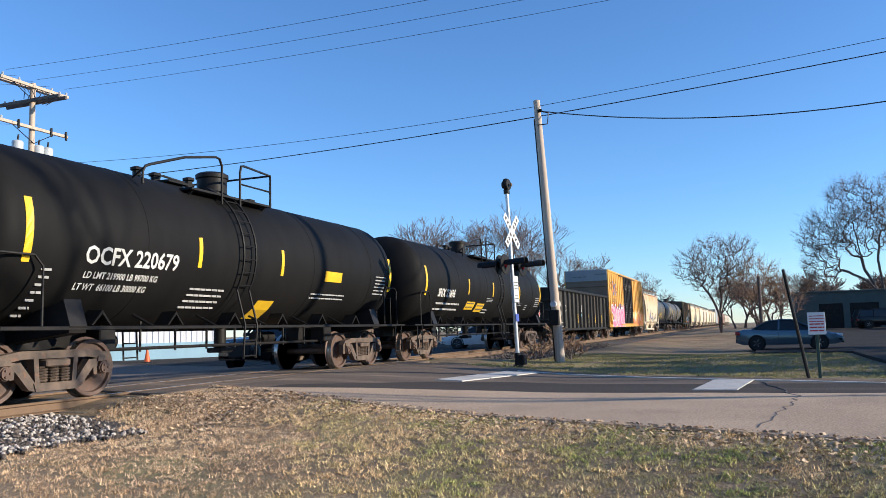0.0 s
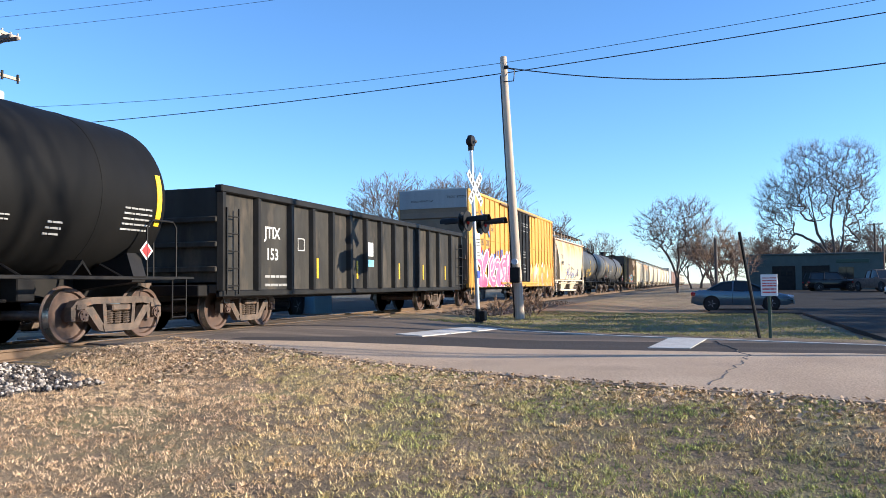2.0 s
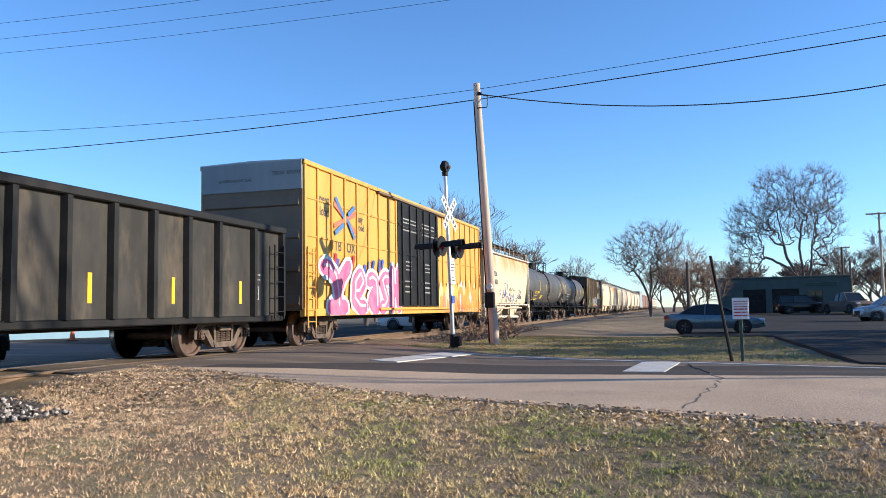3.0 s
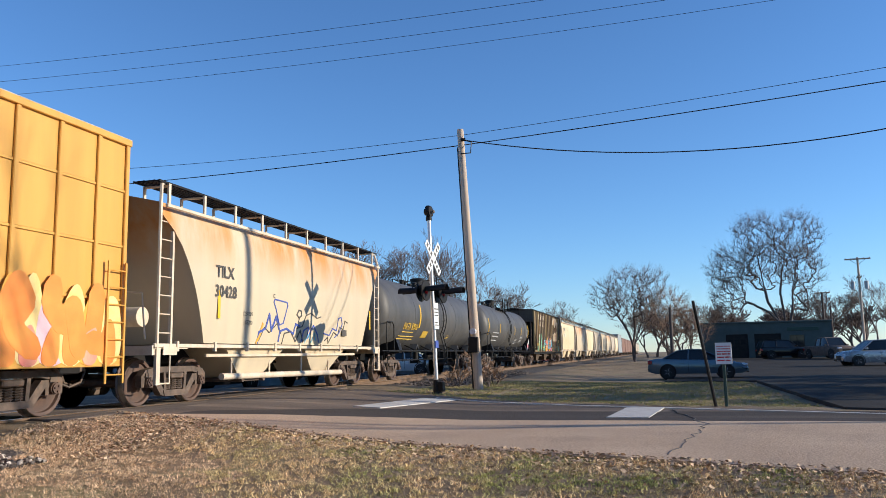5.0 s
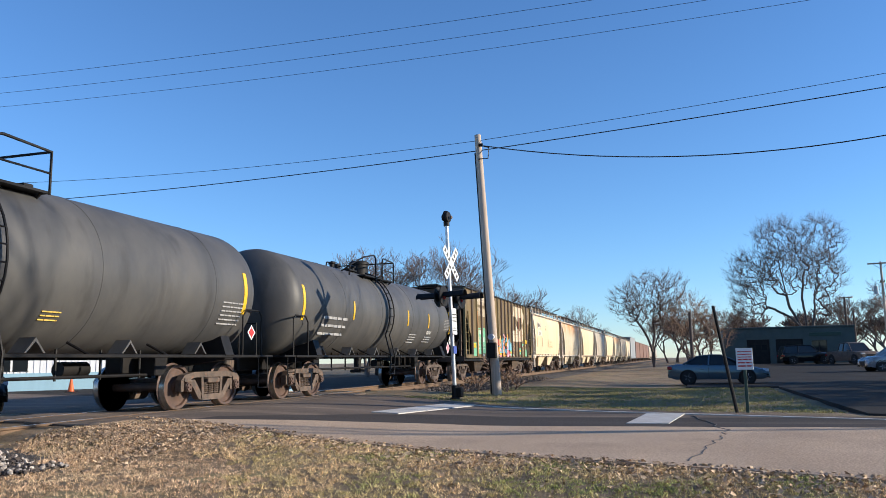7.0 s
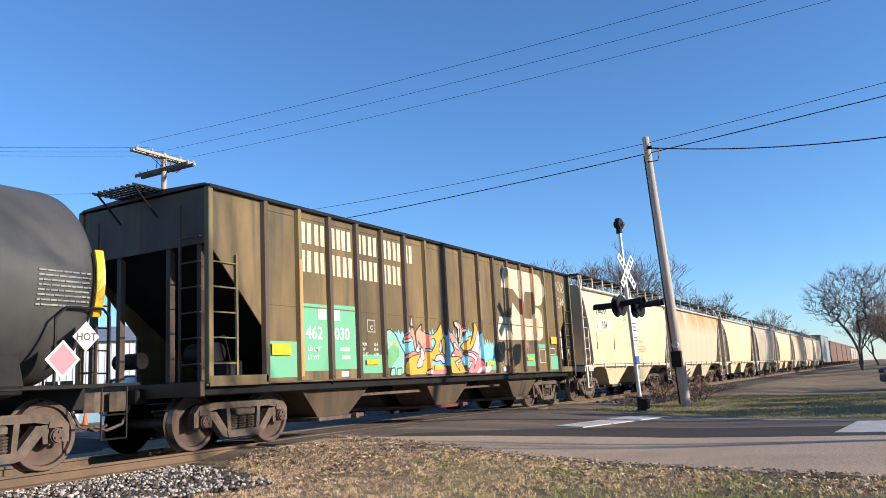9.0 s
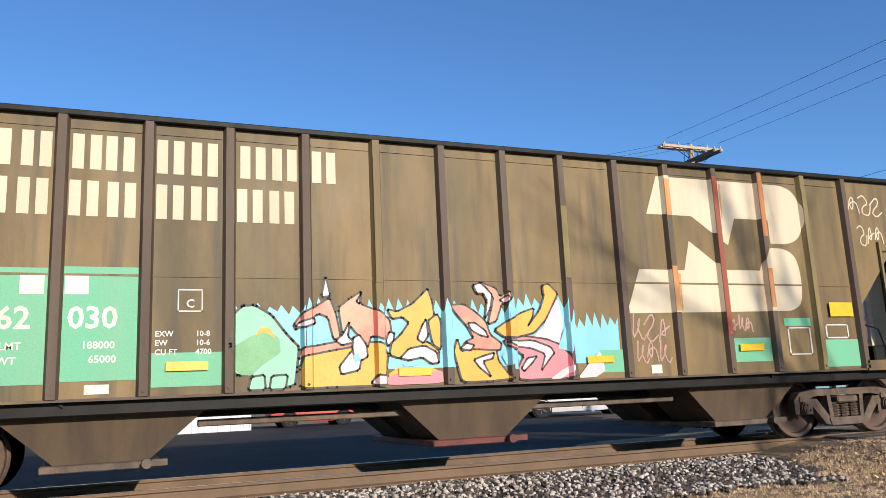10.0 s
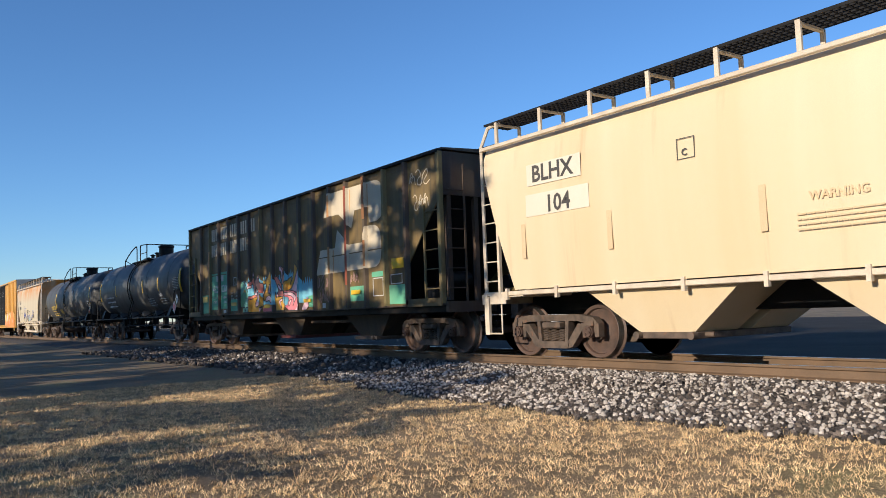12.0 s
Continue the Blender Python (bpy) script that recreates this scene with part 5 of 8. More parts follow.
# ---- trees ----
def tree(name, x, y, z, height, spread, seed, label, lean=(0, 0), depth=6, trunk=0.3, fork=0.25, twig_mat=None, group="bare trees", width=None, thin=0.012):
    rnd = random.Random(seed)
    ob = thing(name, pose(x, y, z), label, "tree", group)
    wood, twigs = Geo(), Geo()

    def grow(p, d, length, r, level):
        pts, q, dd = [p], p.copy(), d.copy()
        n = 3 if level < 4 else 2
        for i in range(n):
            dd = (dd + Vector((rnd.uniform(-1, 1), rnd.uniform(-1, 1), rnd.uniform(-0.5, 0.6))) * 0.23).normalized()
            q = q + dd * (length / n)
            pts.append(q.copy())
        target = wood if level < 3 else twigs
        m = 7 if level < 2 else 4 if level < 4 else 3
        rings, a = [], None
        for i, o in enumerate(pts):
            t = (pts[min(i + 1, n)] - pts[max(i - 1, 0)]).normalized()
            a = t.orthogonal().normalized() if a is None else (a - t * a.dot(t)).normalized()
            c = t.cross(a)
            rr = r * (1 - 0.42 * i / n)
            rings.append([o + (a * math.cos(6.283 * j / m) + c * math.sin(6.283 * j / m)) * rr for j in range(m)])
        target.loft(rings, caps=False)
        if level >= depth:
            return
        kids = rnd.choice((3, 4)) if level < 2 else rnd.choice((2, 3, 3)) if level < 6 else 2
        for k in range(kids):
            s = rnd.uniform(0.45, 1.0) if k else 1.0
            o = pts[-1] if s > 0.85 else pts[-2] + (pts[-1] - pts[-2]) * rnd.random()
            az = rnd.uniform(0, 6.283) + k * 2.1
            bend = rnd.uniform(0.25, 0.75) * spread
            nd = (dd + Vector((math.cos(az), math.sin(az), 0.15)) * bend).normalized()
            grow(o, nd, length * rnd.uniform(0.62, 0.85), max(r * rnd.uniform(0.5, 0.66), thin), level + 1)
    grow(Vector((0, 0, -0.2)), Vector((lean[0], lean[1], 1)).normalized(), height * fork, trunk, 0)
    zmax = max(p[2] for p in twigs.v)
    k = height / zmax
    kw = k if not width else width / (max(p[1] for p in twigs.v) - min(p[1] for p in twigs.v))
    for geo in (wood, twigs):
        geo.v = [(p[0] * kw, p[1] * kw, p[2] * k if p[2] > 0 else p[2]) for p in geo.v]
    part("trunk", wood, M_BARK, ob, smooth=60)
    me = bpy.data.meshes.new("crown")
    me.from_pydata(twigs.v, [], twigs.f)
    me.materials.append(twig_mat or M_TWIG)
    part("crown", me, None, ob, "bare winter twigs")
    return ob


def grown_tree(x, y, z, stems, lobes, seed, label, tips, r_tip=0.011, twigs=5, twig_mat=None, depth=0.55, twig_len=1.0):
    """A bare tree whose limbs grow out to tips spread through the lobes (y, z, radius) of its crown."""
    rs = np.random.RandomState(seed)
    ob = thing("bare_tree", pose(x, y, z), label, "tree", "bare trees")
    area = np.array([c[2] ** 2 for c in lobes])
    goals = []
    for k in rs.choice(len(lobes), tips, p=area / area.sum()):
        d = rs.normal(0, 1, 3)
        d *= lobes[k][2] * rs.uniform(0.2, 1.06) ** 0.45 / np.linalg.norm(d)
        goals.append((d[0] * 1.0, lobes[k][0] + d[1], lobes[k][1] + d[2]))
    goals = np.array(goals)
    goals[:, 0] += rs.normal(0, depth, tips)
    pos, up = [np.zeros(3)], [-1]

    def reach(start, goal, wob):
        a, gap = pos[start], goal - pos[start]
        n = max(2, int(np.linalg.norm(gap) / 0.5))
        mid = (a + goal) / 2 + rs.normal(0, wob * np.linalg.norm(gap), 3) + np.array((0, 0, 0.1 * np.linalg.norm(gap)))
        last = start
        for i in range(1, n + 1):
            t = i / n
            pos.append(a * (1 - t) ** 2 + mid * 2 * t * (1 - t) + goal * t * t + rs.normal(0, 0.03, 3))
            up.append(last)
            last = len(pos) - 1
        return last
    for stem in stems:
        last = 0
        for q in stem:
            last = reach(last, np.array((rs.normal(0, 0.4), q[0], q[1])), 0.05)
    for goal in goals[np.argsort(np.linalg.norm(goals - np.array(stems[0][0] + (0,))[[2, 0, 1]], axis=1))]:
        p = np.array(pos)
        d = np.linalg.norm(p - goal, axis=1) + 0.7 * np.maximum(0, p[:, 2] - goal[2]) + 9 * (p[:, 2] < stems[0][0][1] * 0.8)
        reach(int(np.argmin(d)), goal, 0.07)
    flow = np.zeros(len(pos))
    kids = [[] for _ in pos]
    for i in range(len(pos) - 1, 0, -1):
        flow[i] += 1 if not kids[i] else 0
        flow[up[i]] += flow[i]
        kids[up[i]].append(i)
    rad = r_tip * np.maximum(flow, 1) ** 0.44
    wood, fine = Geo(), Geo()
    for i in range(len(pos)):
        for k, c in enumerate(sorted(kids[i], key=lambda j: -flow[j])):
            chain = [i, c]
            while kids[chain[-1]]:
                chain.append(max(kids[chain[-1]], key=lambda j: flow[j]))
            if k == 0 and i:
                continue
            m = 7 if rad[c] > 0.09 else 4 if rad[c] > 0.03 else 3
            rings, a = [], None
            for q, j in enumerate(chain):
                o = Vector(pos[j])
                t = (Vector(pos[chain[min(q + 1, len(chain) - 1)]]) - Vector(pos[chain[max(q - 1, 0)]])).normalized()
                a = t.orthogonal().normalized() if a is None else (a - t * a.dot(t)).normalized()
                b = t.cross(a)
                rr = rad[c] if q == 0 else rad[j]
                rings.append([o + (a * math.cos(6.283 * e / m) + b * math.sin(6.283 * e / m)) * rr for e in range(m)])
            (wood if rad[c] > 0.05 else fine).loft(rings, caps=False)
    for i in range(1, len(pos)):
        if flow[i] > 4:
            continue
        core = np.array((0, pos[i][1] * 0.3, pos[i][2] * 0.55))
        away = Vector(pos[i] - core).normalized()
        for _ in range(twigs if flow[i] < 2 else 2):
            o, d = Vector(pos[i]), Vector(pos[i] - pos[up[i]]).normalized() * 0.8 + away * 0.7 + Vector(rs.normal(0, 0.38, 3))
            d.normalize()
            n = rs.uniform(0.35, 1.0) * twig_len
            bow = o + d * n * 0.5 + Vector(rs.normal(0, 0.07 * n, 3))
            tip = o + d * n + Vector((0, 0, 0.12 * n)) + Vector(rs.normal(0, 0.1 * n, 3))
            for p, q, r in ((o, bow, r_tip * 0.8), (bow, tip, r_tip * 0.55)):
                u = (q - p).orthogonal().normalized() * r
                w = (q - p).cross(u).normalized() * r
                fine.add([p + u, p - u * 0.5 + w, p - u * 0.5 - w, q], [(0, 1, 3), (1, 2, 3), (2, 0, 3)])
    part("trunk", wood, M_BARK, ob, smooth=60)
    me = bpy.data.meshes.new("crown")
    me.from_pydata([tuple(p) for p in fine.v], [], fine.f)
    me.materials.append(twig_mat or M_TWIG)
    part("crown", me, None, ob, "bare winter twigs")


grown_tree(103, -14.6, 0.0, [[(0.0, 3.0), (1.7, 6.5), (2.6, 12.0)], [(-0.2, 3.2), (0.3, 7.5), (-0.4, 11.5), (-1.0, 14.5)], [(-0.5, 3.4), (-1.0, 7.0), (-2.2, 12.0)], [(0.3, 3.3), (3.0, 6.0), (5.5, 7.0)]],
           [(2.6, 14.6, 2.7), (-1.8, 14.3, 3.1), (5.9, 10.6, 2.8), (6.0, 7.2, 2.2), (2.0, 11.0, 3.0), (-2.2, 10.2, 2.6), (-2.8, 6.8, 1.5)], 11, "tall spreading bare tree behind the dark building", 1800, 0.016, 4, M_BARK, twig_len=1.5)
grown_tree(75, 2.4, 0.0, [[(0.0, 1.6), (-0.2, 3.6), (0.2, 6.0)], [(0.1, 1.8), (0.9, 3.6), (1.8, 5.0)], [(-0.1, 1.7), (-0.9, 4.0), (-1.6, 5.5)]],
           [(0.4, 6.3, 2.3), (2.4, 5.9, 1.5), (-1.6, 6.6, 1.9), (1.4, 5.0, 1.4), (-1.2, 4.6, 1.4)], 12, "rounded bare tree beside the track", 720, 0.013, 5, twig_len=0.95)
grown_tree(74, -0.9, 0.0, [[(0.1, 0.6), (0.6, 2.5)], [(-0.1, 0.6), (-0.8, 2.3)], [(0, 0.6), (-0.1, 3.0)]],
           [(0.1, 4.6, 1.9), (-1.3, 3.6, 1.7), (1.2, 3.6, 1.5), (-0.4, 2.3, 1.7), (-2.4, 2.4, 1.2)], 13, "brown bare shrubby tree beside the track", 560, 0.013, 5, M_WEED, twig_len=0.9)
for i, (x, y, hgt) in enumerate(((60, 24.5, 11), (62, 21, 11.5), (64, 17.8, 10.5), (70, 16.5, 9.5), (66, 27, 9), (85, 16, 9), (130, 14, 10), (118, -28, 12), (122, -22, 9), (125, -8, 8), (130, 2, 8), (150, 5, 10))):
    tree("bare_tree", x, y, -0.2, hgt, 1.0, 30 + i, "bare grey-brown tree beyond the railway", thin=0.012, depth=7, trunk=0.16, fork=0.25)


def evergreen(x, y, hgt, wid, seed, clumps=900, bare=0.12, taper=0.75):
    """Foliage hangs on whorls of boughs, with gaps between them; below bare * hgt the trunk stands free."""
    rnd = random.Random(seed)
    ob = thing("evergreen_tree", pose(x, y, -0.2), "unseen dark evergreen tree added to shade the lawn" if bare > 0.2 else "dark evergreen tree in view or added unseen for shade", "tree", "evergreen trees")
    part("trunk", Geo().cyl((0, 0, 0), (0, 0, hgt * 0.95), 0.012 * hgt + 0.08, 0.03, 8), M_BARK, ob)
    g, limbs = Geo(), Geo()
    boughs = max(24, int(hgt * 5))
    for i in range(boughs):
        t = (i + rnd.random()) / boughs
        z = hgt * (bare + (0.99 - bare) * t)
        r = wid * (1 - t) ** taper * rnd.uniform(0.65, 1.1) + 0.15
        a = rnd.uniform(0, 6.283)
        d = Vector((math.cos(a), math.sin(a), 0.12))
        root = Vector((0, 0, z))
        limbs.cyl(root, root + d * r, 0.035, 0.012, 4)
        for _ in range(clumps // boughs):
            u = rnd.random() ** 0.6
            p = root + d * (r * u) + Vector((rnd.gauss(0, 0.16), rnd.gauss(0, 0.16), rnd.gauss(-0.05, 0.1))) * (0.5 + r * 0.35)
            q = (d + Vector((rnd.gauss(0, 0.5), rnd.gauss(0, 0.5), rnd.gauss(0, 0.35)))).normalized() * rnd.uniform(0.25, 0.5)
            w = q.orthogonal().normalized() * rnd.uniform(0.05, 0.12)
            g.add([p - w, p + w, p + q], [(0, 1, 2)])
    part("boughs", limbs, M_BARK, ob)
    me = bpy.data.meshes.new("crown")
    me.from_pydata([tuple(p) for p in g.v], [], g.f)
    me.materials.append(M_NEEDLE)
    part("crown", me, None, ob)


far = [tree("bare_tree", 140, -30 + 9 * k, 0, 7 + k, 1.1, 150 + k, "distant bare tree on the horizon", thin=0.03, depth=6, trunk=0.2, fork=0.22, group="distant trees") for k in range(3)]
rnd = random.Random(8)
for k in range(44):
    copy_thing(far[k % 3], pose(rnd.uniform(125, 175), -62 + k * 1.9 if k < 34 else 20 + (k - 34) * 7, 0, 0, 0, rnd.uniform(0, 360)))
for i, (x, y, hh, w) in enumerate(((72, 26, 7.5, 2.6), (74, 23, 7, 2.8), (73, 20.5, 7.2, 2.6), (76, 30, 7, 2.5))):
    evergreen(x, y, hh, w, 60 + i)


# ---- the train ----
W_, Y_, K_ = M_WHITE, M_MARK_Y, M_MARK_K
tank_car(-117.9, -104.75, M_TANK, "satin black tank car with yellow reflector strips", {
    "reflectors": (-5.87, -2.17, 0.55, 5.95), "words": (("OCFX 220679", -4.78, 2.06, 0.38, W_), ("LD LMT 219900 LB 99700 KG", -4.72, 1.84, 0.14, W_), ("LT WT  66100 LB 30000 KG", -4.82, 1.66, 0.14, W_)),
    "bars": ((-2.2, 1.75, 4, 1.0, 0.06, W_), (2.0, 1.8, 2, 1.6, 0.05, W_), (5.1, 2.35, 6, 0.6, 0.05, W_), (-5.5, 1.9, 7, 0.18, 0.06, W_)),
    "plates": ((2.45, 3.25, 2.12, 2.36, M_YELLOW), (0.1, 0.7, 1.25, 1.62, M_YELLOW))}, dome=-0.73)
tank_car(-103.4, -87.75, M_TANK, "satin black tank car with white lettering", {
    "reflectors": (-7.1, -3.1, -0.25, 3.53, 7.1), "words": (("SRIX 23696", -6.0, 2.0, 0.36, W_),),
    "bars": ((-5.9, 1.75, 2, 2.2, 0.1, W_), (-0.85, 2.05, 3, 0.7, 0.03, W_), (6.3, 2.25, 5, 0.7, 0.05, W_), (-0.9, 1.62, 2, 0.6, 0.06, W_), (3.55, 1.95, 2, 0.5, 0.035, W_), (4.75, 1.9, 3, 0.3, 0.05, W_), (-1.72, 1.76, 2, 0.7, 0.07, K_), (-2.9, 1.82, 2, 0.7, 0.07, K_)),
    "plates": ((-2.97, -2.07, 1.62, 1.9, M_YELLOW), (-1.8, -0.95, 1.55, 1.86, M_YELLOW)), "placards": ((6.8, 1.55),)}, dome=0.74, bogie=1.25, shift=-0.9)
gon = gondola(-86.75, -70.5)
bogies(gon, 6.3, True, 8.5)
lettering(gon, "JTIX", -6.38, 1.98, 0.36, M_WHITE, y=-1.505)
lettering(gon, "153", -6.33, 1.5, 0.36, M_WHITE, y=-1.505)
bars(gon, -6.38, 1.1, 2, 1.1, 0.09, 0.1, M_WHITE, y=-1.505, seed=9)
bars(gon, 6.75, 1.75, 2, 0.35, 0.05, 0.06, M_WHITE, y=-1.505, seed=10)
for x0, x1, z0, z1 in ((-4.9, -4.88, 1.75, 2.05), (-4.6, -4.58, 1.75, 2.05), (-4.88, -4.6, 1.75, 1.77), (-4.88, -4.6, 2.03, 2.05), (6.7, 6.72, 1.2, 1.5), (7.0, 7.02, 1.2, 1.5), (6.72, 7.0, 1.2, 1.22), (6.72, 7.0, 1.48, 1.5)):
    flat(gon, "stencil_frame", rect(x0, x1, z0, z1), M_WHITE, y=-1.505)
for x in (-3.95, -1.58, 1.58, 3.8, 6.2):
    flat(gon, "reflector", rect(x, x + 0.1, 1.1, 1.6), M_YELLOW, y=-1.505)
flat(gon, "notice_plate", rect(-0.78, -0.42, 1.75, 2.15), M_SIGN, y=-1.505)
flat(gon, "notice_plate", rect(-0.8, -0.38, 1.45, 1.65), M_SKYBLUE, y=-1.505)
box = boxcar(-69.35, -50.6, M_BOX, M_BOX_END, "yellow boxcar with black plug doors and pink sprayed letters")
tilx = covered_hopper(-49.6, -37.5, M_CREAM_OLD, M_CREAM_FRAME, "cream covered hopper car with orange rust runs", cut=1.5, curved=True, rolling=True, marks={
    "words": (("TILX", -4.2, 2.64, 0.36, M_MARK_K), ("30428", -4.23, 2.22, 0.36, M_MARK_K), ("C", -1.6, 2.35, 0.14, M_MARK_K)), "reflectors": (-4.1, 5.0)})
lettering(tilx, "230300", -3.0, 1.86, 0.13, M_MARK_K, y=-1.594)
lettering(tilx, "55700", -2.95, 1.66, 0.13, M_MARK_K, y=-1.594)
tank_car(-36.6, -21.1, M_TANK_OLD, "weathered grey-black tank car with yellow lettering", {
    "reflectors": (-3.45, -0.85, 6.8), "words": (("NATX 50960", -5.32, 1.9, 0.34, Y_),),
    "bars": ((-5.3, 1.78, 1, 1.4, 0.055, Y_), (-5.45, 1.62, 2, 1.9, 0.055, Y_), (1.2, 1.75, 3, 0.4, 0.035, Y_), (6.0, 2.2, 6, 0.8, 0.05, W_)),
    "plates": ((-2.65, -1.9, 1.62, 1.88, M_MARK_Y),), "placards": ((7.1, 1.6),)}, dome=0.0, bogie=1.6)
tank_car(-19.9, -5.2, M_TANK_OLD, "weathered grey-black tank car with white notices", {
    "reflectors": (-6.6, -3.3, 1.6, 4.0, 6.95), "words": (("SR-8754", 3.94, 1.92, 0.17, W_),),
    "bars": ((-5.3, 2.1, 3, 1.6, 0.12, W_), (2.1, 1.85, 4, 0.8, 0.05, W_), (3.9, 1.8, 3, 0.8, 0.05, W_), (6.1, 2.55, 8, 0.75, 0.035, W_)), "diamonds": ((6.45, 1.42, 0.25, M_PINK, ""), (6.78, 1.72, 0.2, M_SIGN, "HOT"))}, dome=-0.3)
bn = ribbed_hopper(-3.744, 12.224)
bogies(bn, 7.984 - 0.393 - 0.89, True, 8.3)
blhx = covered_hopper(13.55, 25.0, M_CREAM, M_CREAM_FRAME, "cream covered hopper car with dark reporting marks", rolling=True, marks={
    "plates": ((-4.4, -3.1, 2.99, 3.36, M_PATCH), (-4.45, -2.95, 2.46, 2.84, M_PATCH)), "words": (("BLHX", -4.27, 3.05, 0.4, M_MARK_K), ("104", -3.96, 2.5, 0.4, M_MARK_K), ("WARNING", 0.67, 2.07, 0.15, M_FADED), ("C", -1.14, 2.94, 0.14, M_MARK_K)),
    "bars": ((0.5, 1.9, 4, 1.3, 0.035, M_FADED),), "reflectors": (-4.6, -2.6, 0.0), "reflector_mat": M_FADED})
for x0, x1, z0, z1 in ((-1.22, -0.92, 2.89, 2.9), (-1.22, -0.92, 3.18, 3.19), (-1.22, -1.21, 2.89, 3.19), (-0.93, -0.92, 2.89, 3.19)):
    flat(blhx, "stencil_frame", rect(x0, x1, z0, z1), M_MARK_K, y=-1.586)
for k, (mat, fm) in enumerate(((M_CREAM_OLD, M_CREAM_FRAME), (M_CREAM, M_CREAM_FRAME), (M_TAN, M_CREAM_FRAME), (M_CREAM, M_CREAM_FRAME), (M_CREAM_OLD, M_CREAM_FRAME), (M_TAN, M_CREAM_FRAME), (M_CREAM, M_CREAM_FRAME))):
    a = 13.55 + 12.9 * (k + 1)
    covered_hopper(a, a + 11.45, mat, fm, "dusty cream covered hopper car", cut=1.5, curved=True, detail=False, rolling=k < 2)
a = 118.0
boxcar(a, a + 16, M_BOX_GREY, M_BOX_GREY, "grey boxcar far down the train", detail=False, rolling=False)
for k in range(4):
    boxcar(a + 18 + k * 17.5, a + 34 + k * 17.5, M_BOX_FAR, M_BOX_FAR, "rust-brown boxcar far down the train", detail=False, rolling=False, zt=4.3)
for k in range(6):
    covered_hopper(a + 90 + k * 12.9, a + 101.4 + k * 12.9, M_TAN, M_CREAM_FRAME, "dusty grey covered hopper car", curved=True, detail=False)


# ---- poles, wires and the crossing signal ----
def wire(name, p, q, sag, r, label, n=26):
    p, q = Vector(p), Vector(q)
    pts = [p.lerp(q, i / n) - Vector((0, 0, sag * 4 * (i / n) * (1 - i / n))) for i in range(n + 1)]
    return solid(name, Geo().tube(pts, r, 5), M_WIRE, label, "cable", "overhead wires", smooth=60)


def insulator(parent, x, y, z):
    part("insulator", Geo().lathe([(0, 0.03), (0.05, 0.06), (0.08, 0.035), (0.12, 0.055), (0.16, 0.02)], (x, y, z), "z", 8), M_CERAMIC, parent)


def utility_pole():
    ob = thing("utility_pole", pose(25.1, 5.74, -0.3), "leaning weathered wooden utility pole with a meter box", "utility pole")
    top = (0.02, 0.44, 8.75)
    part("pole", Geo().cyl((0, 0, 0), top, 0.155, 0.11, 16), M_WOOD, ob)
    f = lambda s: Vector(top) * s
    part("conduit", Geo().tube([f(0.0) + Vector((-0.03, 0.17, 0)), f(0.5) + Vector((-0.03, 0.15, 0)), f(0.93) + Vector((-0.03, 0.13, 0))], 0.02), M_BLACK, ob, "black cable conduit")
    part("meter_box", Geo().box(-0.27, -0.12, -0.06, 0.26, 1.25, 1.75, 0.02), M_BLACK, ob)
    part("meter", Geo().cyl((-0.12, 0.1, 1.93), (-0.3, 0.1, 1.93), 0.1), M_LENS, ob, "round glass meter")
    part("cable_drop", Geo().tube([f(0.955) + Vector((-0.1, -0.1, 0)), f(0.94) + Vector((-0.2, -0.4, 0)), f(0.91) + Vector((-0.2, -0.35, -0.1)), f(0.90) + Vector((-0.15, 0, 0))], 0.02), M_WIRE, ob)
    part("clamp", Geo().cyl(f(0.955) + Vector((-0.14, -0.05, 0)), f(0.955) + Vector((-0.14, -0.18, 0)), 0.06, n=10), M_BLACK, ob)
    return ob


utility_pole()


def line_pole(x, y, z, height, arms, cans, label, span=2.4, turn=0.0):
    ob = thing("utility_pole", pose(x, y, z, 0, 0, turn), label, "utility pole", "utility poles")
    part("pole", Geo().cyl((0, 0, 0), (0, 0, height), 0.17, 0.12, 12), M_WOOD if cans else M_BARK, ob)
    for n, a in enumerate(arms):
        if cans and n == 1:
            for off in (-0.24, 0.14):
                part("crossarm", Geo().box(off, off + 0.1, -span / 2, span / 2, a - 0.1, a + 0.06, 0.01), M_WOOD_D, ob, "dark creosoted crossarm")
            for k in (-0.46, -0.3, 0.3, 0.46):
                insulator(ob, -0.05, k * span, a + 0.06)
            continue
        part("crossarm", Geo().box(-span / 2, span / 2, -0.24, -0.12, a - 0.07, a + 0.07, 0.01), M_WOOD, ob)
        if cans and n == 0:
            part("crossarm", Geo().box(-span / 2, span / 2, 0.12, 0.24, a - 0.07, a + 0.07, 0.01), M_WOOD, ob)
        for sx in (-1, 1):
            part("brace", Geo().tube([(sx * span * 0.3, -0.1, a - 0.05), (0, -0.14, a - 0.7)], 0.02), M_BLACK, ob)
        for k in (-0.47, -0.24, 0.24, 0.47):
            insulator(ob, k * span, -0.18, a + 0.06)
        if cans and n == 2:
            for k in (-0.26, 0.22, 0.45):
                part("fuse_cutout", Geo().cyl((k * span, -0.3, a - 0.22), (k * span + 0.04, -0.26, a + 0.2), 0.05, n=8), M_BLACK, ob)
    for sx in cans:
        c = part("transformer", Geo().lathe([(0, 0.2), (0.02, 0.24), (0.95, 0.24), (1.0, 0.2), (1.05, 0.05)], (sx, -0.1, height - 3.9), "z", 16), M_CERAMIC, ob, "grey cylindrical transformer")
        part("bushing", Geo().cyl((sx, -0.1, height - 2.87), (sx + 0.04, -0.1, height - 2.6), 0.04, n=8), M_BLACK, c)
    return ob


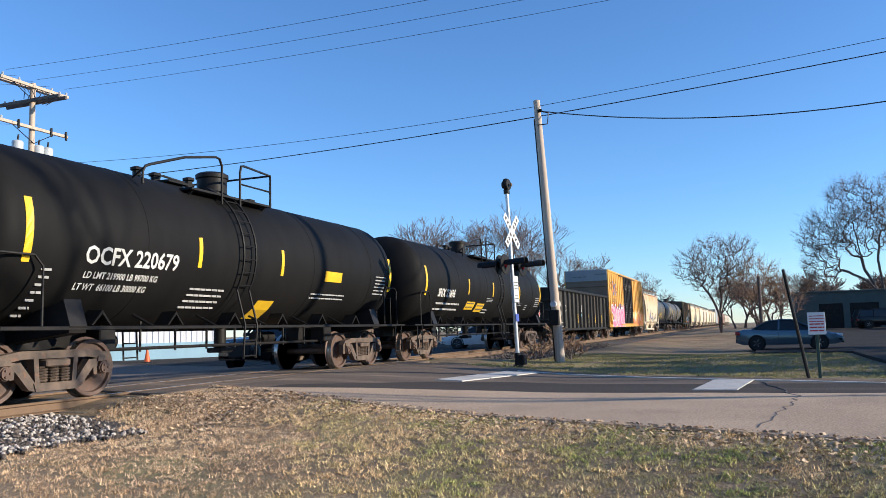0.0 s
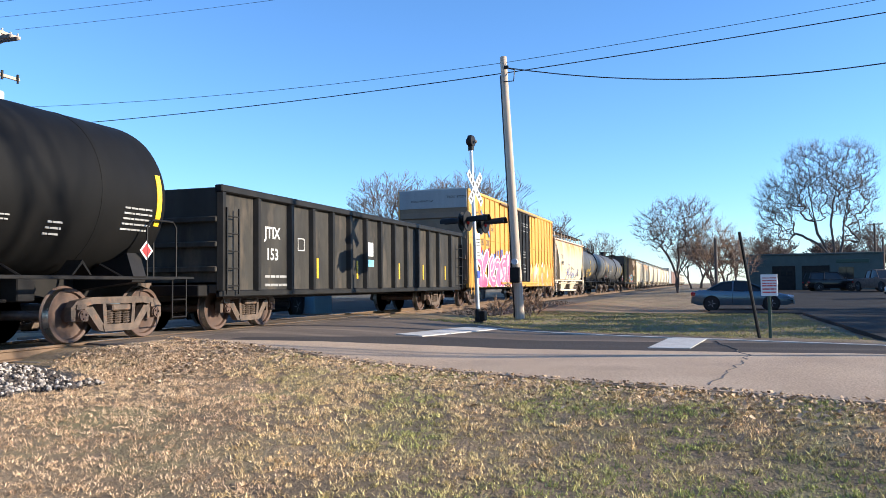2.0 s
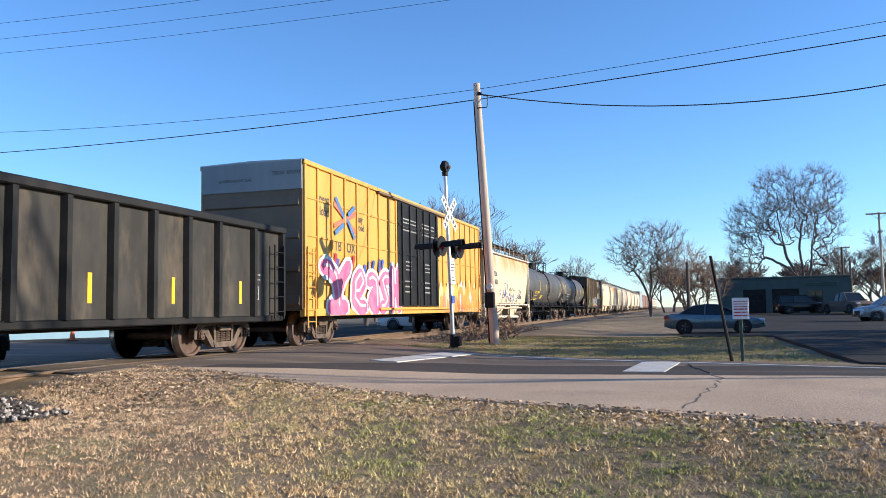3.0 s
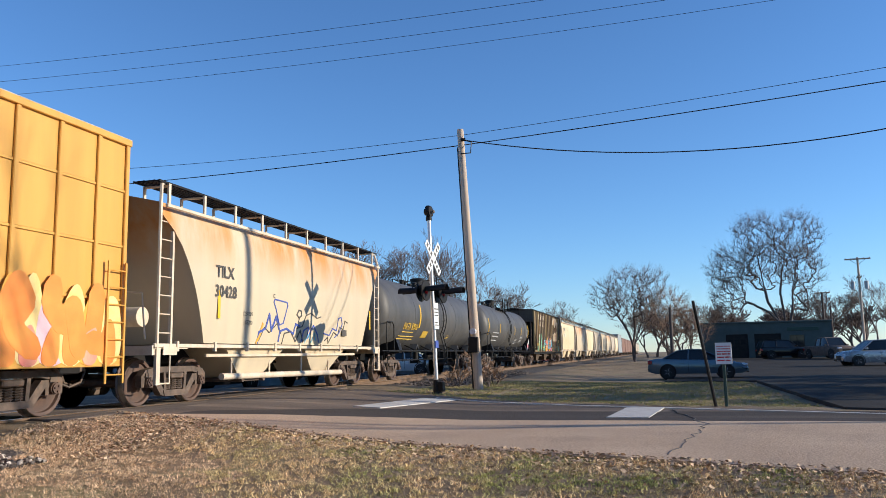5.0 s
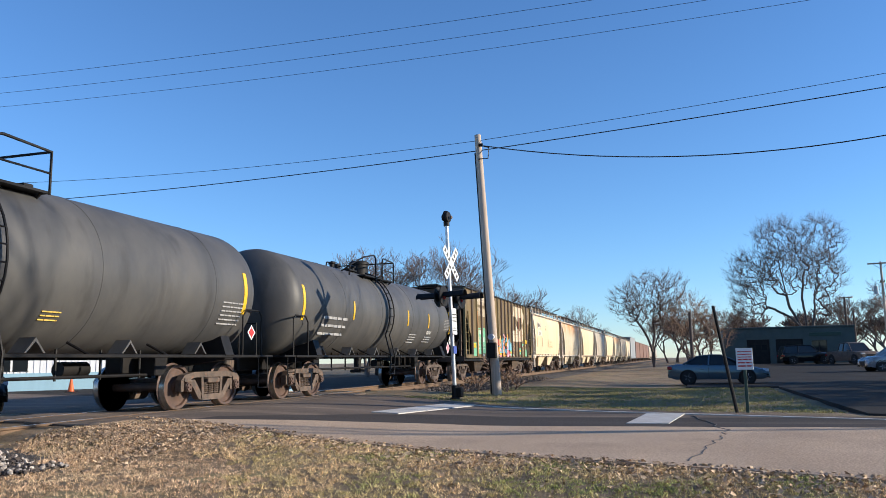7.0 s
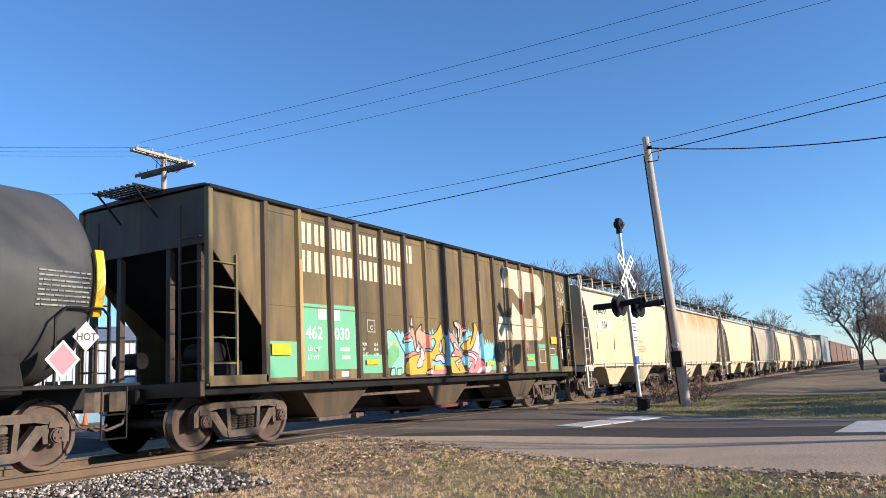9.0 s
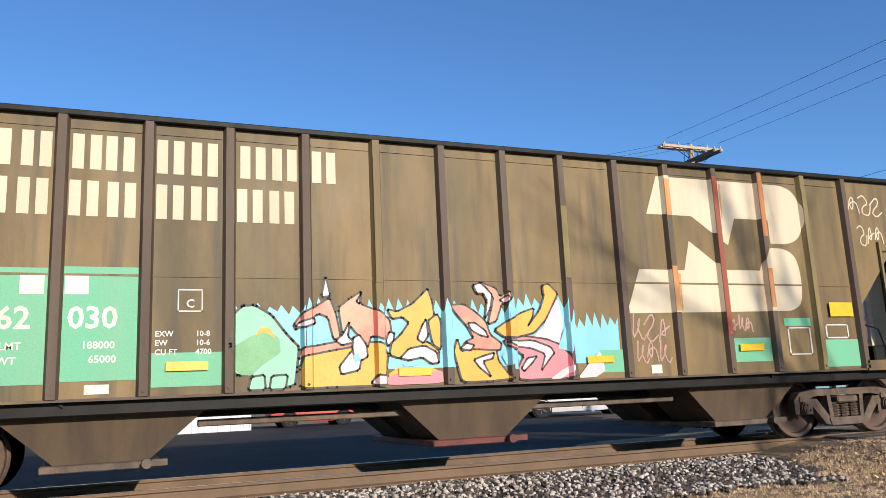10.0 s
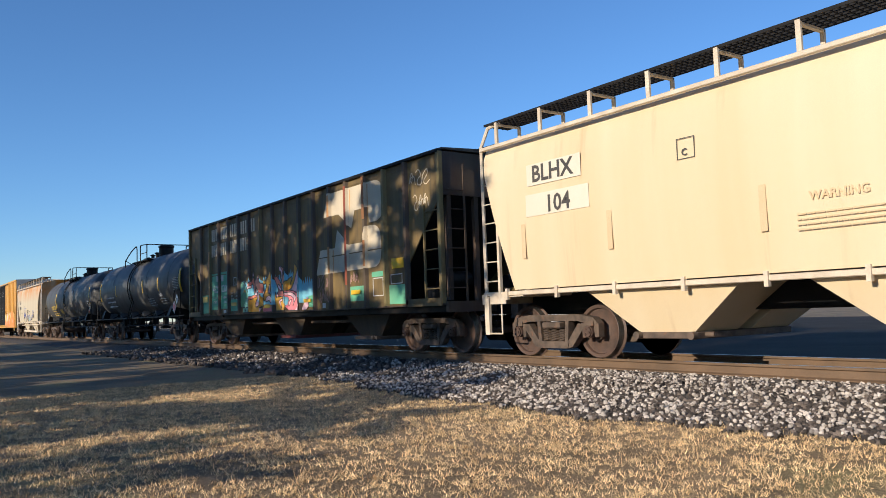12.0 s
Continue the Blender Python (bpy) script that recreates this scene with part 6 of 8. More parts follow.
tp = line_pole(26.2, 30.2, -0.3, 13.1, (12.9, 12.25, 10.95), (-0.82, 0.3, 0.8), "wooden power pole with crossarms and grey transformers", 3.7, 0)
g = Geo()
for k in range(7):
    a = k * 0.9
    g.tube([(-1.0 + k * 0.33, -0.15, 12.95), (-0.8 + k * 0.28, -0.45, 12.5 - 0.1 * (k % 3)), (-0.6 + k * 0.2, -0.15, 12.2)], 0.018)
part("jumper_cable", g, M_WIRE, tp)
for k in (-1, 0, 1):
    wire("power_line", (26.2 + k * 1.6, 30.0, 12.95), (25.5 + k * 1.1, -24, 13.2), 0.7, 0.008, "thin black overhead power line")
wire("power_line", (25.1, 6.15, 8.25), (26.4, 30.2, 9.0), 0.3, 0.009, "thin black overhead power line")
wire("power_line", (25.1, 6.15, 7.9), (26.4, 30.2, 8.0), 0.2, 0.016, "black overhead cable from pole to pole")
wire("power_line", (25.1, 6.15, 8.25), (24.8, -24, 10.6), 0.2, 0.009, "thin black overhead power line")
wire("power_line", (25.1, 6.15, 7.9), (24.8, -24, 10.1), 0.2, 0.016, "black overhead cable from pole to pole")
wire("service_cable", (24.9, 5.95, 8.0), (24.3, -14.05, 8.68), 1.41, 0.018, "sagging twisted service cable")
for dx, z in ((-0.9, 12.9), (0.0, 12.9), (0.9, 12.9), (0.3, 10.9)):
    wire("power_line", (26.2 + dx, 30.2, z), (-14 + dx, 62, z - 0.5), 0.8, 0.008, "thin black overhead power line")
line_pole(105, -23.6, 0, 11.8, (11.6, 9.4), (-0.75, 0.75), "distant wooden power pole with transformers", 2.8, 80)
line_pole(106, -19.5, 0, 7.8, (7.7,), (), "distant wooden power pole", 1.8, 60)
line_pole(112, -21.5, 0, 6.4, (), (), "distant wooden power pole")
line_pole(70, -0.9, 0, 4.6, (), (), "slim grey lamp pole beside the bare trees")

SIG = Vector((20.25, 5.77, -0.12))
signal = thing("crossing_signal", pose(*SIG, -1.9, 0, -9), "silver railway crossing signal with crossbuck, bell and flashers", "crossing signal")
signal.scale = (0.915, 0.915, 0.915)
part("mast", Geo().cyl((0, 0, 0.3), (0, 0, 5.15), 0.062, 0.055, 14), M_ALU, signal)
part("base", Geo().lathe([(0, 0.15), (0.04, 0.15), (0.06, 0.1), (0.3, 0.085), (0.4, 0.07)], (0, 0, 0), "z", 12), M_BLACK, signal)
part("junction_box", Geo().box(-0.08, 0.1, -0.24, -0.06, 0.05, 0.34, 0.02), M_BLACK, signal)
part("bell", Geo().lathe([(-0.1, 0.05), (-0.09, 0.16), (-0.03, 0.19), (0.03, 0.19), (0.05, 0.12), (0.11, 0.1), (0.12, 0.02)], (0, 0, 5.35), "y", 20), M_BLACK, signal, "round black warning bell")
part("bell_clapper", Geo().lathe([(0, 0.02), (0.02, 0.05), (0.05, 0.05), (0.07, 0.02)], (0, -0.2, 5.33), "y", 10), M_RUST, signal)
part("bell_bracket", Geo().cyl((0, 0, 5.08), (0, 0, 5.2), 0.09, n=12), M_BLACK, signal)
for s in (-1, 1):
    L, W2 = 0.62, 0.115
    ca, sa = math.cos(radians(45)), s * math.sin(radians(45))
    poly = [(-L * ca + W2 * sa * s * 0.7, -L * sa - W2 * 0.7 * 1), (L * ca + W2 * 0.5 * s, L * sa - W2 * 0.7), (L * ca - W2 * 0.5 * s, L * sa + W2 * 0.7), (-L * ca - W2 * 0.5 * s, -L * sa + W2 * 0.7)]
    d = Vector((ca, sa)), Vector((-sa, ca))
    poly = [tuple(d[0] * a + d[1] * b) for a, b in ((-L, -W2), (L, -W2), (L, W2), (-L, W2))]
    b = part("crossbuck_blade", Geo().prism([(a, 3.95 + c) for a, c in poly], -0.085 - 0.012 * (s > 0), -0.075 - 0.012 * (s > 0)), M_SIGN, signal, "white crossbuck blade", smooth=0)
    for k in range(7):
        if abs(k - 3) < 1:
            continue
        c = d[0] * (-0.5 + k * 0.167)
        q = [c + d[0] * a + d[1] * e for a, e in ((-0.045, -0.06), (0.045, -0.06), (0.045, 0.06), (-0.045, 0.06))]
        part("blade_marking", Geo().prism([(v.x, 3.95 + v.y) for v in q], -0.089 - 0.012 * (s > 0), -0.086 - 0.012 * (s > 0)), M_MARK_K, b, smooth=0)
part("flasher_arm", Geo().cyl((-0.78, 0, 3.06), (0.78, 0, 3.06), 0.035, n=10), M_BLACK, signal)
for f in (-1, 1):
    for x in (-0.6, 0.6):
        h = part("flasher", Geo().lathe([(f * 0.1, 0.29), (f * 0.115, 0.3), (f * 0.13, 0.29), (f * 0.13, 0.11), (f * 0.02, 0.1), (f * 0.02, 0.02), (f * 0.1, 0.02)], (x + f * 0.07, 0, 2.93), "y", 24), M_BLACK, signal, "black disc crossing lamp with hood")
        part("lens", Geo().lathe([(f * 0.132, 0.105), (f * 0.15, 0.09), (f * 0.165, 0.05), (f * 0.17, 0.01)], (x + f * 0.07, 0, 2.93), "y", 16), M_REDLENS, h, "red lamp lens")
        g = Geo()
        rings = []
        for yy, r in ((0.13, 0.125), (0.78, 0.15)):
            o = [(x + f * 0.07 + r * math.cos(a), f * yy, 2.93 + r * math.sin(a)) for a in [radians(-10 + 20 * i) for i in range(11)]]
            i_ = [(x + f * 0.07 + (r - 0.012) * math.cos(a), f * yy, 2.93 + (r - 0.012) * math.sin(a)) for a in [radians(190 - 20 * i) for i in range(11)]]
            rings.append(o + i_)
        g.loft(rings)
        part("hood", g, M_BLACK, h)
part("notice_sign", Geo().box(-0.16, 0.16, -0.1, -0.085, 1.85, 2.62, 0.01), M_SIGN, signal, "white rectangular notice sign")
bars(signal, -0.12, 2.42, 3, 0.24, 0.05, 0.045, M_MARK_K, y=-0.1, seed=40)
bars(signal, -0.12, 2.03, 2, 0.24, 0.035, 0.04, M_MARK_K, y=-0.1, seed=41)
part("number_plate", Geo().box(-0.1, 0.1, -0.085, -0.07, 1.3, 1.52, 0.005), M_BLUE, signal, "small blue plate")

sign = thing("parking_sign", pose(16.91, -1.2, -0.25, 0, 0, -82), "small white notice sign with red bars on a green post", "sign")
part("post", Geo().box(-0.03, 0.03, -0.02, 0.02, 0, 1.3, 0.006), M_POSTG, sign)
part("board", Geo().box(-0.16, 0.16, -0.035, -0.025, 0.85, 1.28, 0.006), M_SIGN, sign)
bars(sign, -0.13, 1.2, 3, 0.26, 0.028, 0.025, M_RED, y=-0.035, seed=50)
bars(sign, -0.13, 1.04, 3, 0.26, 0.042, 0.022, M_RED, y=-0.035, seed=51)
lp = thing("leaning_post", pose(16.93, -1.01, -0.3), "dark leaning steel post in the grass", "post")
part("shaft", Geo().cyl((0, 0, 0), (0.06, 0.33, 2.2), 0.035, 0.03, 8), M_BLACK, lp)


# ---- vehicles ----
def wheel_parts(car, x, y, r, w):
    s = -1 if y < 0 else 1
    t = part("wheel", Geo().lathe([(-w / 2, r * 0.62), (-w / 2, r * 0.94), (-w * 0.35, r), (w * 0.35, r), (w / 2, r * 0.94), (w / 2, r * 0.62)], (x, y, r), "y", 20), M_TYRE, car)
    g = Geo().lathe([(s * (w / 2 - 0.03), r * 0.63), (s * (w / 2 - 0.01), r * 0.6), (s * (w / 2 - 0.05), r * 0.5), (s * (w / 2 - 0.05), 0.02)], (x, y, r), "y", 20)
    for k in range(5):
        a = k * 1.2566
        c, d = math.cos(a), math.sin(a)
        yy = y + s * (w / 2 - 0.03)
        g.cyl((x + 0.05 * c, yy, r + 0.05 * d), (x + 0.58 * r * c, yy, r + 0.58 * r * d), 0.035, n=6)
    part("rim", g, M_RIM, t)


def vehicle(name, m, paint, label, kind="sedan"):
    car = thing(name, m, label, "car", "parked vehicles")
    if kind == "sedan":
        L, w, belt, roof, r = 2.35, 0.89, 0.92, 1.45, 0.33
        top = [(-2.35, 0.62), (-2.3, 0.9), (-2.0, 0.98), (-1.5, 0.99), (-0.2, 0.95), (0.9, 0.93), (1.5, 0.86), (2.0, 0.75), (2.28, 0.62), (2.35, 0.5)]
        cab = [(-1.6, 0.98), (-0.95, 1.35), (-0.3, 1.42), (0.2, 1.4), (1.25, 0.94)]
        wx = (-1.4, 1.32)
    elif kind == "suv":
        L, w, belt, roof, r = 2.35, 0.95, 1.1, 1.75, 0.37
        top = [(-2.35, 0.7), (-2.32, 1.05), (-1.5, 1.1), (0.9, 1.08), (1.6, 1.05), (2.15, 0.95), (2.33, 0.75), (2.35, 0.55)]
        cab = [(-2.25, 1.08), (-2.0, 1.68), (-0.6, roof), (0.3, 1.72), (1.15, 1.07)]
        wx = (-1.4, 1.42)
    else:
        L, w, belt, roof, r = 2.85, 0.98, 1.1, 1.85, 0.4
        top = [(-2.85, 0.75), (-2.82, 1.12), (-1.0, 1.12), (0.9, 1.12), (1.7, 1.1), (2.6, 1.02), (2.82, 0.85), (2.85, 0.6)]
        cab = [(-0.9, 1.1), (-0.7, 1.78), (0.2, roof), (0.7, 1.8), (1.4, 1.1)]
        wx = (-1.75, 1.85)
    rings = []
    for x, z in top:
        k = 1 - 0.14 * max(0, (abs(x) - L * 0.7) / (L * 0.3)) ** 2
        ww = w * k
        z0 = 0.24 if abs(x) < L * 0.9 else 0.34
        rings.append([(x, -ww * 0.95, z0), (x, -ww, z0 + 0.14), (x, -ww, z - 0.22), (x, -ww * 0.96, z - 0.05), (x, -ww * 0.85, z), (x, ww * 0.85, z), (x, ww * 0.96, z - 0.05), (x, ww, z - 0.22), (x, ww, z0 + 0.14), (x, ww * 0.95, z0)])
    part("body", Geo().loft(rings), paint, car, smooth=40)
    ring = lambda x, z, k, b: [(x, -w * 0.88 * b, belt - 0.03), (x, -w * k, z), (x, w * k, z), (x, w * 0.88 * b, belt - 0.03)]
    part("window_glass", Geo().loft([ring(x, z, 0.7, 1.0) for x, z in cab]), M_GLASS, car, "dark tinted windows")
    g = Geo()
    g.loft([[(x, -w * 0.7, z), (x, w * 0.7, z), (x, w * 0.66, z + 0.025), (x, -w * 0.66, z + 0.025)] for x, z in cab[1:-1]])
    part("roof", g, paint, car)
    for s in (-1, 1):
        g = Geo()
        for a, b in zip(cab, cab[1:]):
            g.tube([(a[0], s * w * (0.71 if a[1] > belt + 0.1 else 0.885), a[1]), (b[0], s * w * (0.71 if b[1] > belt + 0.1 else 0.885), b[1])], 0.035)
        xm = (cab[1][0] + cab[-2][0]) / 2
        g.tube([(xm, s * w * 0.72, roof - 0.04), (xm - 0.05, s * w * 0.89, belt)], 0.045)
        part("window_pillar", g, paint, car)
        part("door_seam", Geo().box(xm - 0.06, xm - 0.045, min(s * (w - 0.01), s * (w + 0.003)), max(s * (w - 0.01), s * (w + 0.003)), 0.35, belt - 0.1), M_BLACK, car)
        for dx in (-0.35, 0.75):
            part("door_handle", Geo().box(xm + dx - 0.1, xm + dx + 0.1, min(s * (w - 0.01), s * (w + 0.02)), max(s * (w - 0.01), s * (w + 0.02)), belt - 0.2, belt - 0.16, 0.006), paint, car)
        part("mirror", Geo().box(cab[-1][0] - 0.35, cab[-1][0] - 0.2, min(s * w * 0.9, s * (w + 0.14)), max(s * w * 0.9, s * (w + 0.14)), belt + 0.02, belt + 0.15, 0.02), paint, car)
        part("headlight", Geo().box(L - 0.32, L - 0.04, min(s * w * 0.5, s * w * 0.88), max(s * w * 0.5, s * w * 0.88), top[-2][1] - 0.04, top[-2][1] + 0.1, 0.03), M_LENS, car, "clear headlight")
        part("tail_light", Geo().box(-L - 0.01, -L + 0.2, min(s * w * 0.6, s * w * 0.94), max(s * w * 0.6, s * w * 0.94), 0.72, 0.88, 0.02), M_REDLENS, car, "red tail light")
        for x in wx:
            part("wheel_arch", Geo().lathe([(-0.02, r + 0.07), (0.02, r + 0.07), (0.02, r + 0.02), (-0.02, r + 0.02)], (x, s * (w - 0.015), r), "y", 20), M_BLACK, car)
            wheel_parts(car, x, s * (w - 0.1), r, 0.22)
    part("grille", Geo().box(L - 0.06, L + 0.012, -w * 0.45, w * 0.45, 0.42, top[-2][1] - 0.02, 0.02), M_BLACK, car)
    if kind == "pickup":
        part("bed_opening", Geo().box(-2.75, -1.0, -w * 0.8, w * 0.8, 1.115, 1.128), M_BLACK, car)
    return car


vehicle("sedan", pose(41.6, -1.68, -0.47, 0, 0, -91), M_TEAL, "dark blue-green sedan parked across the grass edge")
vehicle("suv", pose(82, -11.3, 0.0, 0, 0, -80), M_CAR_K, "black suv parked before the dark building", "suv")
vehicle("suv", pose(60, -14.0, -0.36, 0, 0, 100), M_CAR_S, "silver suv in the car park", "suv")
vehicle("pickup_truck", pose(78, -14.6, 0.0, 0, 0, 200), M_RUST, "rust-red pickup truck in the car park", "pickup")
vehicle("pickup_truck", pose(24.8, 15.7, -0.24, 0, 0, 178), M_CAR_K, "black pickup truck waiting beyond the train", "pickup")
vehicle("suv", pose(15.6, 18.2, -0.24, 0, 0, 249), M_CAR_K, "black suv waiting at the crossing beyond the train", "suv")
vehicle("pickup_truck", pose(20.5, 33.5, -0.24, 0, 0, 160), M_CAR_W, "white pickup truck beyond the train", "pickup")
vehicle("sedan", pose(46.5, 15.6, -0.24, 0, 0, 100), M_CAR_W, "white sedan beyond the train")
vehicle("suv", pose(9.5, 42.0, -0.24, 0, 0, 0), M_RED, "red suv parked beyond the train", "suv")
vehicle("sedan", pose(-36.5, 27.5, -0.24, 0, 0, 20), M_CAR_W, "white sedan parked beyond the train")


# ---- buildings ----
def dark_building():
    ob = thing("garage_building", pose(88, -4.4, 0.0, 0, 0, -91), "low dark green-grey garage building with two bays", "building")
    w, d, hgt = 12.4, 9.0, 3.6
    # front is -y in its own space; x runs along the front
    segs = ((0, 2.2, 0, hgt), (2.2, 4.4, 2.5, hgt), (4.4, 5.0, 0, hgt), (5.0, 7.6, 2.5, hgt), (7.6, 8.4, 0, hgt), (8.4, 9.8, 2.3, hgt), (8.4, 9.8, 0, 1.0), (9.8, w, 0, hgt))
    for x0, x1, z0, z1 in segs:
        part("front_wall", Geo().box(x0, x1, 0, 0.25, z0, z1), M_BLDG, ob, smooth=0)
    part("rear_wall", Geo().box(0, w, d - 0.25, d, 0, hgt), M_BLDG, ob, smooth=0)
    for x0, x1 in ((0, 0.25), (w - 0.25, w)):
        part("side_wall", Geo().box(x0, x1, 0.25, d - 0.25, 0, hgt), M_BLDG, ob, smooth=0)
    part("roof", Geo().box(-0.1, w + 0.1, -0.12, d + 0.1, hgt, hgt + 0.18, 0.02), M_BLDG, ob)
    for x0, x1 in ((2.2, 4.4), (5.0, 7.6)):
        dr = part("garage_door", Geo().box(x0 + 0.02, x1 - 0.02, 0.1, 0.16, 0, 2.5), M_BLACK, ob, "dark sectional garage door")
        for k in range(3):
            a = x0 + 0.25 + k * (x1 - x0 - 0.4) / 3
            part("pane", Geo().box(a, a + (x1 - x0) / 3 - 0.25, 0.08, 0.1, 1.45, 1.95), M_GLASS, dr)
    wi = part("window", Geo().box(8.42, 9.78, 0.1, 0.16, 1.02, 2.28), M_GLASS, ob)
    part("frame", Geo().box(9.07, 9.13, 0.06, 0.1, 1.02, 2.28), M_BLACK, wi)
    part("sign_board", Geo().box(8.2, 11.2, -0.06, 0, 2.75, 3.1, 0.01), M_POSTG, ob)
    return ob


dark_building()


def shed(x, y, turn, w, d, hgt, label, base=None, windows=()):
    ob = thing("metal_building", pose(x, y, -0.24, 0, 0, turn), label, "building", "metal buildings")
    z0 = 0.9 if base else 0.0
    n = int(w / 0.3)
    poly = []
    for i in range(n):
        a = w * i / n
        poly += [(a, 0.0), (a + 0.2, 0.0), (a + 0.22, -0.03), (a + 0.28, -0.03)]
    poly += [(w, 0), (w, d), (0, d)]
    part("wall", Geo().prism(poly, z0, hgt, "z"), M_SHED, ob, smooth=0)
    if base:
        part("base_wall", Geo().box(-0.02, w + 0.02, -0.05, d, 0, z0), base, ob, smooth=0)
    part("roof", Geo().prism([(-0.3, hgt), (d + 0.3, hgt), (d / 2, hgt + d * 0.12)], -0.2, w + 0.2, "x"), M_SILVER, ob, smooth=0)
    for a, b, z1, z2 in windows:
        wi = part("window", Geo().box(a, b, -0.07, -0.02, z1, z2), M_GLASS, ob)
        for q in (a, (a + b) / 2, b):
            part("frame", Geo().box(q - 0.05, q + 0.05, -0.1, -0.06, z1, z2), M_SIGN, wi)
    return ob


shed(24.5, 38.5, -36, 17, 10, 4.2, "white metal building with light blue base beyond the street", M_SHED_B, ((1, 2.4, 0.1, 2.2), (4, 5.6, 1.0, 2.2), (9, 10.6, 1.0, 2.2)))
shed(-9.0, 40.0, 0, 15, 12, 6.6, "tall white ribbed metal building beyond the street", None, ((2, 4, 1, 2.2),))
shed(-48, 36.0, 10, 16, 9, 3.2, "pale low metal building beyond the street", None, ((5, 7, 1, 2),))
for x, y in ((24.3, 33.2), (28.0, 29.8), (18.5, 37.0), (30.9, 27.6)):
    c = thing("traffic_cone", pose(x, y, -0.24), "orange traffic cone on the asphalt", "traffic cone", "traffic cones")
    part("cone", Geo().lathe([(0.03, 0.15), (0.7, 0.03), (0.71, 0.01)], (0, 0, 0), "z", 12), M_CONE, c)
    part("foot", Geo().box(-0.2, 0.2, -0.2, 0.2, 0, 0.035, 0.01), M_BLACK, c)
cab = thing("utility_cabinet", pose(27.5, 14.3, -0.24, 0, 0, -20), "pale blue-grey steel cabinet beside the track", "cabinet")
part("body", Geo().box(-0.45, 0.45, -0.3, 0.3, 0.1, 1.0, 0.02), M_SHED_B, cab)
part("plinth", Geo().box(-0.5, 0.5, -0.35, 0.35, 0, 0.1), M_BRICK, cab)

# trees behind the tracks and behind the viewer
tree("bare_tree", -20, 48, -0.2, 17, 1.0, 71, "tall bare tree beyond the street", depth=6, trunk=0.35, fork=0.3)
tree("bare_tree", -8, 58, -0.2, 13, 1.0, 72, "bare grey-brown tree beyond the street", depth=6, trunk=0.25, fork=0.3)
for i in range(10):
    tree("dry_shrub", -22 - i * 2.3, 31 + (i % 3), -0.3, 2.4, 1.2, 80 + i, "dry brown leafless shrub along the street", depth=5, trunk=0.05, fork=0.2, twig_mat=M_WEED, group="dry shrubs")
for i, (x, y, hh) in enumerate(((27.2, 6.4, 1.3), (28.4, 6.0, 1.0), (26.4, 6.8, 0.8), (30.0, 6.3, 0.9), (31.5, 6.6, 0.7))):
    tree("dry_shrub", x, y, -0.25, hh, 1.5, 95 + i, "low dry leafless brush beside the ballast", depth=4, thin=0.005, trunk=0.014, fork=0.2, twig_mat=M_WEED, group="dry shrubs")
# bare trees out of view, added only for the shade they throw
for i, (x, y, hh) in enumerate(((36.5, -15.5, 9.5), (43.5, -17.0, 10.5), (23.5, -13, 7.8))):
    tree("shade_tree", x, y, -0.3, hh, 0.9, 120 + i, "unseen bare tree added to shade the lawn", depth=6, trunk=0.4, fork=0.3, group="shade trees")
# evergreens out of view, added to shade the verge and the far lane
for i in range(8):
    evergreen(21.5 + 3.1 * i, -9.6 - 0.75 * i, 5.3 + (i % 3) * 0.45, 2.3, 160 + i, 1500)
# unseen row behind the viewer, shaped to dapple the train and the grass
for i in range(12):
    evergreen(-10.7 - 3.7 * i, -9.5 - 2.4 * (i % 2), 12.4 + 0.8 * (i % 3), 3.5, 140 + i, 7000, 0.5 if i in (2, 4, 7) else 0.13, 0.42)
# lower unseen evergreens, added to shade the near grass on the left
evergreen(-7.2, -8.6, 5.3, 2.6, 170, 2200, 0.12)
for i in range(5):
    evergreen(-5.6 - 2.9 * i, -8.0 - 0.7 * (i % 2), 4.2 + 0.4 * (i % 2), 2.1, 180 + i, 650, 0.06)
# tree and pole out of view, set to throw two upright shadows on the train
tree("shade_tree", 15.1, -15, -0.3, 14, 0.6, 126, "unseen tall bare tree added for its shade", depth=4, trunk=0.24, fork=0.62, group="shade trees")
line_pole(20.5, -15, -0.3, 13.2, (12.9,), (), "wooden power pole beside the road", 2.4, 0)


# ---- paint on the ribbed hopper ----
def clip(poly, x0, x1):
    for lim, sgn in ((x0, 1), (x1, -1)):
        out = []
        for (ax, az), (bx, bz) in zip(poly, poly[1:] + poly[:1]):
            ia, ib = (ax - lim) * sgn >= 0, (bx - lim) * sgn >= 0
            if ia:
                out.append((ax, az))
            if ia != ib:
                t = (lim - ax) / (bx - ax)
                out.append((lim, az + (bz - az) * t))
        poly = out
        if len(poly) < 3:
            return []
    return poly


def station(p):
    return RIBS[0] + 0.891 * (p - 1)


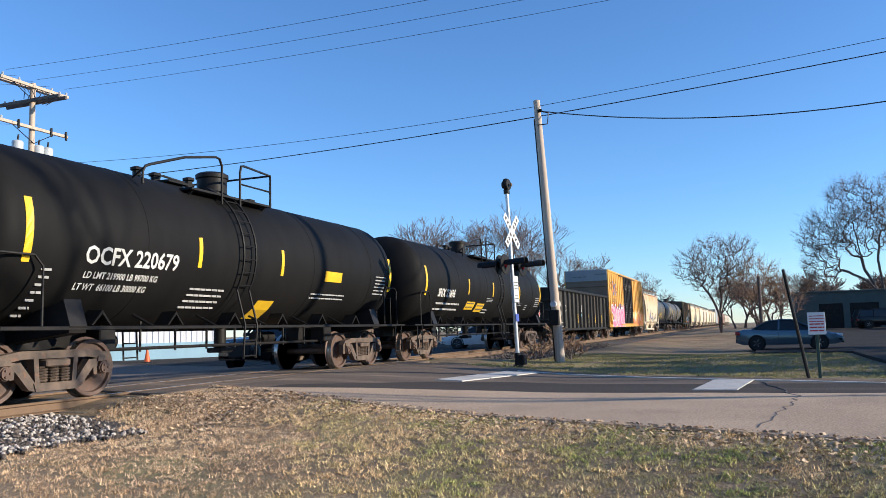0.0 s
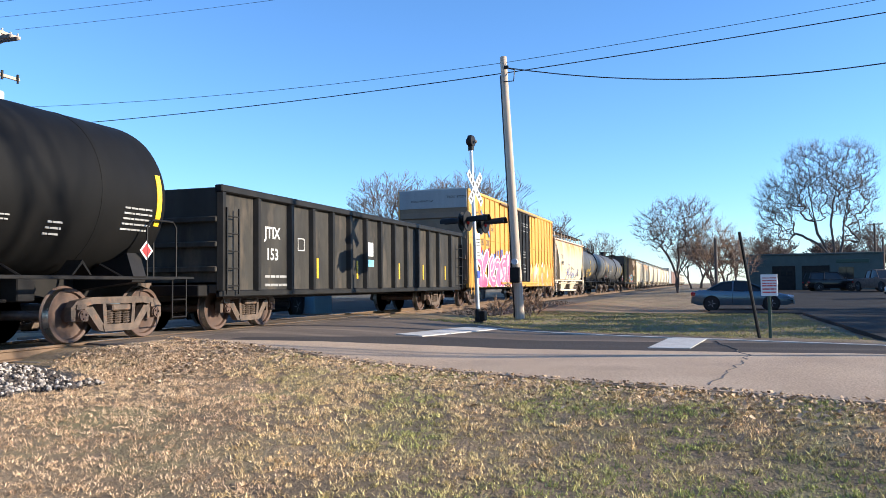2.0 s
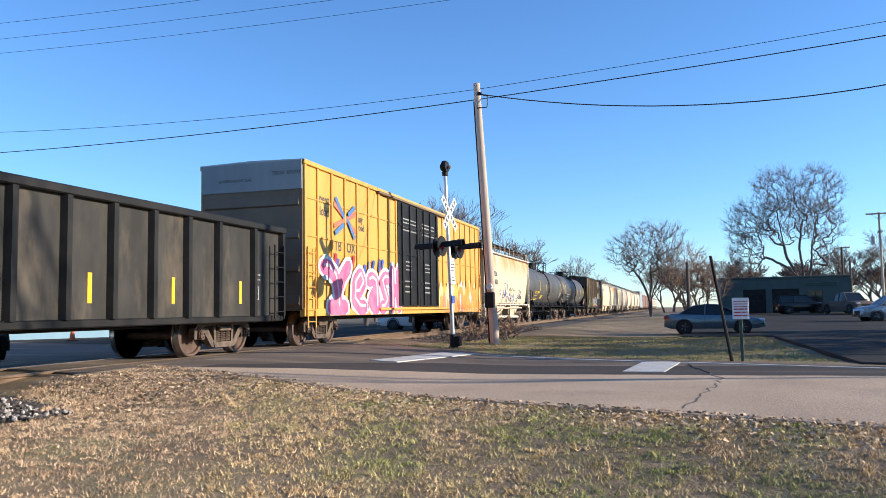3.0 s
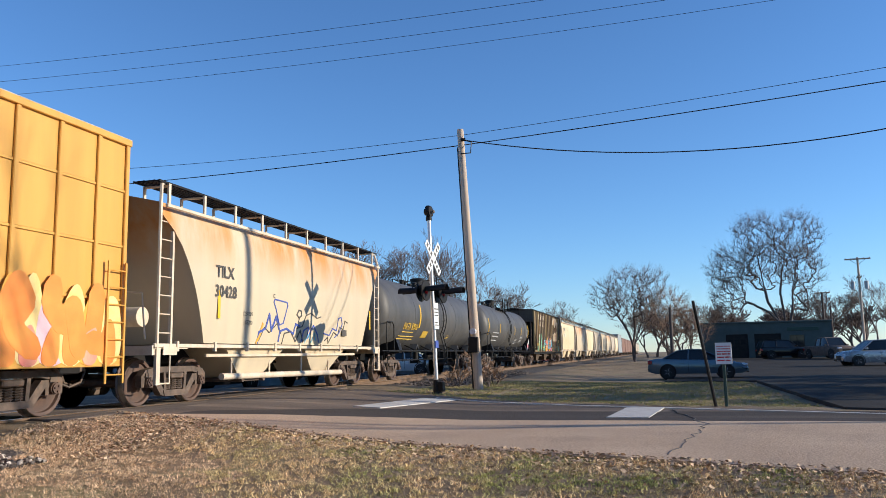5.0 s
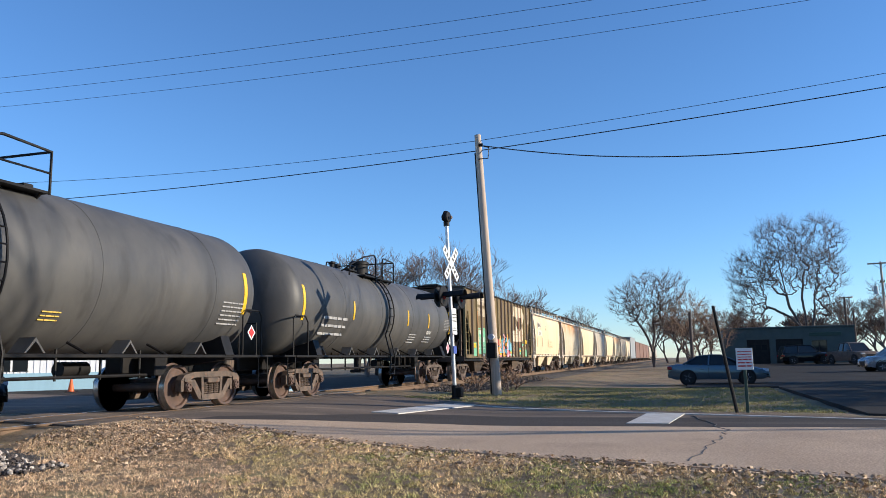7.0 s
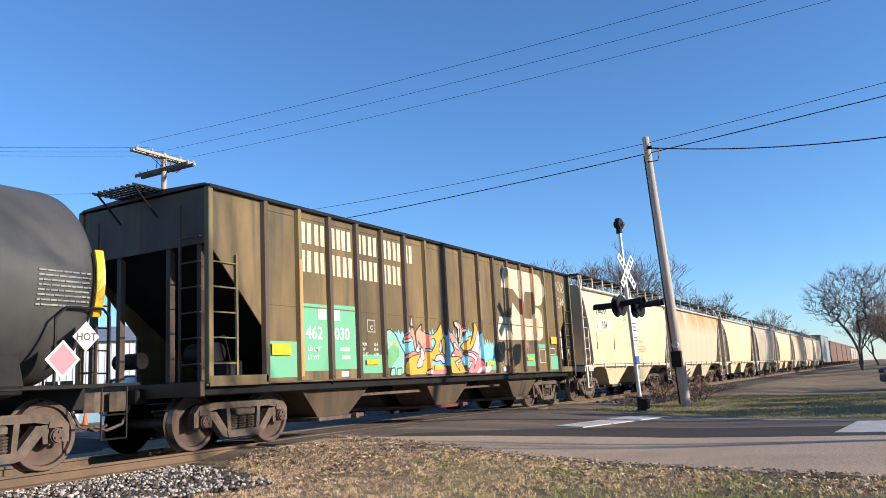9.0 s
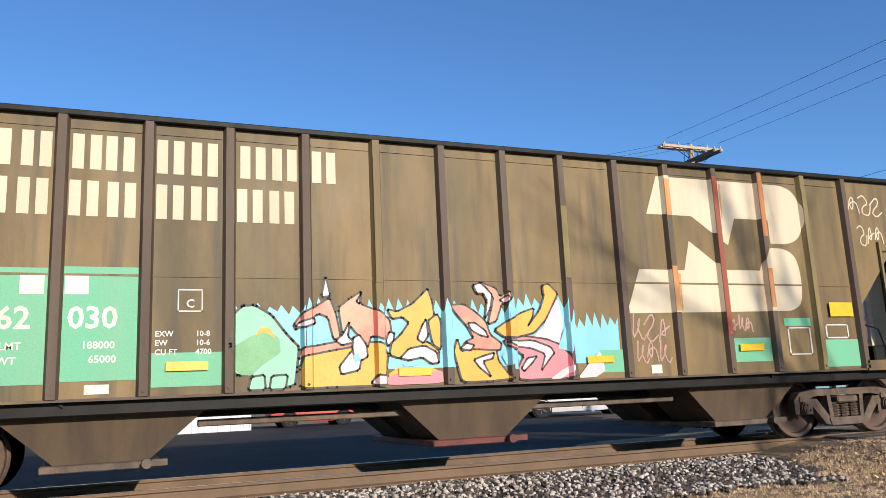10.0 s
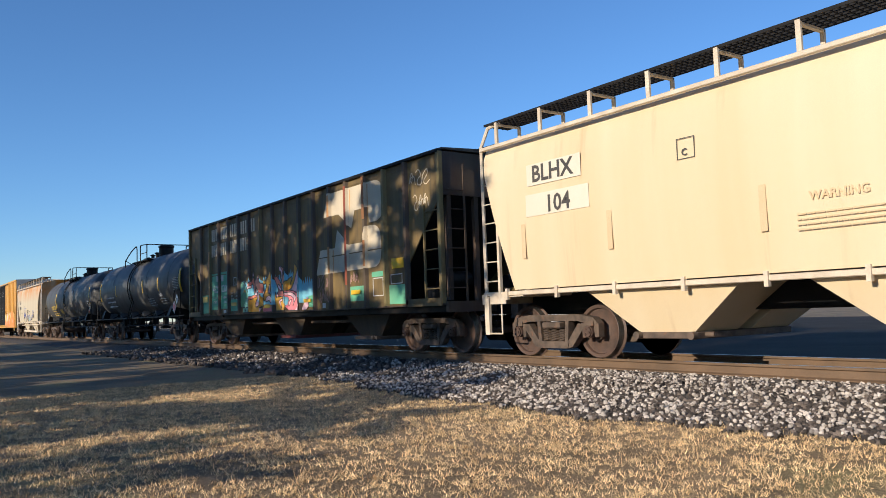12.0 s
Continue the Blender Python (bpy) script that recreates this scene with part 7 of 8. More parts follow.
def coat(name, polys, mat, layer, ribs=True, label=""):
    """Paint shapes (rib number, height) on the hopper's side: on the panels and over the rib faces."""
    g = Geo()
    y = -1.53 - 0.0025 * layer
    for poly in polys:
        pl = [(station(p), z) for p, z in poly]
        lo, hi = min(x for x, _ in pl), max(x for x, _ in pl)
        edges = [-7.9] + RIBS + [7.9]
        for a, b in zip(edges, edges[1:]):
            if b < lo or a > hi:
                continue
            c = clip(pl, a + 0.076, b - 0.076)
            if c:
                g.prism(c, y, y - 0.002)
            c = clip(pl, b - 0.044, b + 0.044)
            if c and ribs:
                g.prism(c, y - 0.076, y - 0.078)
            for e0, e1, f0, f1 in ((b - 0.075, b - 0.046, 0.003, 0.074), (b + 0.046, b + 0.075, 0.074, 0.003)):
                c = clip(pl, e0, e1)
                if c and ribs:
                    near = lambda x, k: (x, y - (f0 + (f1 - f0) * (x - e0) / (e1 - e0)) - 0.003 * k)
                    g.loft([[(*near(x, 0), z) for x, z in c], [(*near(x, 1), z) for x, z in c]])
    if g.v:
        part(name, g, mat, bn, label, smooth=0)


def outline(polys, w=0.011):
    out = []
    for poly in polys:
        for (ax, az), (bx, bz) in zip(poly, poly[1:] + poly[:1]):
            d = Vector(((bx - ax) * 0.891, bz - az))
            if d.length < 1e-4:
                continue
            n = Vector((-d.y, d.x)).normalized() * w
            e = d.normalized() * w * 0.7
            q = lambda x, z, s, t: (x + (n.x * s + e.x * t) / 0.891, z + n.y * s + e.y * t)
            out.append([q(ax, az, 1, -1), q(bx, bz, 1, 1), q(bx, bz, -1, 1), q(ax, az, -1, -1)])
    return out


def rounded(poly, n=2, c=0.25):
    """Corner cutting, to make a polygon flow."""
    for _ in range(n):
        out = []
        for (ax, az), (bx, bz) in zip(poly, poly[1:] + poly[:1]):
            out += [(ax * (1 - c) + bx * c, az * (1 - c) + bz * c), (ax * c + bx * (1 - c), az * c + bz * (1 - c))]
        poly = out
    return poly


# company lettering as plain blocks
for i, (p, z) in enumerate([(2.12, 3.53), (2.56, 3.53), (3.12, 3.53), (3.5, 3.53), (4.1, 3.53), (4.52, 3.53), (5.14, 3.53), (5.56, 3.53), (6.1, 3.53),
                            (2.1, 3.0), (2.54, 3.0), (3.1, 3.0), (3.53, 3.0), (4.1, 3.0), (4.52, 3.0), (5.1, 3.0), (5.52, 3.0)]):
    for k in (0.0, 0.2):
        coat("letter_bar", [[(p + k, z), (p + k + 0.13, z), (p + k + 0.13, z + 0.4), (p + k, z + 0.4)]], M_CREAM_MARK, 1, ribs=False)
coat("logo_shape", [rounded([(11.86, 3.95), (11.86, 3.95), (14.2, 3.95), (14.65, 3.95), (14.95, 3.75), (14.95, 3.2), (14.65, 3.0), (14.2, 3.0), (14.16, 3.0), (14.16, 3.37), (14.16, 3.37), (13.42, 3.37), (13.42, 3.37), (13.22, 2.95), (13.22, 2.95), (12.5, 3.37), (12.5, 3.37), (11.6, 3.37), (11.6, 3.37)], 3)], M_CREAM_MARK, 1, label="cream company logo shape")
coat("logo_shape", [rounded([(11.36, 2.55), (11.36, 2.55), (12.25, 2.55), (12.25, 2.55), (12.4, 2.99), (12.4, 2.99), (13.08, 2.57), (13.08, 2.57), (13.85, 2.57), (13.85, 2.57), (14.06, 2.93), (14.06, 2.93), (14.5, 2.93), (14.76, 2.75), (14.76, 2.1), (14.5, 1.95), (14.2, 1.95), (11.06, 1.92), (11.06, 1.92)], 3)], M_CREAM_MARK, 1, label="cream company logo shape")


def block(name, p0, p1, z0, z1, mat, layer=1.5, ribs=False):
    coat(name, [[(p0, z0), (p1, z0), (p1, z1), (p0, z1)]], mat, layer, ribs)


block("green_panel", 2.06, 2.96, 1.2, 2.42, M_GREEN)
block("green_panel", 3.06, 3.96, 1.22, 2.44, M_GREEN)
for p, z in ((2.62, 2.14), (3.1, 2.14)):
    block("letter_block", p, p + 0.26, z, z + 0.2, M_WHITE, 2.6)
lettering(bn, "462", station(2.2), 1.78, 0.33, M_WHITE, y=-1.538)
lettering(bn, "030", station(3.14), 1.78, 0.33, M_WHITE, y=-1.538)
lettering(bn, "188000", station(3.3), 1.56, 0.11, M_WHITE, y=-1.538)
lettering(bn, "65000", station(3.38), 1.41, 0.11, M_WHITE, y=-1.538)
lettering(bn, "LD LMT", station(2.25), 1.56, 0.11, M_WHITE, y=-1.538)
lettering(bn, "LT WT", station(2.25), 1.41, 0.11, M_WHITE, y=-1.538)
for j, (wd, num) in enumerate((("EXW", "10-8"), ("EW", "10-6"), ("CU FT", "4700"))):
    lettering(bn, wd, station(4.12), 1.68 - j * 0.1, 0.085, M_WHITE, y=-1.536)
    lettering(bn, num, station(4.6), 1.68 - j * 0.1, 0.085, M_WHITE, y=-1.536)
for a, b, c, d in ((4.38, 4.68, 1.95, 1.965), (4.38, 4.68, 2.19, 2.205), (4.38, 4.395, 1.95, 2.2), (4.665, 4.68, 1.95, 2.2)):
    block("stencil_frame", a, b, c, d, M_WHITE)
lettering(bn, "C", station(4.48), 2.0, 0.13, M_WHITE, y=-1.536)
for p0, p1, z0, z1 in ((1.1, 1.92, 1.1, 1.72), (4.08, 4.92, 1.13, 1.5), (10.5, 10.94, 1.12, 1.42), (13.08, 13.9, 1.2, 1.55), (14.25, 14.85, 1.72, 1.84), (15.1, 15.92, 1.08, 1.5)):
    block("green_panel", p0, p1, z0, z1, M_GREEN)
for p0, p1, z0, z1 in ((1.15, 1.7, 1.48, 1.68), (4.25, 4.75, 1.3, 1.4), (10.25, 10.72, 1.25, 1.34), (13.2, 13.7, 1.36, 1.46), (15.3, 15.85, 1.86, 2.08), (7.25, 7.72, 1.16, 1.26)):
    block("reflector", p0, p1, z0, z1, M_YELLOW, 16)
for p0, p1, z0, z1 in ((14.3, 14.82, 1.28, 1.3), (14.3, 14.82, 1.68, 1.7), (14.3, 14.33, 1.28, 1.7), (14.79, 14.82, 1.28, 1.7), (15.18, 15.72, 1.52, 1.54), (15.18, 15.72, 1.72, 1.74), (15.18, 15.21, 1.52, 1.74), (15.69, 15.72, 1.52, 1.74), (11.42, 11.62, 1.08, 1.2), (3.35, 3.62, 1.08, 1.18)):
    block("stencil_frame", p0, p1, z0, z1, M_WHITE, 2.6)

# sprayed lettering
rnd = random.Random(17)


def spikes(p0, p1, base, top, n, jag):
    pts = [(p0, base)]
    for i in range(n + 1):
        p = p0 + (p1 - p0) * i / n
        pts += [(p - 0.03, top - jag * rnd.uniform(0.6, 1.2)), (p + 0.02, top + jag * rnd.uniform(0, 1))]
    return pts + [(p1 + 0.02, base)]


for shape in (spikes(5.04, 5.95, 1.3, 2.0, 6, 0.08), spikes(6.0, 8.95, 1.25, 2.02, 21, 0.1), spikes(9.0, 9.95, 1.2, 2.1, 7, 0.1), spikes(10.02, 10.85, 1.25, 1.85, 6, 0.12)):
    coat("sprayed_shape", [shape], M_SKYBLUE, 1, label="light blue sprayed background")
level = [0]


def sheet(x, y):
    """From the layout of the sprayed piece (rib columns of about 130 units, y down) to (rib number, height)."""
    cols = (162, 296, 437, 566, 693, 829, 965)
    k = max(i for i in range(6) if cols[i] <= max(x, 162))
    return 5 + k + (x - cols[k]) / (cols[k + 1] - cols[k]), max(1.06, 1.045 + (683 - 0.031 * x - y) / 151)


def spray(mat, pts, line=0.013, drawn=True):
    level[0] += 1
    shape = rounded([sheet(x, y) for x, y in pts], 1, 0.12)
    lift = 2 + 0.22 * level[0]
    coat("sprayed_shape", [shape], mat, lift, label=mat.name + " shape")
    if drawn:
        coat("sprayed_outline", outline([shape], line), M_MARK_K, lift + 0.12)


# the small figure
spray(M_MINT, [(166, 575), (170, 545), (185, 530), (205, 528), (235, 545), (258, 575), (270, 588), (282, 600), (278, 640), (274, 668), (205, 676), (200, 645), (178, 650), (165, 640), (172, 612), (163, 600)], 0.016)
spray(M_LEAF, [(164, 605), (195, 585), (225, 570), (248, 585), (250, 610), (215, 635), (200, 650), (180, 648), (165, 630)], drawn=False)
spray(M_AMBER, [(207, 582), (214, 567), (232, 568), (241, 586), (232, 580), (220, 575)], drawn=False)
spray(M_MINT, [(194, 676), (200, 652), (222, 648), (224, 676)])
spray(M_MINT, [(230, 676), (234, 650), (262, 648), (258, 674)])
# first letter
spray(M_SKYBLUE, [(300, 570), (318, 552), (340, 552), (346, 584), (315, 590)], drawn=False)
spray(M_AMBER, [(283, 672), (283, 635), (290, 612), (345, 603), (395, 588), (440, 590), (452, 612), (448, 640), (432, 668), (340, 672)])
spray(M_CORAL, [(280, 622), (286, 602), (320, 596), (392, 582), (398, 596), (345, 605), (290, 616)])
spray(M_PALE, [(395, 640), (360, 648), (356, 634), (380, 606), (396, 600), (400, 618)])
spray(M_PALE, [(324, 510), (333, 470), (342, 508)])
spray(M_CORAL, [(272, 562), (288, 540), (312, 528), (340, 510), (352, 540), (360, 582), (346, 586), (336, 546), (318, 540), (292, 560), (276, 570)])
spray(M_PALE, [(275, 564), (284, 556), (310, 548), (312, 558), (290, 566)])
spray(M_CORAL, [(356, 528), (380, 510), (403, 496), (400, 520), (430, 530), (456, 546), (460, 582), (444, 584), (420, 578), (412, 600), (398, 582), (378, 560), (364, 578)])
spray(M_PALE, [(392, 516), (402, 500), (398, 520)])
spray(M_PALE, [(350, 588), (364, 576), (378, 552), (374, 580), (386, 590), (362, 596)])
spray(M_PALE, [(382, 600), (384, 582), (396, 576), (410, 594), (412, 616), (400, 622), (386, 620)])
spray(M_SKYBLUE, [(383, 614), (392, 608), (399, 622), (386, 627)], drawn=False)
# second letter
spray(M_AMBER, [(452, 528), (470, 532), (500, 516), (520, 496), (530, 486), (538, 510), (541, 538), (522, 560), (506, 582), (528, 588), (548, 604), (546, 624), (520, 612), (490, 612), (470, 618), (454, 612), (458, 590), (476, 574), (492, 552), (480, 542), (460, 546)])
spray(M_AMBER, [(528, 548), (546, 534), (553, 545), (552, 602), (536, 592)])
spray(M_PALE, [(473, 618), (490, 600), (520, 594), (543, 606), (547, 626), (532, 628), (515, 616), (490, 622)])
spray(M_PALE, [(506, 582), (517, 556), (525, 544), (528, 576), (518, 590)])
spray(M_PALE, [(447, 588), (454, 570), (464, 572), (462, 586), (452, 596)])
spray(M_SKYBLUE, [(478, 628), (505, 620), (520, 622), (500, 632), (480, 634)], drawn=False)
spray(M_AMBER, [(449, 648), (470, 634), (530, 634), (548, 642), (530, 652), (460, 656)], drawn=False)
spray(M_PINK, [(446, 668), (449, 652), (470, 646), (520, 644), (552, 640), (554, 664)], drawn=False)
spray(M_PALE, [(418, 662), (430, 648), (446, 650), (443, 666), (425, 671)])
# third letter
spray(M_AMBER, [(576, 604), (584, 580), (590, 604), (612, 600), (660, 600), (664, 622), (682, 646), (691, 656), (645, 661), (590, 662), (582, 630)])
spray(M_CORAL, [(572, 516), (600, 514), (622, 528), (642, 546), (650, 572), (672, 588), (668, 602), (620, 600), (588, 602), (600, 586), (616, 578), (604, 556), (586, 536)])
spray(M_PALE, [(606, 550), (620, 549), (640, 564), (646, 577), (630, 574), (612, 564)])
spray(M_PALE, [(588, 599), (602, 588), (617, 592), (609, 603)])
spray(M_PALE, [(614, 620), (635, 612), (656, 606), (652, 618), (632, 623), (648, 654), (624, 634)])
spray(M_CORAL, [(634, 469), (666, 480), (674, 496), (690, 486), (694, 500), (676, 512), (664, 545), (646, 552), (655, 520), (660, 498)])
spray(M_PALE, [(620, 476), (635, 470), (646, 480), (658, 494), (652, 522), (640, 542), (647, 505), (640, 492), (627, 492)])
spray(M_PALE, [(672, 504), (686, 494), (692, 502), (684, 510)])
spray(M_SKYBLUE, [(670, 612), (690, 594), (692, 628), (680, 630)], drawn=False)
# fourth letter
spray(M_PALE, [(740, 576), (770, 548), (785, 508), (804, 496), (812, 545), (800, 588), (770, 590)], drawn=False)
spray(M_AMBER, [(658, 562), (690, 541), (720, 526), (747, 517), (742, 536), (730, 554), (760, 520), (772, 492), (770, 470), (783, 466), (804, 485), (795, 502), (772, 540), (745, 566), (712, 574), (700, 577), (678, 576)])
spray(M_PINK, [(676, 582), (720, 573), (770, 578), (800, 588), (820, 605), (826, 625), (827, 656), (706, 662), (700, 640), (718, 612), (700, 600), (684, 594)])
spray(M_PALE, [(680, 584), (740, 581), (780, 594), (787, 606), (776, 617), (754, 642), (766, 608), (735, 597), (700, 594)])
spray(M_PALE, [(710, 636), (725, 616), (747, 612), (735, 626), (716, 642)])
spray(M_PALE, [(775, 660), (800, 640), (827, 628), (827, 640), (800, 656)], drawn=False)
spray(M_SKYBLUE, [(796, 596), (812, 560), (827, 540), (827, 604), (808, 598)], drawn=False)
spray(M_PALE, [(838, 655), (866, 626), (895, 600), (905, 640), (880, 654)], drawn=False)

# rust runs on the ribs that cross the logo
for p, z0, z1, mat in ((12, 1.95, 2.6, M_RUN_O), (12, 3.35, 3.9, M_RUN_O), (13, 1.6, 4.0, M_RUN_R), (14, 2.0, 2.6, M_RUN_O), (14, 3.1, 4.1, M_RUN_O), (2, 1.1, 3.2, M_RUN_O), (7, 2.3, 3.9, M_BN_RIB_Y), (15, 1.2, 3.9, M_BN_RIB_Y), (10, 2.4, 3.4, M_BN_RIB_Y)):
    block("rust_run", p - 0.055, p + 0.055, z0, z1, mat, 1.3, True)
for p, z0, z1 in ((12.12, 2.0, 2.5), (13.9, 2.1, 2.5), (13.14, 3.42, 3.9), (14.1, 3.4, 3.9)):
    coat("rust_run", [[(p, z1), (p + 0.05, z1), (p + 0.035, z0), (p + 0.012, z0 - 0.1)]], M_RUN_O, 1.4, False)

ARCS = (((0.0, 0.3), (0.3, 1.0), (0.6, 0.9), (0.4, 0.2), (0.1, 0.6), (0.8, 0.8), (1.0, 0.1)), ((0.0, 0.9), (0.5, 1.1), (0.9, 0.6), (0.3, 0.4), (0.2, 0.0), (0.9, -0.1), (1.1, 0.5)),
        ((0.1, 0.0), (0.5, 1.1), (0.7, 0.2), (0.2, 0.3), (1.0, 0.6)), ((0.0, 0.6), (0.7, 1.1), (0.9, 0.7), (0.1, 0.2), (0.5, -0.1), (1.1, 0.2)), ((0.3, 1.1), (0.1, 0.1), (0.6, 0.5), (0.8, 1.0), (0.5, 0.6), (0.9, 0.0), (1.2, 0.3)))


def tag(p0, p1, z0, z1, picks, mat, w=0.011):
    """Looping spray strokes side by side."""
    step = (p1 - p0) / len(picks)
    for n, k in enumerate(picks):
        pts = [(p0 + step * (n + 0.95 * x), z0 + (z1 - z0) * z + 0.02 * (n % 2)) for x, z in ARCS[k]]
        soft = [pts[0]] + [((a[0] * 3 + b[0]) / 4, (a[1] * 3 + b[1]) / 4) if q else ((a[0] + 3 * b[0]) / 4, (a[1] + 3 * b[1]) / 4) for a, b in zip(pts, pts[1:]) for q in (1, 0)] + [pts[-1]]
        for k2, (a, b) in enumerate(zip(soft, soft[1:])):
            coat("sprayed_tag", outline([[a, b]], w)[:1], mat, 1 + 0.12 * k2)


tag(11.1, 11.85, 1.52, 1.88, (4, 3, 2), M_TAG)
tag(11.15, 11.8, 1.2, 1.5, (4, 0, 4), M_TAG)
tag(13.08, 13.55, 1.62, 1.85, (2, 4, 0), M_TAG)
tag(16.15, 17.0, 3.55, 3.85, (0, 1, 3), M_CREAM_MARK)
tag(16.3, 16.95, 3.05, 3.35, (1, 2, 0), M_CREAM_MARK)


# ---- paint on the boxcar ----
lettering(box, "next", -8.42, 3.86, 0.36, M_MARK_K, y=-1.506)
lettering(box, "load", -8.4, 3.52, 0.36, M_MARK_K, y=-1.506)
lettering(box, "any", -5.76, 3.6, 0.3, M_MARK_K, y=-1.506)
lettering(box, "road", -5.8, 3.34, 0.3, M_MARK_K, y=-1.506)
lettering(box, "TB", -7.45, 2.62, 0.42, M_MARK_K, y=-1.506)
lettering(box, "OX", -6.6, 2.62, 0.42, M_MARK_K, y=-1.506)
for k, (a, b, mat) in enumerate((((-7.85, 3.95), (-6.30, 3.25), M_LOGO_R), ((-7.85, 3.3), (-6.30, 3.8), M_LOGO_R), ((-7.75, 4.12), (-7.15, 3.6), M_LOGO_B), ((-6.95, 3.6), (-6.40, 3.05), M_LOGO_B), ((-7.80, 3.1), (-7.20, 3.4), M_LOGO_B), ((-6.90, 3.7), (-6.40, 4.0), M_LOGO_B))):
    d = Vector((b[0] - a[0], b[1] - a[1]))
    n = Vector((-d.y, d.x)).normalized() * 0.07
    flat(box, "logo_shape", [(a[0] + n.x + 0.33, a[1] + n.y), (b[0] + n.x + 0.33, b[1] + n.y), (b[0] - n.x + 0.33, b[1] - n.y), (a[0] - n.x + 0.33, a[1] - n.y)], mat, y=-1.53 - 0.004 * k)


def box_paint(name, shapes, mat, lift, label=""):
    g = Geo()
    for s in shapes:
        g.prism(s, -1.553 - lift, -1.556 - lift)
    part(name, g, mat, box, label, smooth=0)


def stroke(name, lines, width, mat, lift, label):
    """Thick sprayed lines with round joints, each piece a hair above the last."""
    g, n = Geo(), 0
    for line in lines:
        line = [line[0]] + [(a[0] * 0.5 + b[0] * 0.5, a[1] * 0.5 + b[1] * 0.5) for a, b in zip(line, line[1:])] + [line[-1]] if len(line) > 3 else line
        for (ax, az), (bx, bz) in zip(line, line[1:]):
            d = Vector((bx - ax, bz - az)).normalized() * width
            quad = [(ax - d.y, az + d.x), (bx - d.y, bz + d.x), (bx - d.y * 0.5 + d.x * 0.87, bz + d.x * 0.5 + d.y * 0.87), (bx + d.x, bz + d.y), (bx + d.y * 0.5 + d.x * 0.87, bz - d.x * 0.5 + d.y * 0.87), (bx + d.y, bz - d.x), (ax + d.y, az - d.x), (ax + d.y * 0.5 - d.x * 0.87, az - d.x * 0.5 - d.y * 0.87), (ax - d.x, az - d.y), (ax - d.y * 0.5 - d.x * 0.87, az + d.x * 0.5 - d.y * 0.87)]
            g.prism([(x, max(z, 0.8)) for x, z in quad], -1.553 - lift - 0.0005 * n, -1.5545 - lift - 0.0005 * n)
            n += 1
    part(name, g, mat, box, label, smooth=0)


glyphs = [[[(-8.25, 2.12), (-7.65, 2.1), (-7.35, 1.65), (-7.3, 1.05)], [(-6.62, 2.18), (-6.95, 1.95), (-7.3, 1.55)], [(-7.8, 1.04), (-6.85, 1.02)]],
          [[(-6.15, 1.45), (-5.5, 1.5), (-5.5, 1.98), (-5.95, 2.0), (-6.25, 1.5), (-6.1, 1.02), (-5.4, 1.02)]],
          [[(-5.0, 1.85), (-4.55, 1.98), (-4.35, 1.65), (-4.35, 1.03)], [(-4.4, 1.5), (-4.85, 1.42), (-4.9, 1.04), (-4.4, 1.03)]],
          [[(-3.4, 1.95), (-3.85, 2.02), (-3.95, 1.65), (-3.45, 1.42), (-3.45, 1.04), (-3.95, 1.02)]],
          [[(-2.95, 2.2), (-2.95, 1.03)], [(-2.95, 1.55), (-2.45, 1.6), (-2.3, 1.03)], [(-2.35, 2.2), (-2.35, 1.6)]]]
for n, lines in enumerate(glyphs):
    stroke("sprayed_shape", lines, 0.34, M_SIGN, 0.0, "white sprayed halo")
    stroke("sprayed_shape", lines, 0.225, M_ROSE, 0.008, "pink sprayed letter shape")
    stroke("sprayed_shape", [[(x + 0.03, z + 0.06) for x, z in line] for line in lines[:1]], 0.045, M_PALE, 0.014, "pale pink sprayed highlight")
for lines in ([[(5.3, 1.1), (5.4, 2.0), (5.7, 1.5), (5.9, 2.05), (6.0, 1.1)]],):
    stroke("sprayed_shape", lines, 0.16, M_ORANGE, 0.012, "orange sprayed strokes")
for lines in ([[(6.5, 1.1), (6.7, 2.0), (7.1, 2.1), (7.0, 1.5), (6.6, 1.5), (7.2, 1.1)]], [[(7.6, 2.05), (7.5, 1.5), (8.1, 1.5), (8.0, 2.0), (8.2, 1.1)]], [[(8.6, 2.0), (8.5, 1.2), (8.9, 1.15)]]):
    stroke("sprayed_shape", lines, 0.2, M_ORANGE, 0.012, "orange sprayed letter shape")
rnd = random.Random(5)
dabs = []
for i in range(14):
    x, z = rnd.uniform(-7.6, -3), rnd.uniform(2.15, 2.5)
    dabs.append([(x, z - 0.3), (x + 0.12, z - 0.33), (x + 0.26, z + 0.06), (x + 0.09, z + 0.1)])
for i, dab in enumerate(dabs):
    box_paint("sprayed_stroke", [dab], M_BLUE if i < 8 else M_RED, -0.004 - 0.0005 * i, "blue sprayed stroke" if i < 8 else "red sprayed stroke")
for i in range(15):
    x = 2.75 + i * 0.44
    tall = rounded([(x - 0.34, 0.82), (x + 0.36, 0.82), (x + 0.3, rnd.uniform(1.5, 1.9)), (x + 0.06, rnd.uniform(2.0, 2.45)), (x - 0.28, rnd.uniform(1.5, 1.9))], 2)
    low = rounded([(x - 0.2, 0.82), (x + 0.2, 0.82), (x + 0.17, rnd.uniform(1.1, 1.5)), (x, rnd.uniform(1.4, 1.8)), (x - 0.18, rnd.uniform(1.1, 1.5))], 2)
    box_paint("sprayed_flame", [tall], (M_LEMON, M_AMBER, M_LEMON, M_PALE)[i % 4], 0.0004 * i, "pale yellow sprayed flame")
    box_paint("sprayed_flame", [low], (M_ORANGE, M_CORAL, M_ORANGE)[i % 3], 0.007 + 0.0003 * i, "orange sprayed flame")
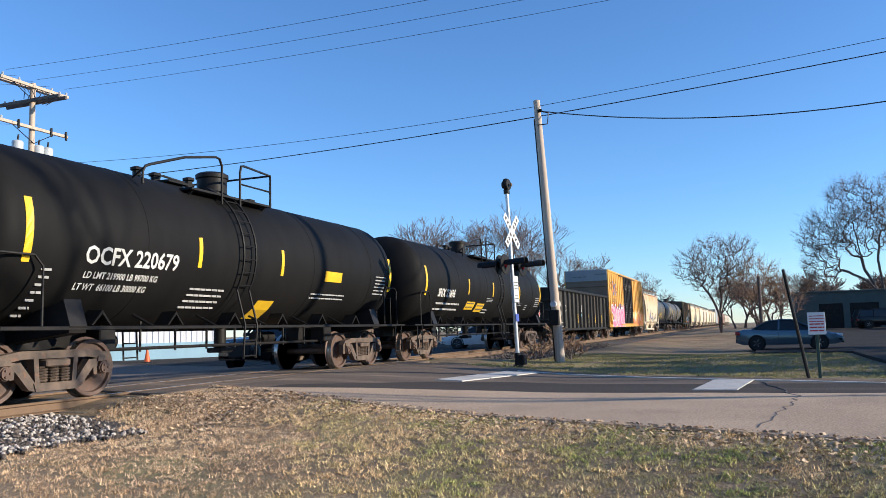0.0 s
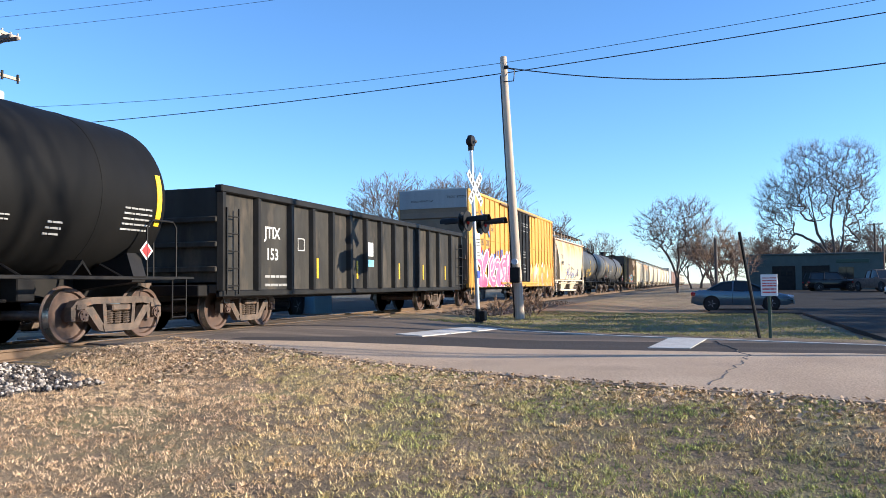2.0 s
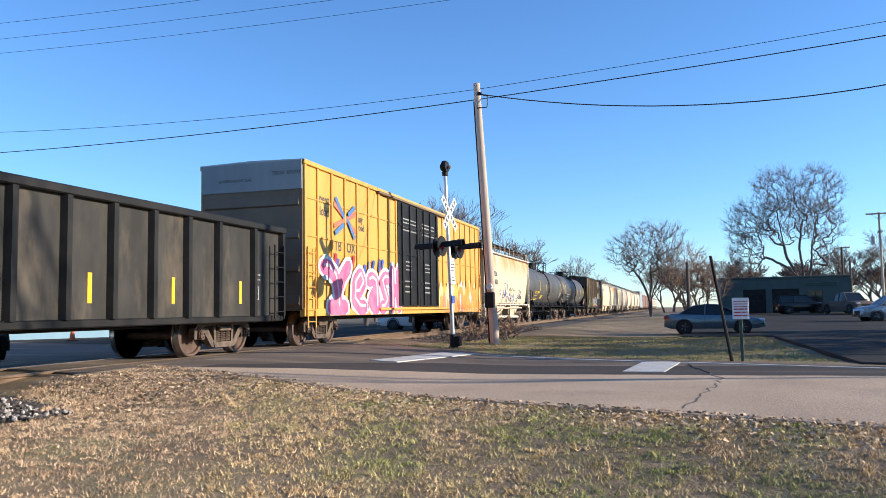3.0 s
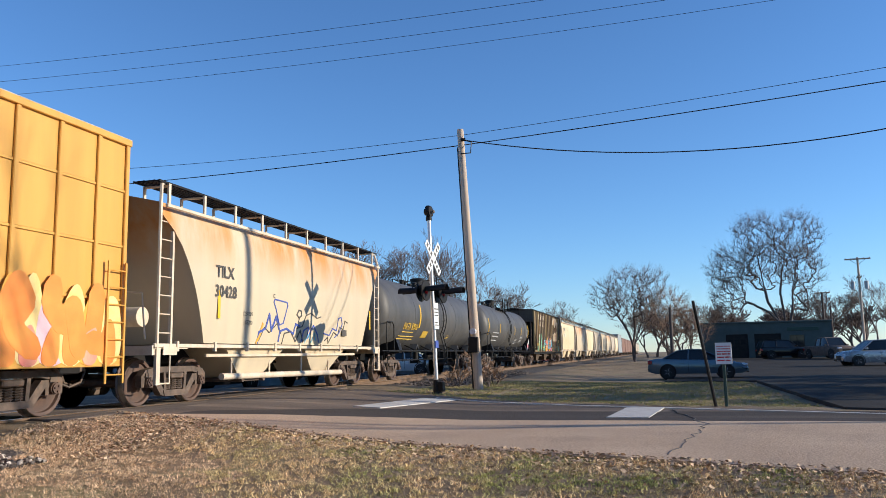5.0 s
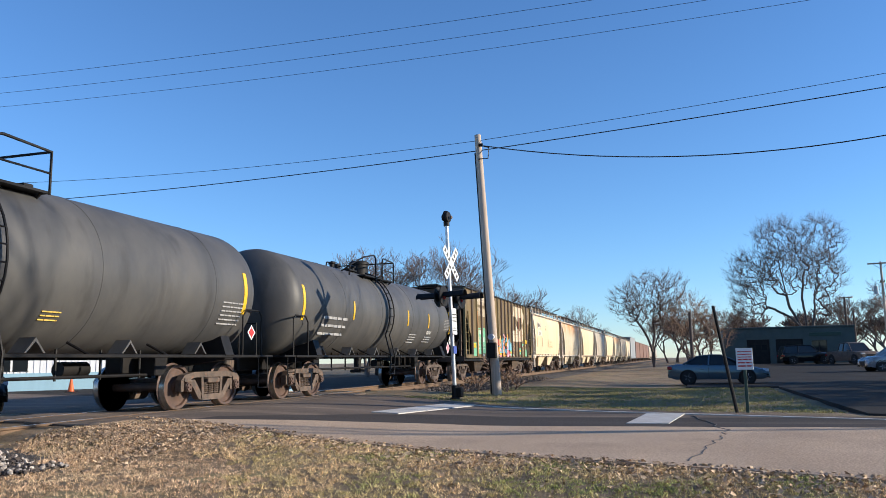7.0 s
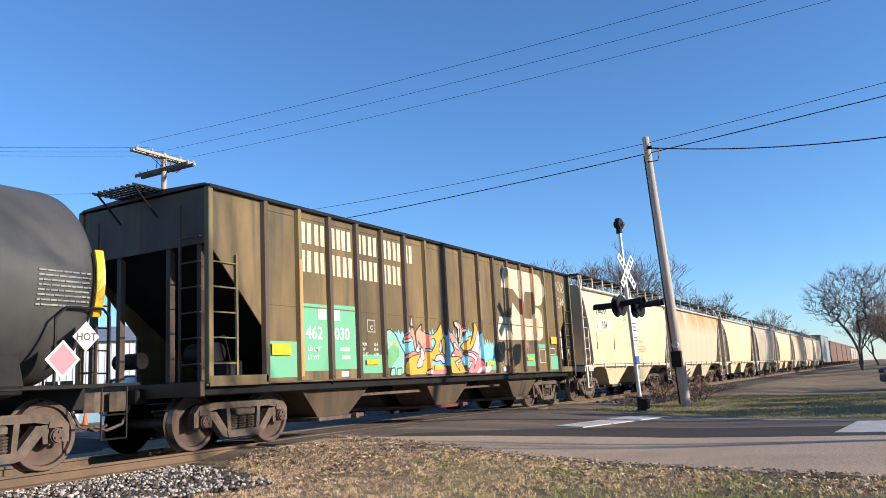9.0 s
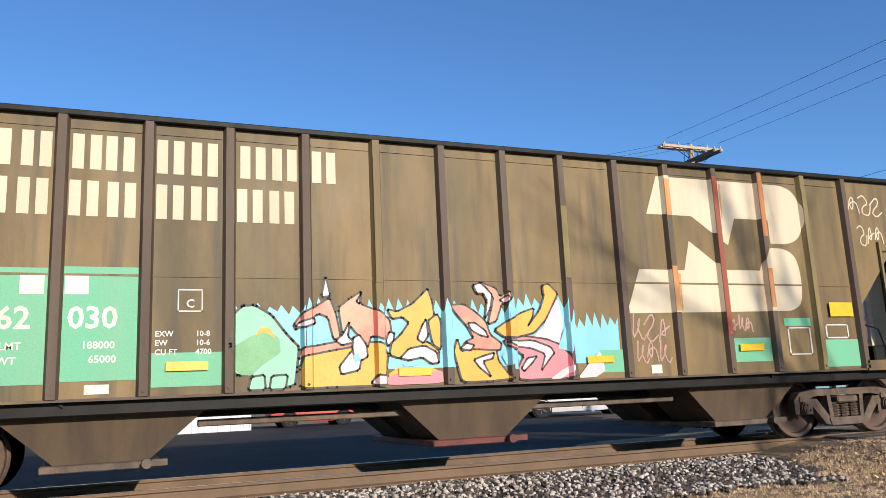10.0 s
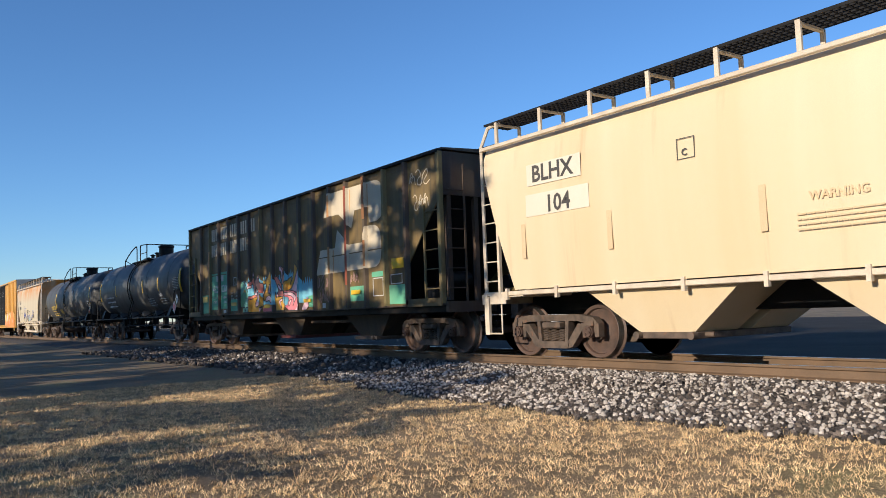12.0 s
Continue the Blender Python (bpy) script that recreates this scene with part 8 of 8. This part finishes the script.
for x in (-1.9, 0.3):
    bars(box, x, 4.1, 4, 1.5, 0.07, 0.06, M_WHITE, y=-1.578, seed=int(60 + x))
    bars(box, x + 0.3, 2.6, 3, 0.6, 0.06, 0.08, M_WHITE, y=-1.578, seed=int(70 + x))
    bars(box, x + 0.2, 1.9, 3, 0.7, 0.08, 0.1, M_WHITE, y=-1.578, seed=int(80 + x))
for words, x, z, size in (("EXCESS HEIGHT CAR", -0.96, 4.37, 0.105), ("TBOX  673291", 0.62, 4.5, 0.135)):
    lettering(box, words, x, z, size, M_MARK_K, y=-9.41).rotation_euler = (0, 0, -math.pi / 2)

# ---- paint on the first covered hopper ----
def stroke(pts, w, mat):
    g = Geo()
    y = lambda z: -1.58 * (0.955 + 0.045 * math.sin(math.pi * (z - 1.22) / 2.73)) - 0.012
    for a, b in zip(pts, pts[1:]):
        d = Vector((b[0] - a[0], b[1] - a[1]))
        e, nn = d.normalized() * w * 0.6, Vector((-d.y, d.x)).normalized() * w
        q = [(a[0] - e.x + nn.x, a[1] - e.y + nn.y), (b[0] + e.x + nn.x, b[1] + e.y + nn.y), (b[0] + e.x - nn.x, b[1] + e.y - nn.y), (a[0] - e.x - nn.x, a[1] - e.y - nn.y)]
        g.loft([[(x, y(z), z) for x, z in q], [(x, y(z) + 0.02, z) for x, z in q]])
    part("sprayed_line", g, mat, tilx, smooth=0)


K2, B2 = M_MARK_K, M_BLUE
stroke([(-1.55, 2.25), (-1.5, 2.32), (-0.85, 2.28), (-0.8, 2.2), (-1.0, 1.75), (-1.2, 1.7), (-1.4, 2.05), (-1.55, 2.25)], 0.016, B2)
stroke([(-2.25, 1.25), (-2.2, 1.5), (-1.9, 1.6), (-1.75, 1.95), (-1.6, 1.55), (-1.4, 1.9), (-1.2, 1.6)], 0.03, B2)
stroke([(-2.2, 1.3), (-1.95, 1.62), (-1.7, 1.5), (-1.3, 1.75), (-1.1, 1.5)], 0.012, K2)
stroke([(-1.2, 1.3), (-1.15, 1.55), (-0.8, 1.62), (-0.4, 1.5), (-0.3, 1.75), (-0.05, 1.7)], 0.026, B2)
stroke([(-1.0, 1.25), (-0.9, 1.5), (-0.55, 1.55), (-0.25, 1.3), (0.0, 1.6), (0.2, 1.3)], 0.016, K2)
stroke([(-0.25, 2.0), (-0.15, 2.12), (0.0, 2.1), (0.02, 1.98), (-0.12, 1.92), (-0.25, 2.0)], 0.02, K2)
stroke([(-0.1, 1.92), (-0.2, 1.65), (0.1, 1.7), (0.3, 2.0), (0.6, 2.08), (1.0, 1.95), (1.25, 2.0)], 0.016, K2)
stroke([(0.1, 1.3), (0.2, 1.6), (0.5, 1.7), (0.45, 1.4), (0.8, 1.75), (1.1, 1.5), (1.2, 1.3)], 0.02, B2)
stroke([(0.3, 1.28), (0.5, 1.5), (0.7, 1.28), (0.9, 1.55), (1.0, 1.35)], 0.014, M_SKYBLUE)
stroke([(1.5, 1.55), (1.9, 1.5), (2.1, 1.7), (2.4, 1.65), (2.5, 2.0), (2.7, 2.05), (2.8, 1.85), (2.6, 1.6), (2.3, 1.45)], 0.016, B2)
stroke([(1.6, 1.35), (1.8, 1.45), (1.85, 1.28), (2.2, 1.6), (2.5, 1.5), (2.6, 1.75), (2.9, 1.7), (3.0, 1.95), (3.2, 1.9)], 0.014, K2)
stroke([(-2.3, 1.25), (-2.15, 1.45), (-2.05, 1.7)], 0.035, M_AMBER)
flat(tilx, "notice_plate", rect(2.75, 3.1, 1.5, 1.68), M_MARK_K, y=-1.575)


# discharge pipe under the first covered hopper
part("discharge_pipe", Geo().cyl((-3.4, -1.28, 0.5), (3.3, -1.28, 0.44), 0.075, n=12), M_CREAM_FRAME, tilx, "cream discharge pipe")
for x in (-3.0, -1.2, 0.6, 2.4):
    part("pipe_hanger", Geo().box(x - 0.02, x + 0.02, -1.3, -1.26, 0.5, 1.1), M_CREAM_FRAME, tilx)
part("pipe_rail", Geo().box(-4.2, 4.2, -1.4, -1.34, 0.93, 1.0, 0.01), M_CREAM_FRAME, tilx)
# ---- what moves ----
def motions():
    times = [k * 2.0 for k in range(7)]
    for car, u in CARS:
        walk(car, [(t, pose(u - SPEED * (t - 10), TRACK_Y, 0)) for t in times])
    turn = math.degrees(SPEED / WHEEL_R / FPS)
    for w in ROLLING:
        x, y, z = w.location
        walk(w, [(k / FPS, pose(x, y, z, 0, -turn * k, 0)) for k in range(361)])


motions()
